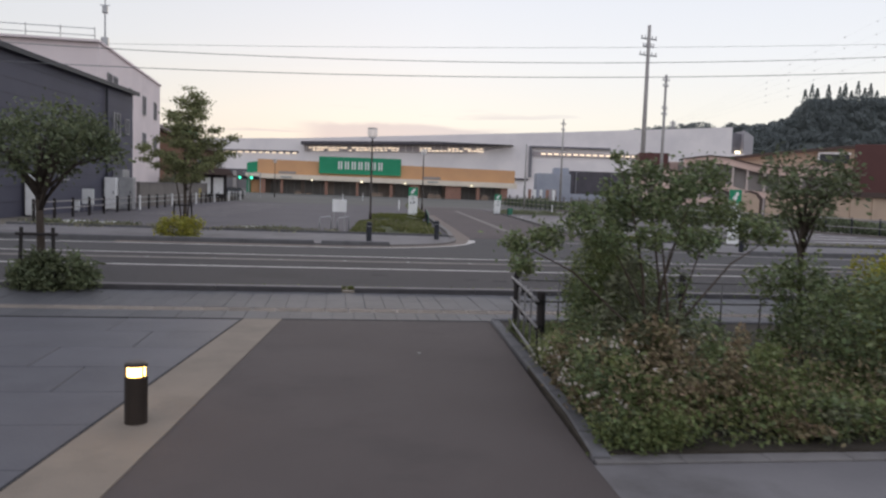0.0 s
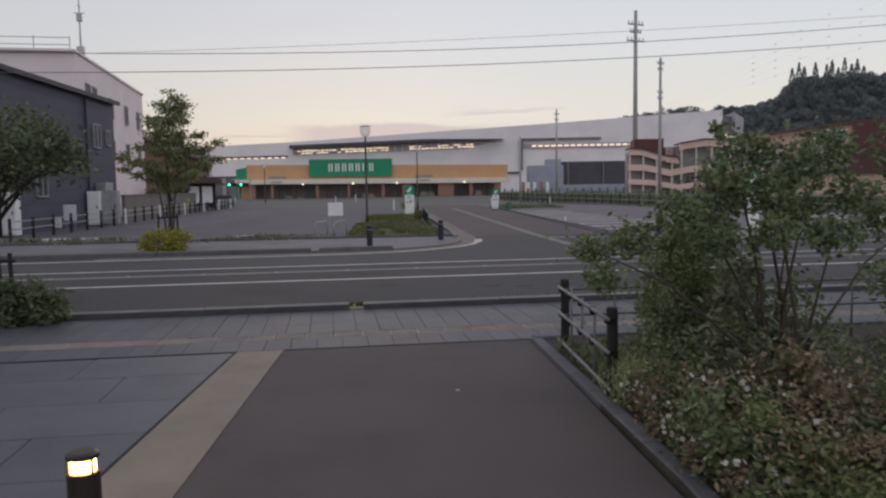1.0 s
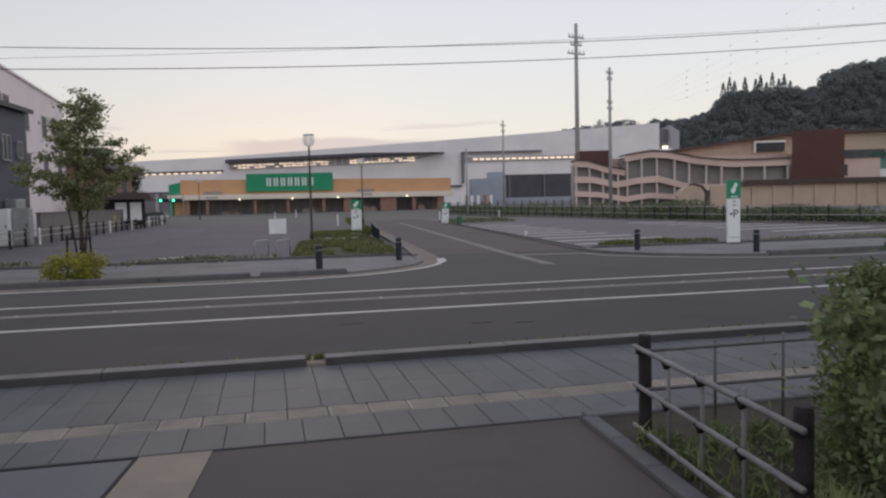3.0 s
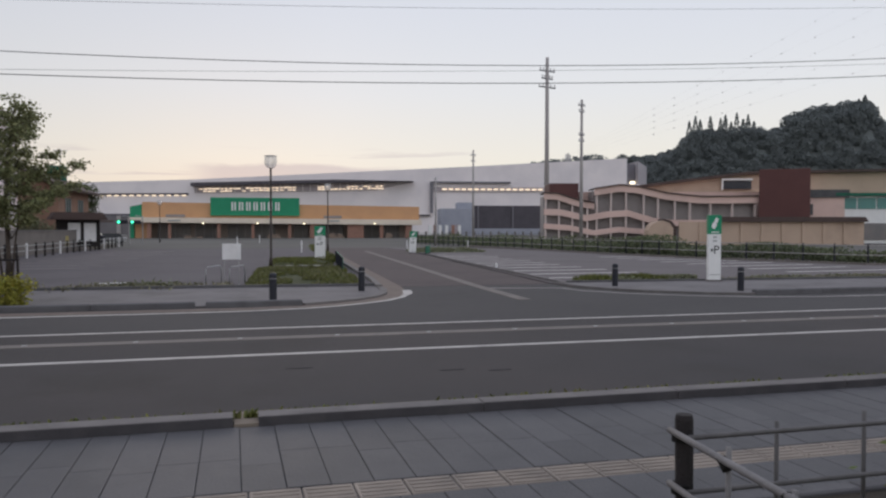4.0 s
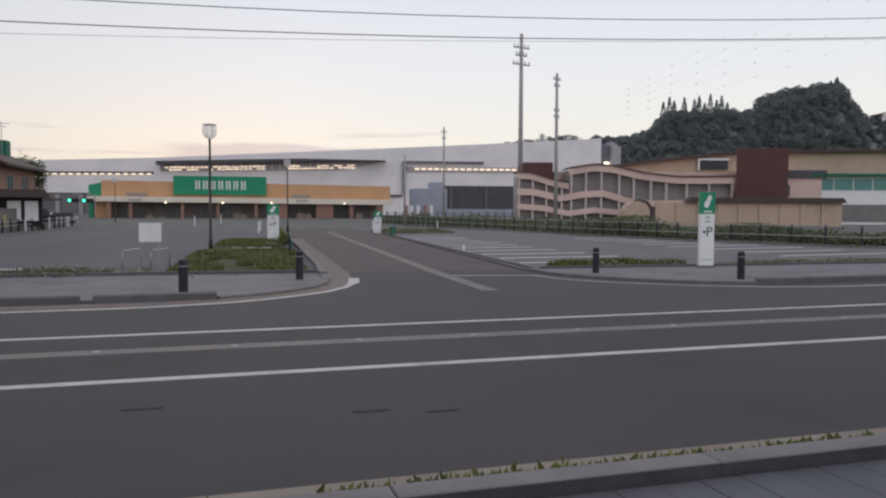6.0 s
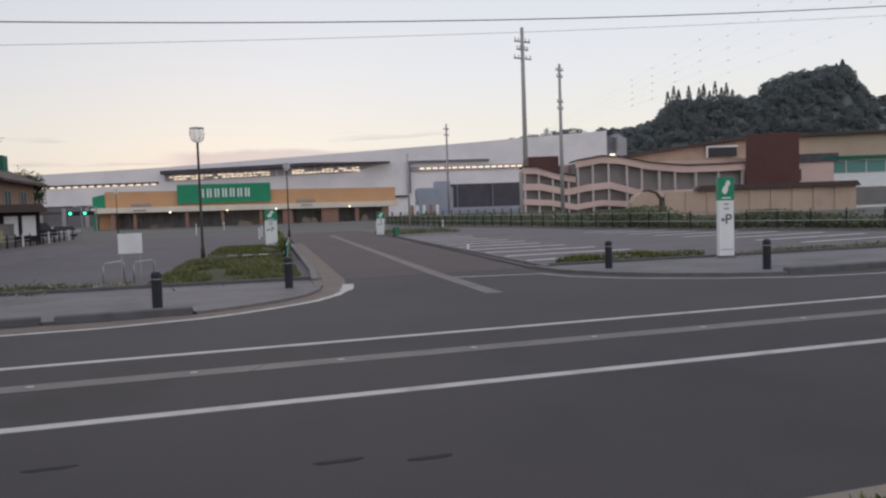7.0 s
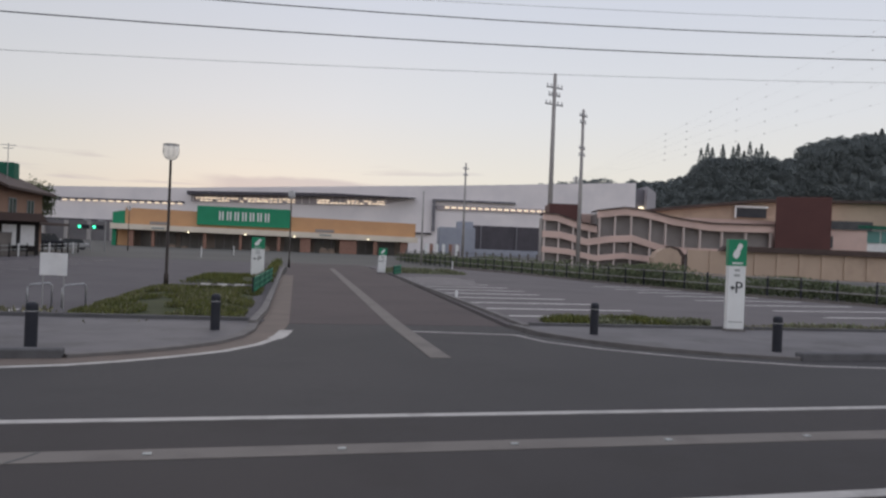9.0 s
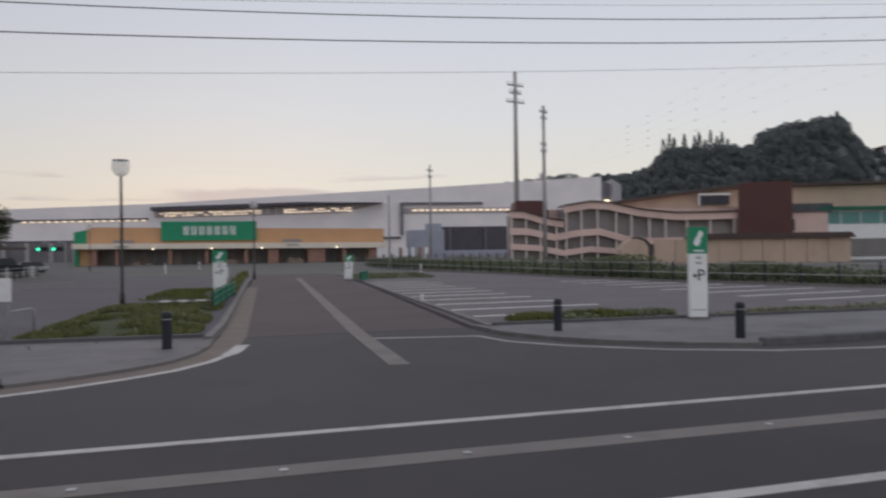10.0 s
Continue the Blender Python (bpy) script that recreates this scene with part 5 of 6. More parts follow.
# ---- lit bollard ----
lb = thing("path_light", "short bronze path light with a glowing top", "path light", pose(-1.32, 5.82, 0.008))
bm = B()
tube(bm, [(0, 0, 0), (0, 0, 0.338)], 0.079, 20)
part("body", bm, LAMP_BROWN, lb, smooth=False)
bm = B()
tube(bm, [(0, 0, 0.339), (0, 0, 0.408)], 0.062, 20)
lens = part("lens", bm, GLOW, lb, "glowing warm lens")
lens.visible_shadow = False
bm = B()
tube(bm, [(0, 0, 0.409), (0, 0, 0.428), (0, 0, 0.438)], [0.079, 0.079, 0.057], 20)
part("cap", bm, LAMP_BROWN, lb)
for k in range(3):
    a = 2.1 * k + 1.4
    bm = B()
    tube(bm, [(0.072 * math.cos(a), 0.072 * math.sin(a), 0.332), (0.072 * math.cos(a), 0.072 * math.sin(a), 0.424)], 0.006, 5)
    part("rib", bm, LAMP_BROWN, lb)
lamp = new("path_lamp_light", bpy.data.lights.new("path_lamp_light", "POINT"))
lamp.data.energy, lamp.data.color, lamp.data.shadow_soft_size = 2.6, (1.0, 0.52, 0.20), 0.055
lamp.location = (-1.32, 5.82, 0.388)


# ---- poles and wires ----
def utility_pole(at, high, r, arms, label):
    ob = thing("utility_pole", label, "utility pole", pose(*at), "utility poles")
    bm = B()
    tube(bm, [(0, 0, -0.1), (0, 0, high)], [r, r * 0.6], 12)
    part("pole", bm, POLE_GREY, ob, smooth=True)
    for z, w, turn in arms:
        bm = B()
        c, s = math.cos(turn) * w / 2, math.sin(turn) * w / 2
        tube(bm, [(-c, -s, z), (c, s, z)], r * 0.28, 6)
        arm = part("cross_arm", bm, STEEL, ob)
        for k in (-0.9, -0.45, 0.45, 0.9):
            bm = B()
            tube(bm, [(c * k, s * k, z), (c * k, s * k, z + r * 1.2)], [r * 0.16, r * 0.3], 6)
            part("insulator", bm, WHITE_BOARD, arm)
    return ob


utility_pole((27.65, 64, 0), 12.18, 0.165, [(11.7, 0.9, 0.5), (11.2, 0.7, 0.5), (9.3, 0.7, 0.5), (8.8, 0.7, 0.5)], "tall concrete utility pole at the car park edge")
utility_pole((24.05, 82, 0), 9.75, 0.13, [(9.2, 0.8, 0.5), (8.6, 0.6, 0.5)], "concrete utility pole by the hedge")
utility_pole((20.05, 82, 0), 6.9, 0.11, [(6.7, 0.4, 0.5)], "slim utility pole by the hedge")
utility_pole((56.7, 140, 0), 33.5, 0.5, [(31.0, 3.6, 0.3), (29.6, 2.6, 0.3), (28.0, 4.0, 0.3)], "very tall steel transmission pole behind the buildings")


for x, y, high, arms in ((-60, 27, 11.2, (10.62, 8.6)), (45, 27, 11.2, (10.6, 9.62)), (-60, 61, 15.6, (14.92, 10.27)), (110, 61, 27.6, (27.0, 21.32))):
    utility_pole((x, y, -0.05), high, 0.2, [(z + 0.05, 2.3, 1.57) for z in arms], "concrete utility pole carrying the overhead cables")


def cable(points, r, label):
    bm = B()
    tube(bm, points, r, 5, False)
    solid("cable", bm, WIRE, label, "cable", "", "overhead cables")


def sag(y, z, slope, bow, x0, x1):
    return [(x, y, z + slope * x + bow * x * x) for x in np.linspace(x0, x1, 50)]


cable(sag(27, 5.50, 0.030, 0.00137, -60, 45), 0.013, "thin black overhead cable along the road")
cable(sag(27, 6.02, 0.0255, 0.00171, -60, 45), 0.012, "thin black overhead cable along the road")
cable(sag(60, 12.2, 0.05, 0.0003, -60, 110), 0.014, "thin black overhead cable across the car park")
cable(sag(62, 17.2, 0.056, 0.0003, -60, 110), 0.014, "thin black overhead cable across the car park")

# far power line whose spacers stand in upright rows
A_L = radians(16.8)
NL, UL = Vector((math.sin(A_L), math.cos(A_L))), Vector((math.cos(A_L), -math.sin(A_L)))
for u, high in ((40, 32), (250, 146)):
    p = NL * 316 + UL * u
    utility_pole((p.x, p.y, -0.1), high, 0.5, [(high - 1 - (13.0 if u > 40 else 0.5) * k, 3.0, 0.3) for k in range(5)], "far steel pole of the power line over the hill")
for k in range(5):
    z0, z1 = 31.05 - 0.5 * k, 145.05 - 13.0 * k
    ends = [NL * 316 + UL * u for u in (40, 250)]
    bm = B()
    tube(bm, [(ends[0].x, ends[0].y, z0), (ends[1].x, ends[1].y, z1)], 0.01, 4, False)
    wire = solid("power_line", bm, SPACER, "far thin power line with grey spacers", "power line", "", "far power lines")
    for u in (74, 82, 91, 101, 112, 124, 137, 152, 168):
        p = NL * 316 + UL * u
        z = z0 + (z1 - z0) * (u - 40) / 210
        bm = B()
        box(bm, p.x - 0.14, p.x + 0.14, p.y - 0.14, p.y + 0.14, z - 0.22, z + 0.22, 0.06)
        part("spacer", bm, SPACER, wire, "small grey spacer")

# traffic signals down the side street
for x, y in ((-11.0, 92), (-9.7, 92)):
    sg = thing("traffic_signal", "traffic signal showing green on a grey post", "traffic signal", pose(x, y, 0), "traffic signals")
    bm = B()
    tube(bm, [(0.7, 0, 0), (0.7, 0, 2.9), (0, 0, 2.95)], 0.06, 8)
    part("post", bm, STEEL, sg)
    bm = B()
    box(bm, -0.55, 0.55, -0.12, 0.12, 2.1, 2.5, 0.03)
    head = part("head", bm, BLACK_METAL, sg)
    bm = B()
    tube(bm, [(-0.3, -0.14, 2.3), (-0.3, -0.16, 2.3)], 0.15, 12)
    part("green_lens", bm, SIGNAL_GREEN, head, "lit green lens")

# far street furniture between house and shop
for x, y, w, h, material, label in ((-14.6, 92, 2.0, 1.5, BLACK_METAL, "dark parked van seen far off"), (-12.6, 95, 1.6, 1.1, STEEL, "pale grey parked car seen far off")):
    car = thing("parked_car", label, "car", pose(x, y, 0, 0, 0, 15))
    bm = B()
    box(bm, -w, w, -0.8, 0.8, 0.25, h * 0.6, 0.12)
    part("body", bm, material, car)
    bm = B()
    slab_front(bm, [(-w * 0.7, h * 0.6), (w * 0.75, h * 0.6), (w * 0.55, h), (-w * 0.5, h)], -0.7, 0.7)
    part("cabin", bm, WINDOW, car)
    for sx in (-0.62, 0.62):
        for sy in (-0.75, 0.6):
            bm = B()
            tube(bm, [(sx * w, sy, 0.3), (sx * w, sy + 0.16, 0.3)], 0.3, 12)
            part("wheel", bm, BLACK_METAL, car)

# ---- trees and shrubs ----
leafy("street_tree", "young street tree with drooping dark green leaves", "tree", (-4.42, 12.6, 0), 1.4, 26, (0.05, 0, 2.25), (1.1, 0.93, 0.5), 105, 60, 0.12, 0.043, LEAF_DARK, 3, 0.06)


def tier_tree(at, seed):
    """A young tree whose branches stand in loose tiers, leafy towards the tips."""
    rng = np.random.default_rng(seed)
    tree = thing("street_tree", "young street tree with an uneven green crown in tiers", "tree", pose(*at) @ Matrix.Scale(0.89, 4))
    bm, pts = B(), []
    tube(bm, [(0, 0, 0), (0.03, 0.01, 1.2), (-0.02, 0.02, 2.4), (0.06, 0, 3.7), (0.22, 0, 4.9)], [0.07, 0.055, 0.045, 0.028, 0.01], 8)
    tube(bm, [(0.06, 0.02, 0), (0.16, 0.05, 1.3), (0.3, 0.1, 2.6)], [0.035, 0.028, 0.012], 6)
    tube(bm, [(-0.05, 0.03, 0), (-0.2, 0.0, 1.4), (-0.42, -0.05, 2.7)], [0.035, 0.028, 0.012], 6)
    for z, reach, count in ((2.15, 0.85, 4), (2.55, 1.25, 7), (2.95, 1.45, 7), (3.4, 1.3, 7), (3.85, 1.0, 6), (4.3, 0.7, 5), (4.7, 0.4, 3), (4.95, 0.2, 2)):
        for k in range(count):
            a = 2 * math.pi * (k + rng.uniform(-0.35, 0.35)) / count + 1.7 * z
            far = reach * rng.uniform(0.55, 1.2)
            lean = 0.045 * z
            base = np.array([lean, 0, z - 0.6])
            tip = np.array([lean + far * math.cos(a), far * math.sin(a), z + rng.uniform(-0.15, 0.4)])
            tube(bm, [base, (base + tip) / 2 + np.array([0, 0, 0.06]), tip], [0.016, 0.01, 0.003], 5)
            for q in range(3):
                f0 = (0.5, 0.75, 1.0)[q]
                c = base + (tip - base) * f0 + rng.normal(size=3) * 0.06
                n = int(72 * (0.6 + far))
                pts.append(c + rng.normal(size=(n, 3)) * np.array([0.13, 0.13, 0.06]))
    part("trunk", bm, BARK, tree, smooth=True)
    crown_ob = new("crown", leaves("crown", np.concatenate(pts), 0.052, LEAF_TREE, rng, 0.2, 0.95))
    crown_ob.parent = tree
    return tree


tier_tree((-4.75, 25.4, 0.03), 4)
leafy("shrub", "dark green bush at the foot of the street tree", "shrub", (-4.25, 12.58, 0), 0, 10, (0, 0, 0.23), (0.72, 0.26, 0.36), 110, 40, 0.07, 0.034, LEAF_DARK, 5, 0.012, long=1.6)
leafy("shrub", "yellow-green bush at the foot of the street tree", "shrub", (-4.6, 24.2, 0.03), 0, 10, (0, 0, 0.26), (0.75, 0.45, 0.36), 90, 30, 0.07, 0.045, LEAF_YELLOW, 6, 0.012)
bm = B()
for sx, sy in ((-0.3, -0.25), (0.3, -0.25), (0.0, 0.3)):
    tube(bm, [(-4.75 + sx, 25.4 + sy, 0), (-4.75 + sx * 0.85, 25.4 + sy * 0.85, 1.05)], 0.03, 6)
tube(bm, [(-5.05, 25.17, 0.95), (-4.45, 25.17, 0.95)], 0.025, 6)
solid("tree_stake", bm, BROWN_POST, "dark wooden stakes holding the young tree", "tree stakes")
bm = B()
for sx in (-0.25, 0.25):
    tube(bm, [(-4.42 + sx, 12.48, 0), (-4.42 + sx * 0.9, 12.52, 0.95)], 0.028, 6)
tube(bm, [(-4.72, 12.49, 0.85), (-4.12, 12.49, 0.85)], 0.025, 6)
solid("tree_stake", bm, BROWN_POST, "dark wooden stakes holding the young tree", "tree stakes")

lumpy("shrub", "many-stemmed green shrub with glossy leaves in the planting bed", "shrub", (2.78, 6.40, 0.03), [
    (2.78, 6.60, 1.65, 0.23, 0.17), (2.45, 6.60, 1.72, 0.20, 0.16), (2.12, 6.50, 1.52, 0.20, 0.15), (1.85, 6.65, 1.36, 0.17, 0.13),
    (1.60, 6.70, 1.30, 0.14, 0.11), (2.30, 6.35, 1.35, 0.17, 0.13), (2.75, 6.80, 1.93, 0.22, 0.14), (3.05, 6.70, 1.80, 0.20, 0.17),
    (3.38, 6.90, 1.92, 0.23, 0.17), (3.10, 6.40, 1.38, 0.20, 0.14), (3.50, 6.75, 1.62, 0.17, 0.14), (3.85, 6.90, 1.46, 0.21, 0.14),
    (4.08, 6.90, 1.40, 0.12, 0.10), (2.65, 6.30, 1.40, 0.16, 0.12), (2.42, 6.60, 2.05, 0.07, 0.06), (2.62, 7.00, 1.50, 0.17, 0.13),
    (3.30, 7.10, 1.50, 0.19, 0.14), (1.63, 6.55, 1.13, 0.13, 0.11)], 9000, 0.025, LEAF_SHRUB, 21, 0.015, 0.9, 2, 0.10)
lumpy("shrub", "twiggy dark green shrub under the taller one", "shrub", (2.7, 6.9, 0.03), [
    (2.32, 6.95, 0.50, 0.26, 0.20), (2.90, 6.80, 0.85, 0.22, 0.22), (3.15, 7.00, 0.55, 0.28, 0.25), (2.75, 6.85, 1.08, 0.15, 0.14),
    (3.05, 6.60, 1.00, 0.15, 0.14), (3.35, 6.90, 0.62, 0.26, 0.20), (3.60, 7.10, 0.42, 0.24, 0.18), (2.40, 7.35, 0.88, 0.12, 0.12),
    (2.46, 7.50, 0.72, 0.16, 0.14), (2.50, 7.50, 0.55, 0.20, 0.18), (2.52, 7.50, 0.36, 0.22, 0.18), (2.30, 6.60, 0.40, 0.24, 0.20)], 3300, 0.023, LEAF_SHRUB, 22, 0.005, 0.9, 1)
lumpy("shrub", "olive twiggy shrub flaring up under the taller one", "shrub", (2.65, 6.5, 0.03), [
    (2.55, 6.60, 0.60, 0.20, 0.22), (2.70, 6.50, 0.42, 0.28, 0.26), (2.50, 6.65, 0.95, 0.12, 0.14), (2.85, 6.55, 0.74, 0.16, 0.18),
    (2.70, 6.70, 0.85, 0.14, 0.16), (2.38, 6.55, 0.72, 0.11, 0.14), (2.95, 6.40, 0.56, 0.20, 0.18), (2.62, 6.60, 1.12, 0.10, 0.14)], 4200, 0.026, LEAF_HEDGE, 41, 0.006, 1.3, 1)
lumpy("shrub", "feathery yellow-green shrub beside the bamboo fence", "shrub", (2.85, 8.0, 0.03), [
    (2.75, 7.90, 0.95, 0.28, 0.26), (2.58, 7.82, 0.72, 0.22, 0.22), (2.92, 8.05, 1.12, 0.25, 0.18), (2.85, 7.80, 0.50, 0.32, 0.28),
    (2.74, 7.95, 1.24, 0.14, 0.10), (3.10, 7.90, 0.85, 0.30, 0.26), (3.15, 8.10, 0.45, 0.32, 0.26), (2.65, 7.90, 0.36, 0.24, 0.20)], 15000, 0.014, LEAF_BRIGHT, 38, 0.008, 2.0)
leafy("small_tree", "small dark green tree in the planting bed", "tree", (4.9, 7.7, 0.03), 1.25, 16, (0, 0, 1.9), (0.5, 0.45, 0.4), 46, 32, 0.08, 0.038, LEAF_DARK, 23, 0.032)
leafy("shrub", "low leafy green ground plant at the front of the bed", "shrub", (2.15, 5.15, 0.03), 0, 8, (0, 0, 0.11), (0.38, 0.22, 0.12), 60, 40, 0.05, 0.021, LEAF_BRIGHT, 25, 0.006, bark=TWIG)
leafy("shrub", "dense dark green shrub in the bed", "shrub", (4.9, 6.5, 0.03), 0, 20, (0, 0, 0.55), (0.7, 0.7, 0.5), 140, 40, 0.08, 0.03, LEAF_SHRUB, 28, 0.012, bark=TWIG)
lumpy("shrub", "golden yellow-green shrub in the bed", "shrub", (5.5, 7.2, 0.03), [(5.50, 7.20, 1.00, 0.34, 0.26), (5.30, 7.10, 0.75, 0.28, 0.22), (5.80, 7.25, 1.10, 0.32, 0.24), (5.75, 7.05, 0.70, 0.34, 0.26), (6.10, 7.30, 0.90, 0.30, 0.25), (5.50, 7.00, 0.40, 0.35, 0.25), (5.95, 7.10, 0.35, 0.35, 0.25)], 3600, 0.03, LEAF_YELLOW, 29, 0.01)
lumpy("shrub", "olive feathery shrub in the bed", "shrub", (4.75, 7.6, 0.03), [(4.55, 7.60, 0.90, 0.28, 0.20), (4.85, 7.60, 1.00, 0.28, 0.20), (5.05, 7.50, 0.78, 0.26, 0.20), (4.70, 7.45, 0.62, 0.30, 0.22), (4.75, 7.60, 0.30, 0.30, 0.20)], 3400, 0.032, LEAF_SHRUB, 36, 0.009)
leafy("shrub", "green low shrub by the fence", "shrub", (6.5, 8.5, 0.03), 0, 12, (0, 0, 0.35), (1.2, 0.7, 0.34), 130, 34, 0.09, 0.03, LEAF_HEDGE, 32, 0.01, bark=TWIG)
leafy("shrub", "green low shrub by the fence", "shrub", (9.0, 7.6, 0.03), 0, 12, (0, 0, 0.6), (1.5, 1.2, 0.6), 170, 34, 0.1, 0.035, LEAF_SHRUB, 33, 0.012, bark=TWIG)
leafy("shrub", "green low shrub in the bed", "shrub", (6.6, 5.9, 0.03), 0, 12, (0, 0, 0.4), (1.0, 0.8, 0.4), 130, 34, 0.09, 0.032, LEAF_SHRUB, 35, 0.01, bark=TWIG)


prng = random.Random(8)
for k in range(34):
    x, y = prng.uniform(1.98, 3.05), prng.uniform(5.25, 6.55)
    if k >= 22:
        x, y = prng.uniform(3.1, 4.7), prng.uniform(5.15, 6.5)
    high = prng.uniform(0.28, 0.78) * (0.75 if y < 5.5 or x < 2.15 else 1.0) * (0.8 if k >= 22 else 1.0)
    dry = prng.random() < (0.5 if k < 22 else 0.22)
    wide = prng.uniform(0.13, 0.24)
    lumps = [(x, y, high * 0.45, wide, high * 0.4)] + [(x + prng.uniform(-1, 1) * wide, y + prng.uniform(-1, 1) * wide, high * prng.uniform(0.55, 1.0), wide * 0.5, high * 0.16) for q in range(5)]
    leaf = LEAF_DRY if dry else prng.choice((LEAF_SHRUB, LEAF_BRIGHT, LEAF_HEDGE))
    lumpy("shrub", "dry brown-leaved twiggy shrub in the planting bed" if dry else "low green leafy plant among the dry shrubs", "shrub", (x, y, 0.03), lumps, 3800, 0.024, leaf, 300 + k, 0.006, 1.1, 3, 0.05)
for k in range(16):
    y = 5.16 + 0.165 * k
    x = 1.84 + 0.067 * (y - 4.85) + prng.uniform(0.10, 0.2)
    dry = k in (2, 5, 9, 11, 12, 14)
    high = prng.uniform(0.16, 0.34)
    lumpy("flowering_plant", "low dry brown plant at the bed's kerb" if dry else "low green plant with small white flowers by the kerb", "plant", (x, y, 0.03), [(x, y, high * 0.5, 0.13, high * 0.45), (x + 0.05, y + 0.06, high, 0.09, 0.08), (x - 0.06, y - 0.04, high * 0.8, 0.08, 0.07)], 4600, 0.02, LEAF_DRY if dry else LEAF_SHRUB, 400 + k, 0.004, 1.0, 3, 0.04)


def scatter(name, label, category, spots, rng, size, material, long=1.6, up=0.75, flat=0.0, wide=0.5):
    ob = new(name, leaves(name, spots, size, material, rng, flat, long, up, wide))
    return tagged(ob, label, category, kind="stuff")


rng = np.random.default_rng(77)


def patch(x0, x1, y0, y1, n, z=0.05, h=0.06):
    return np.stack([rng.uniform(x0, x1, n), rng.uniform(y0, y1, n), z + rng.uniform(0, h, n)], 1)


scatter("shrub_shoots", "green shoots growing through the dry shrubs", "shoots", np.concatenate([patch(1.92, 3.3, 5.05, 6.4, 2600, 0.04, 0.3), patch(3.2, 4.7, 5.05, 6.4, 2600, 0.04, 0.3)]), rng, 0.026, LEAF_BRIGHT, 0.9, 0.3)
scatter("fallen_leaves", "small dry leaves and seed heads through the bed plants", "dry leaves", np.concatenate([patch(1.95, 3.3, 5.1, 6.9, 4200, 0.08, 0.5), patch(3.2, 5.0, 5.1, 6.9, 2600, 0.06, 0.4)]), rng, 0.017, LEAF_DRY, 1.1, 0.3)
scatter("flowers", "tiny pale flowers and seed heads over the dry shrubs", "flowers", np.concatenate([patch(1.86, 2.12, 5.2, 6.4, 90, 0.16, 0.2), patch(1.9, 2.2, 6.4, 7.5, 60, 0.14, 0.2), patch(2.0, 3.2, 5.4, 6.4, 150, 0.2, 0.45)]), rng, 0.022, PETAL, 0.7, 0.2, wide=0.7)
scatter("ground_cover", "strappy green ground cover in the planting bed", "ground cover", patch(2.7, 9, 5.1, 9.3, 13000, 0.035, 0.05), rng, 0.017, LEAF_HEDGE, 1.3, 0.4)
sprigs = []
for k in range(58):
    cx, cy = rng.uniform(2.22, 3.3), rng.uniform(7.6, 9.3)
    n = int(rng.integers(18, 46))
    sprigs.append(np.stack([cx + rng.normal(0, 0.05, n), cy + rng.normal(0, 0.05, n), 0.05 + rng.uniform(0, 0.11, n)], 1))
scatter("bed_plants", "strappy green plants in clumps on the dark soil", "plants", np.concatenate(sprigs), rng, 0.05, LEAF_BRIGHT, 1.5, 0.45, wide=0.14)
tuft = []
for k in range(9):
    cx, cy = rng.uniform(2.12, 2.5), rng.uniform(7.25, 7.8)
    tuft.append(np.stack([cx + rng.normal(0, 0.08, 90), cy + rng.normal(0, 0.08, 90), 0.08 + rng.uniform(0, 0.22, 90)], 1))
scatter("grass_tufts", "long pale green blades of grass in tufts", "grass", np.concatenate(tuft), rng, 0.075, mat("long_blade", (0.40, 0.42, 0.21), 0.6, (0.26, 0.30, 0.13), 3, 10, 0, island=0.4, translucent=0.3), 1.9, 0.5, wide=0.055)
edge = np.concatenate([np.stack([rng.uniform(11.2, 15.4, 3200), 28.65 + rng.normal(0, 0.3, 3200), rng.uniform(0.0, 0.13, 3200)], 1),
                       np.stack([rng.uniform(15.4, 24.0, 1500), 28.0 + rng.normal(0, 0.3, 1500), rng.uniform(0.0, 0.1, 1500)], 1)])
edge = edge[np.array([noise.noise((p[0] * 0.55, p[1] * 0.8, 1.7)) > -0.08 for p in edge])]
scatter("edge_weeds", "dull green weeds over the earthy edge of the car park", "weeds", edge, rng, 0.05, LEAF_HEDGE, 1.3, 0.5)
west = np.stack([rng.uniform(-9, 3.5, 1700), 28.6 + rng.normal(0, 0.45, 1700), rng.uniform(0.0, 0.1, 1700)], 1)
west = west[np.array([noise.noise((p[0] * 0.7, p[1] * 0.8, 5.7)) > 0.08 for p in west])]
scatter("edge_weeds", "dull green weeds over the earthy edge of the car park", "weeds", west, rng, 0.06, LEAF_WEED, 1.3, 0.5)
# rough grass along the kerb of the drive
gy = rng.uniform(43, 72, 1800)
verge = np.stack([4.75 + 0.063 * (gy - 43) + rng.normal(0, 0.14, 1800), gy, rng.uniform(0.0, 0.34, 1800)], 1)
verge = verge[np.array([noise.noise((p[1] * 0.35, 8.1, 0)) > -0.15 for p in verge])]
scatter("verge_grass", "rough dull grass along the kerb of the drive", "grass", verge, rng, 0.09, LEAF_GRASS, 1.4, 0.6, wide=0.25)
# weeds along the near kerb
weed = np.stack([rng.uniform(-3, 12, 2600), 12.985 + np.abs(rng.normal(0, 0.05, 2600)), rng.uniform(0.0, 0.05, 2600)], 1)
keepers = np.array([noise.noise((p[0] * 0.9, 3.1, 0)) > -0.28 for p in weed])
scatter("kerb_weeds", "thin yellowish weeds along the foot of the kerb", "weeds", weed[keepers], rng, 0.035, LEAF_GRASS, 1.3, 0.6)


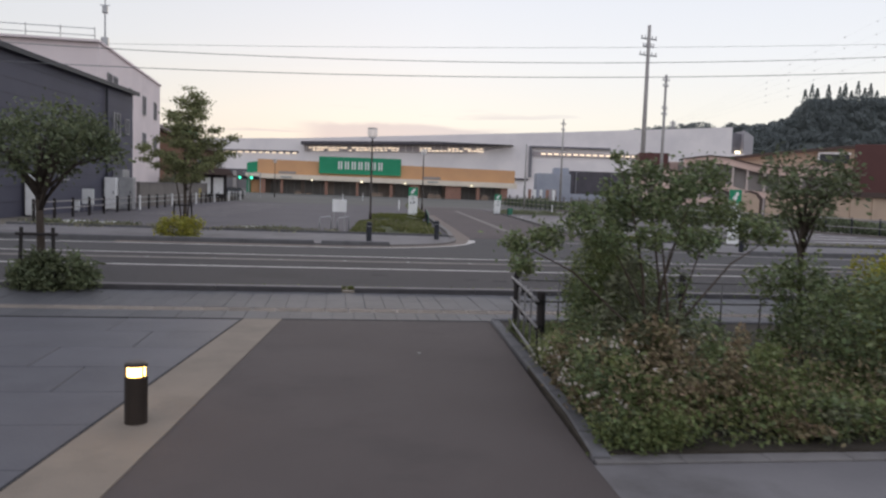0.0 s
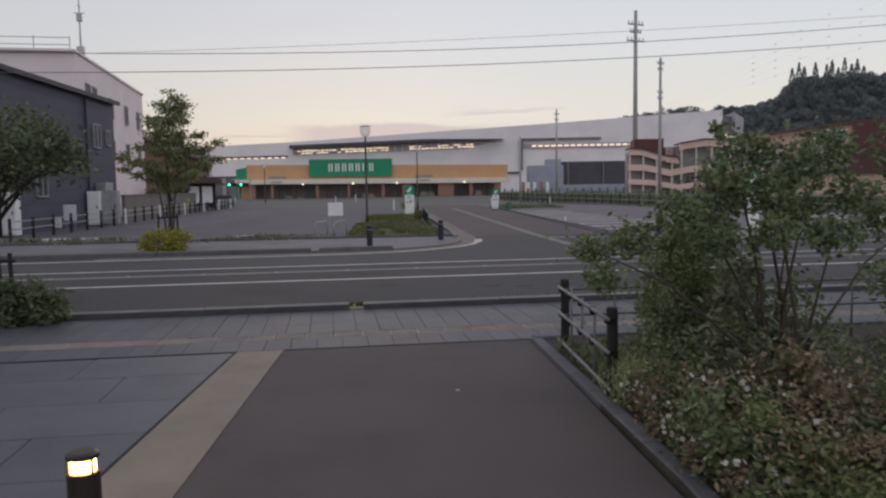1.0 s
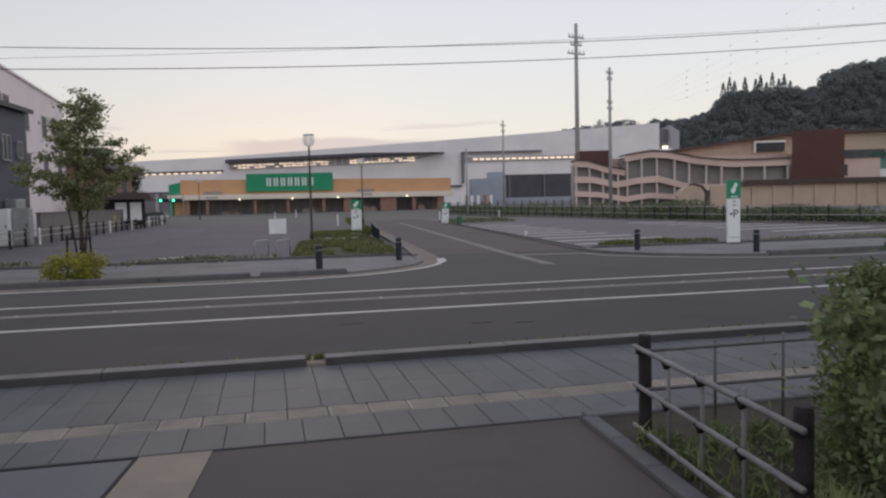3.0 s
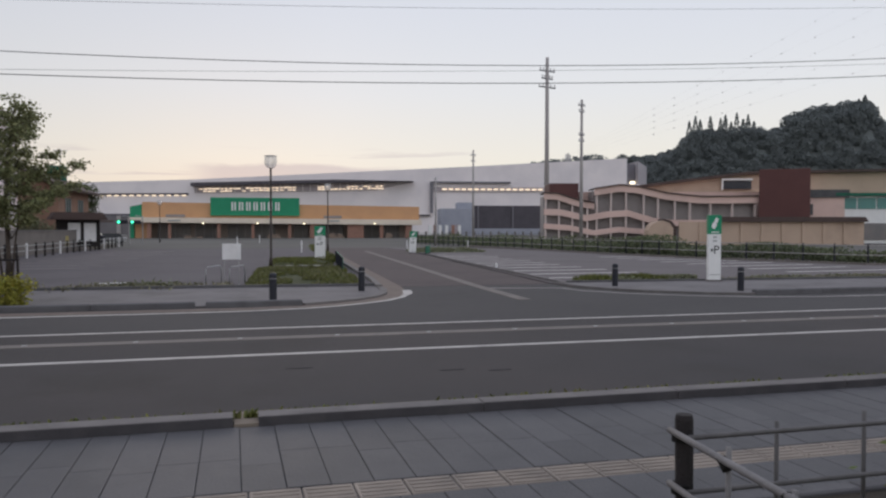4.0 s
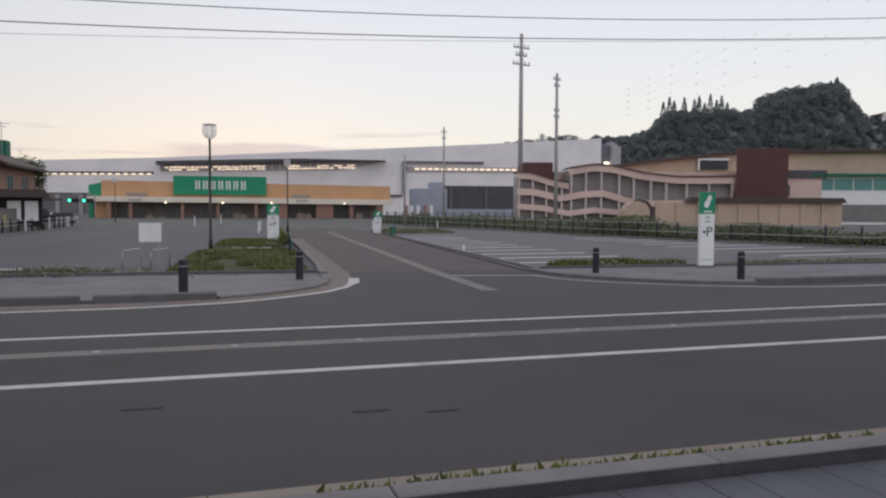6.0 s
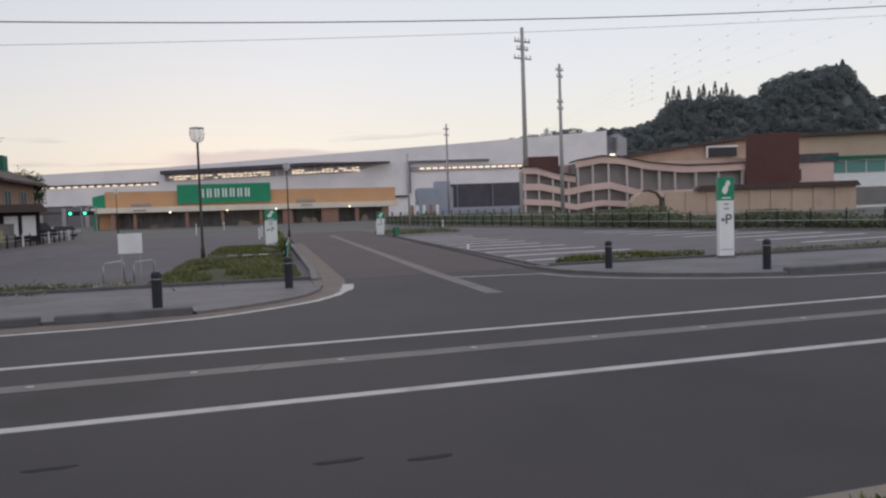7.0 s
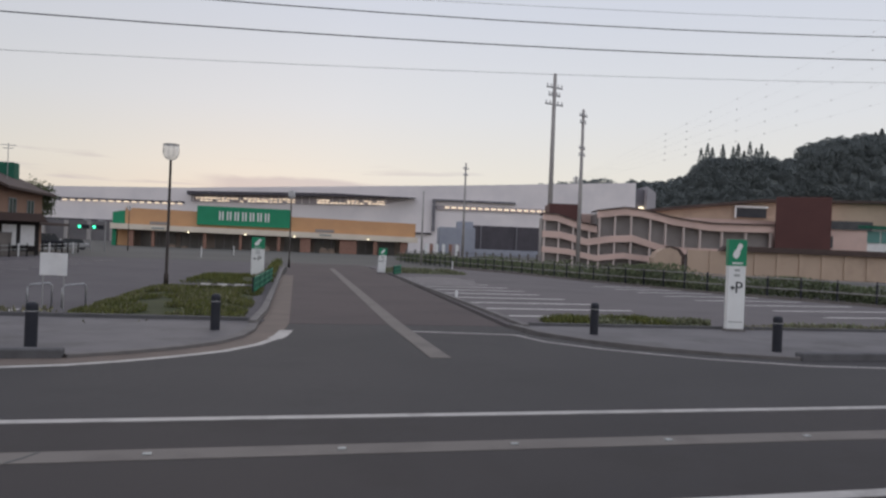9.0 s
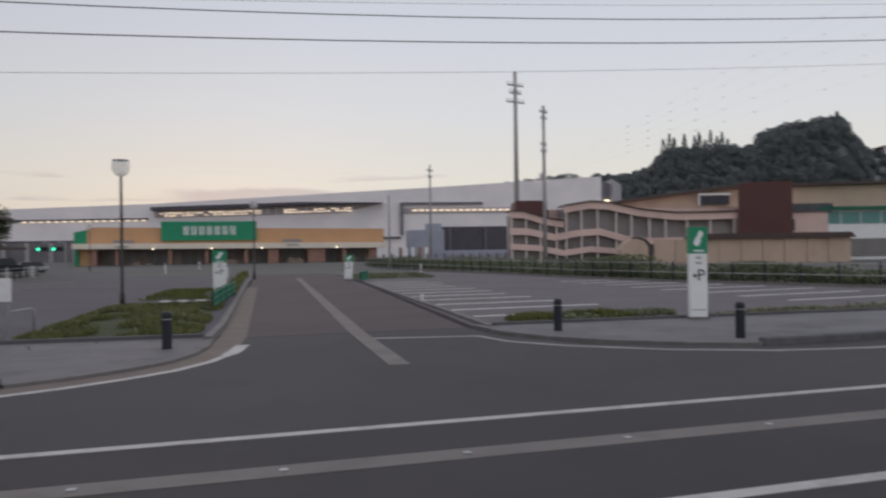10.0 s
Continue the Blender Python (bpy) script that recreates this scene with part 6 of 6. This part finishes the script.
# ---- grass island ----
def mound(x0, x1, y0, y1, high, name, label, shear=0.07, n=26):
    bm = B()
    grid = []
    for i in range(n + 1):
        row = []
        for j in range(n + 1):
            a, b = i / n, j / n
            edge = min(1.0, 5.0 * min(a, 1 - a, b, 1 - b))
            x, y = x0 + (x1 - x0) * a + shear * (b * (y1 - y0)), y0 + (y1 - y0) * b
            row.append(bm.verts.new((x, y, -0.04 + edge * (high + 0.05 * noise.noise((x * 0.9, y * 0.9, 1))))))
        grid.append(row)
    for i in range(n):
        for j in range(n):
            bm.faces.new((grid[i][j], grid[i + 1][j], grid[i + 1][j + 1], grid[i][j + 1]))
    return solid(name, bm, mat("turf_soil", (0.075, 0.08, 0.035), 0.95, (0.05, 0.055, 0.028), 2, 30, 0.5) if "turf_soil" not in bpy.data.materials else bpy.data.materials["turf_soil"], label, "grass bank", "structure")


mound(0.35, 3.95, 28.3, 38.5, 0.13, "grass_island", "low grassed island at the car park entrance")
mound(1.6, 4.6, 41.5, 48.0, 0.1, "grass_island", "low grassed island further down the drive")
mound(12.2, 17.5, 57.5, 62.5, 0.16, "grass_island", "low planted island beside the drive", 0.05)
mound(10.6, 13.7, 27.9, 29.0, 0.1, "grass_island", "narrow grassed strip behind the pavement", 0.0)


def blades(x0, x1, y0, y1, n, size, material, name, label, shear=0.07, z=0.12):
    a, b = rng.uniform(0.02, 0.98, n), rng.uniform(0.02, 0.98, n)
    y = y0 + (y1 - y0) * b
    x = x0 + (x1 - x0) * a + shear * (y - y0)
    lift = np.minimum(1, 5 * np.minimum(np.minimum(a, 1 - a), np.minimum(b, 1 - b))) * z
    pts = np.stack([x, y, lift + rng.uniform(-0.02, 0.06, n)], 1)
    keep = np.array([noise.noise((p[0] * 0.8, p[1] * 0.8, 5)) > -0.12 for p in pts])
    scatter(name, label, "grass", pts[keep], rng, size, material, 1.4, 0.6, wide=0.22)


blades(0.35, 3.95, 28.3, 38.5, 30000, 0.046, LEAF_GRASS, "grass", "rough dull green grass on the island")
blades(0.35, 3.95, 28.3, 38.5, 7000, 0.045, LEAF_WEED, "grass", "dry straw-coloured grass among the green", z=0.14)
blades(1.6, 4.6, 41.0, 48.5, 8000, 0.055, LEAF_GRASS, "grass", "rough dull green grass on the island", z=0.09)
blades(12.2, 17.5, 57.5, 62.5, 3000, 0.10, LEAF_HEDGE, "grass", "dark rough grass on the island", 0.05, 0.15)
blades(10.6, 13.7, 27.9, 29.0, 2600, 0.07, LEAF_GRASS, "grass", "rough grass in a narrow strip", 0.0, 0.1)
blades(15.0, 24, 27.2, 27.9, 2600, 0.045, LEAF_WEED, "weeds", "dry weeds along the car park edge", 0.0, 0.06)
blades(-11.0, 0.3, 28.2, 29.2, 1500, 0.075, LEAF_WEED, "weeds", "dry weeds along the car park edge", 0.0, 0.05)
for cx, cy in ((-10.5, 30.2), (-7.7, 29.6), (-6.0, 29.5), (-2.6, 29.0), (-1.9, 29.2), (-9.0, 29.8)):
    p = np.stack([cx + rng.normal(0, 0.3, 260), cy + rng.normal(0, 0.14, 260), np.abs(rng.normal(0, 0.07, 260))], 1)
    scatter("weed_clump", "dark clump of dry weeds at the car park edge", "weeds", p, rng, 0.06, LEAF_HEDGE, 1.2, 0.4)

srng = random.Random(19)
for x, y in ((-3.45, 29.6), (-3.2, 29.75), (-4.6, 28.9), (-0.95, 29.5), (-1.3, 29.7), (-3.8, 29.4), (-2.9, 29.3), (-5.6, 29.4), (-1.9, 29.4), (-8.1, 29.8), (-6.9, 29.3)):
    bm = B()
    bmesh.ops.create_icosphere(bm, subdivisions=2, radius=1.0)
    size = srng.uniform(0.07, 0.16)
    for v in bm.verts:
        v.co *= 1 + 0.35 * noise.noise(v.co * 1.7 + Vector((x, y, 0)))
        v.co = Vector((v.co.x * size * 1.5, v.co.y * size, v.co.z * size * 0.6))
    solid("rubble_stone", bm, KERB, "pale lump of broken concrete at the car park edge", "stone", "", "rubble at the car park edge", pose(x, y, size * 0.3, 0, 0, srng.uniform(0, 180)))
kerb_run([(41, 28.6), (28.35, 35.2), (25.1, 44.2), (23.8, 52.0), (21.5, 76.0)], "kerb", "low pale kerb at the foot of the fence", 0.1, 0.16, CONC_BAND)
# hedge behind the east fence
n = 40000
f = rng.uniform(0, 1, n)
hx = np.interp(f, [0, 0.3, 0.45, 0.6, 1], [44, 29.2, 26.0, 24.7, 21.4]) + np.where(f > 0.42, rng.uniform(-0.75, 2.0, n), rng.uniform(0.2, 2.2, n))
hy = np.interp(f, [0, 0.3, 0.45, 0.6, 1], [29.3, 36.2, 44.8, 52.0, 98]) + rng.uniform(0, 1.0, n)
top = np.array([0.86 + 0.75 * noise.noise((x * 0.25, y * 0.25, 2)) for x, y in zip(hx, hy)]) * np.where(f < 0.33, 0.62, 1.0)
scatter("hedge", "uneven dark green hedge behind the fence", "hedge", np.stack([hx, hy, rng.uniform(0.05, 1, n) * top], 1), rng, 0.09, LEAF_ROW, 0.9, 0.2)

# ---- wooded hill ----
def hill_z(u):
    return float(np.interp(u, [-40, 20, 40, 70, 87, 93, 98, 128, 137, 141, 150, 162, 172, 176, 184, 190, 202, 206, 260], [14, 23, 25.5, 28, 31, 34, 39, 40, 41.5, 47.5, 50.5, 52.5, 54, 46.5, 41, 41, 42, 46, 52]))


def hill_k(d):
    return float(np.interp(d, [318, 328, 338, 346], [0, 0.5, 0.9, 1.0]))


a_h = radians(16.8)
NH, UH = Vector((math.sin(a_h), math.cos(a_h))), Vector((math.cos(a_h), -math.sin(a_h)))
bm = B()
rows = []
for i in range(51):
    u = -40 + i * 6.0
    row = []
    for d, k in ((318, 0.0), (328, 0.5), (338, 0.9), (346, 1.0), (400, 1.02), (540, 0.4)):
        p = NH * d + UH * u
        row.append(bm.verts.new((p.x, p.y, -0.2 + hill_z(u) * k)))
    rows.append(row)
for r0, r1 in zip(rows, rows[1:]):
    for j in range(5):
        bm.faces.new((r0[j], r1[j], r1[j + 1], r0[j + 1]))
# the hill's ground colour is lifted for haze, like its leaves
solid("hill", bm, mat("hazy_hill_ground", (0.20, 0.22, 0.215), 0.95, (0.135, 0.15, 0.148), 0.1, 2, 0.3), "dark wooded hillside", "hill", "structure")
# the pointed conifers on the crest: place along the ridge and height of the tip
SPIRES = [(96.4, 48.5), (99.2, 50.8), (101.4, 49.3), (105.2, 50.3), (109.8, 49.5), (112.0, 51.2), (114.6, 48.2), (117.2, 52.2), (119.2, 49.2), (121.6, 51.2), (124.3, 48.4), (172.0, 59.5), (169.6, 58.0)]
spots = []
for k in range(1900):
    u = rng.uniform(72, 240) if k > 60 else rng.uniform(24, 74)
    d = rng.uniform(319, 350)
    base = hill_z(u) * hill_k(d)
    conifer = False
    h = rng.uniform(1.8, 5.0)
    if 182 < u < 203:
        h = rng.uniform(0.8, 1.8)
    if k <= 60:
        d, base, h = 347.0, hill_z(u), rng.uniform(4.0, 7.5)
    if k > 1820:
        u, d = rng.uniform(95, 128), rng.uniform(341, 347)
        base, h = hill_z(u) - 1.0, rng.uniform(4.0, 7.0)
    if k >= 1900 - len(SPIRES):
        u, top = SPIRES[k - 1900]
        d, base, conifer = 344.0 + 0.5 * (k % 5), hill_z(u) - 1.0, True
        h = top - base
    m = 420 if conifer else 280
    tt = rng.uniform(0, 1, m)
    if conifer:
        rad = 2.8 * (1 - tt) ** 0.9 + 0.1
    else:
        rad = np.sqrt(np.maximum(0.05, 1 - (2 * tt - 0.9) ** 2)) * h * 0.65
    ang = rng.uniform(0, 2 * math.pi, m)
    rr = rad * np.sqrt(rng.uniform(0.2, 1, m))
    p = NH * d + UH * u
    spots.append(np.stack([p.x + rr * np.cos(ang), p.y + rr * np.sin(ang), base + tt * h], 1))
p = NH * 343 + UH * 196
hill_house = thing("hill_house", "grey-white house high on the wooded hill", "house", pose(p.x, p.y, 38.5, 0, 0, -16.8))
bm = B()
box(bm, -5, 6, 0, 9, -1, 5.2)
part("wall", bm, PALE_WALL, hill_house)
bm = B()
slab_front(bm, [(-6.2, 4.9), (7.2, 7.9), (7.2, 8.4), (-6.2, 5.4)], -0.8, 10)
part("roof", bm, ROOF, hill_house, "brown sloping roof")
for u in (-3.4, 0.4, 3.6):
    bm = B()
    box(bm, u, u + 1.6, -0.1, -0.01, 2.2, 3.8)
    part("window", bm, WINDOW, hill_house)
scatter("forest", "dark conifers and leafy trees on the hillside", "forest", np.concatenate(spots), rng, 0.5, LEAF_FOREST_HAZY, 0.9, 0.1)

# ---- paving pieces ----
def piece_mesh(name, sx, sy, h, material, chamfer=0.006):
    bm = B()
    vs = []
    for z, c in ((-0.03, 0), (h - chamfer, 0), (h, chamfer)):
        vs.append([bm.verts.new((x, y, z)) for x, y in ((c, c), (sx - c, c), (sx - c, sy - c), (c, sy - c))])
    for a, b in zip(vs, vs[1:]):
        for k in range(4):
            bm.faces.new((a[k], a[(k + 1) % 4], b[(k + 1) % 4], b[k]))
    bm.faces.new(vs[-1])
    return mesh_of(name, bm, material)


def paint_side_shade(me, material):
    """Shade put into colour: the road kerb's upright pavement side takes a darker, mottled material."""
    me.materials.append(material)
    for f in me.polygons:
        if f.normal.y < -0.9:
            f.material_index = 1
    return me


def lay(name, me, parent, x, y, z, turn=0.0):
    ob = new(name, me)
    ob.parent = parent
    ob.matrix_basis = pose(x, y, z, 0, 0, turn)
    return ob


rng = np.random.default_rng(8)
pave = bpy.data.objects["pavement"]
SLAB_W = 0.283
mids = [0.55, 0.70, 0.85]
near_me = piece_mesh("slab", SLAB_W - 0.005, 0.588, 0.0, SLATE, 0.003)
low_me = [piece_mesh("slab", SLAB_W - 0.005, m - 0.002, 0.0, SLATE, 0.003) for m in mids]
top_me = [piece_mesh("slab", SLAB_W - 0.005, 1.62 - m, 0.0, SLATE, 0.003) for m in mids]
for k in range(81):
    x = -8 + k * SLAB_W
    lay("slab", near_me, pave, x + 0.1, 10.205, rng.uniform(-0.002, 0.003))
    q = int(rng.integers(0, 3))
    z = rng.uniform(-0.002, 0.003)
    lay("slab", low_me[q], pave, x, 11.115, z)
    lay("slab", top_me[q], pave, x, 11.115 + mids[q], z + rng.uniform(-0.001, 0.001))
for x0, x1 in ((-160, -8.0), (14.9, 160)):
    bm = B()
    box(bm, x0, x1, 10.205, 12.75, -0.02, -0.001)
    part("slab_field", bm, SLATE, pave)
bm = B()
for k in range(68):
    x = -8 + k * 0.33
    for j in range(4):
        box(bm, x + 0.022, x + 0.305, 10.83 + j * 0.068, 10.864 + j * 0.068, 0.0, 0.006)
ribs = part("tactile_ribs", bm, TACTILE, pave, "raised guide ribs")
tagged(ribs, kind="stuff")
me = piece_mesh("tactile_tile", 0.32, 0.298, 0.0, TACTILE)
for k in range(68):
    lay("tactile_tile", me, pave, -8 + k * 0.33, 10.806, 0.0)
bm = B()
box(bm, -30, 2.1, 10.164, 10.198, -0.02, 0.004)
part("joint", bm, JOINT, pave, "dark open joint")


def strip_edge(y):
    return -1.095 - 0.1125 * (10.16 - y) if y > 4.4 else -1.743 - 0.027 * (4.4 - y)


for i in range(24):
    y = 9.28 - 0.87 * i
    wide = 1.75
    me = piece_mesh("plaza_slab", wide - 0.008, 0.862, 0.0, PLAZA)
    left = strip_edge(y) - (0.7 if i % 2 else 1.3)
    bm = B()
    lo = [(left, y), (strip_edge(y) - 0.004, y), (strip_edge(y + 0.862) - 0.004, y + 0.862), (left, y + 0.862)]
    prism(bm, lo, -0.02, 0.0)
    part("plaza_slab", bm, PLAZA, plaza)
    for k in range(7):
        lay("plaza_slab", me, plaza, left - 0.008 - wide * (k + 1), y, rng.uniform(-0.001, 0.002))

bm = B()
band(bm, [(strip_edge(y) - 0.017, y) for y in (-8.0, 4.4, 10.15)], 0.012, -0.02, 0.005)
part("joint", bm, JOINT, plaza, "dark open joint")

kerb = thing("road_kerb", "raised grey concrete kerb along the near pavement", "kerb", kind="structure")
me = paint_side_shade(piece_mesh("kerb_stone", 1.992, 0.195, 0.082, KERB, 0.008), KERB_SIDE_SHADE)
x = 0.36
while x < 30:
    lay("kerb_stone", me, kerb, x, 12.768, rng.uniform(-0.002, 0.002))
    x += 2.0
x = 0.16 - 2.0
while x > -40:
    lay("kerb_stone", me, kerb, x, 12.768, rng.uniform(-0.002, 0.002))
    x -= 2.0
bm = B()
box(bm, 0.16, 0.36, 12.77, 12.96, -0.05, 0.02)
part("drain_block", bm, BEIGE, kerb, "low drain gap block")

kerb2 = thing("far_road_kerb", "raised dark kerb along the far pavement", "kerb", kind="structure")
me = piece_mesh("kerb_stone", 1.985, 0.2, 0.13, KERB_DARK, 0.02)
for k in range(30):
    lay("kerb_stone", me, kerb2, -0.4 - 2.0 * k - (0.2 if k else 0.0), 22.8, 0)
bm = B()
band(bm, [(1.6, 22.92), (2.3, 23.3), (2.95, 23.8), (3.45, 24.4), (3.8, 25.2), (4.0, 26.2), (4.1, 27.6)], 0.09, -0.1, 0.05)
part("drop_kerb", bm, KERB, kerb2, "low curved kerb")
kerb3 = thing("far_road_kerb", "raised dark kerb along the far pavement", "kerb", kind="structure")
for k in range(24):
    lay("kerb_stone", me, kerb3, 12.9 + 2.0 * k, 22.75, 0)
bm = B()
band(bm, [(12.9, 22.85), (11.9, 23.3), (10.9, 24.1), (10.1, 25.1), (9.65, 26.2), (9.55, 27.6)], 0.09, -0.1, 0.05)
part("drop_kerb", bm, KERB, kerb3, "low curved kerb")
# gutter band at the corner
bm = B()
band(bm, [(-6.0, 22.35), (0.4, 22.4), (1.55, 22.62), (2.3, 22.95), (2.95, 23.42), (3.5, 23.98), (3.95, 24.78), (4.23, 25.7), (4.36, 26.6), (4.5, 27.6), (5.2, 38.0), (6.0, 50.0)], 0.27, -0.01, 0.0055)
solid("gutter", bm, APRON, "pale brownish concrete gutter round the corner", "gutter", "structure")

bed_kerb = thing("bed_kerb", "low grey concrete kerb round the planting bed", "kerb", kind="structure")
line = [Vector(p) for p in ((1.75, 4.93), (1.86, 5.9), (1.965, 7.8), (2.085, 10.06))]
for p, q, stones in zip(line, line[1:], (2, 3, 4)):
    turn = math.degrees(math.atan2(q.y - p.y, q.x - p.x))
    me = piece_mesh("kerb_stone", (q - p).length / stones - 0.005, 0.12, 0.045, KERB_DARK, 0.012)
    for k in range(stones):
        c = p + (q - p) * (k / stones)
        lay("kerb_stone", me, bed_kerb, c.x + 0.12, c.y, rng.uniform(-0.002, 0.002), turn)
me = piece_mesh("kerb_stone", 0.594, 0.13, 0.06, KERB_DARK, 0.012)
flat_me = piece_mesh("kerb_stone", 0.596, 0.14, 0.016, KERB, 0.006)
for k in range(24):
    lay("kerb_stone", me, bed_kerb, 2.12 + 0.6 * k, 10.02, rng.uniform(-0.002, 0.002))
    lay("kerb_stone", flat_me, bed_kerb, 1.76 + 0.6 * k, 4.875, rng.uniform(-0.002, 0.002))
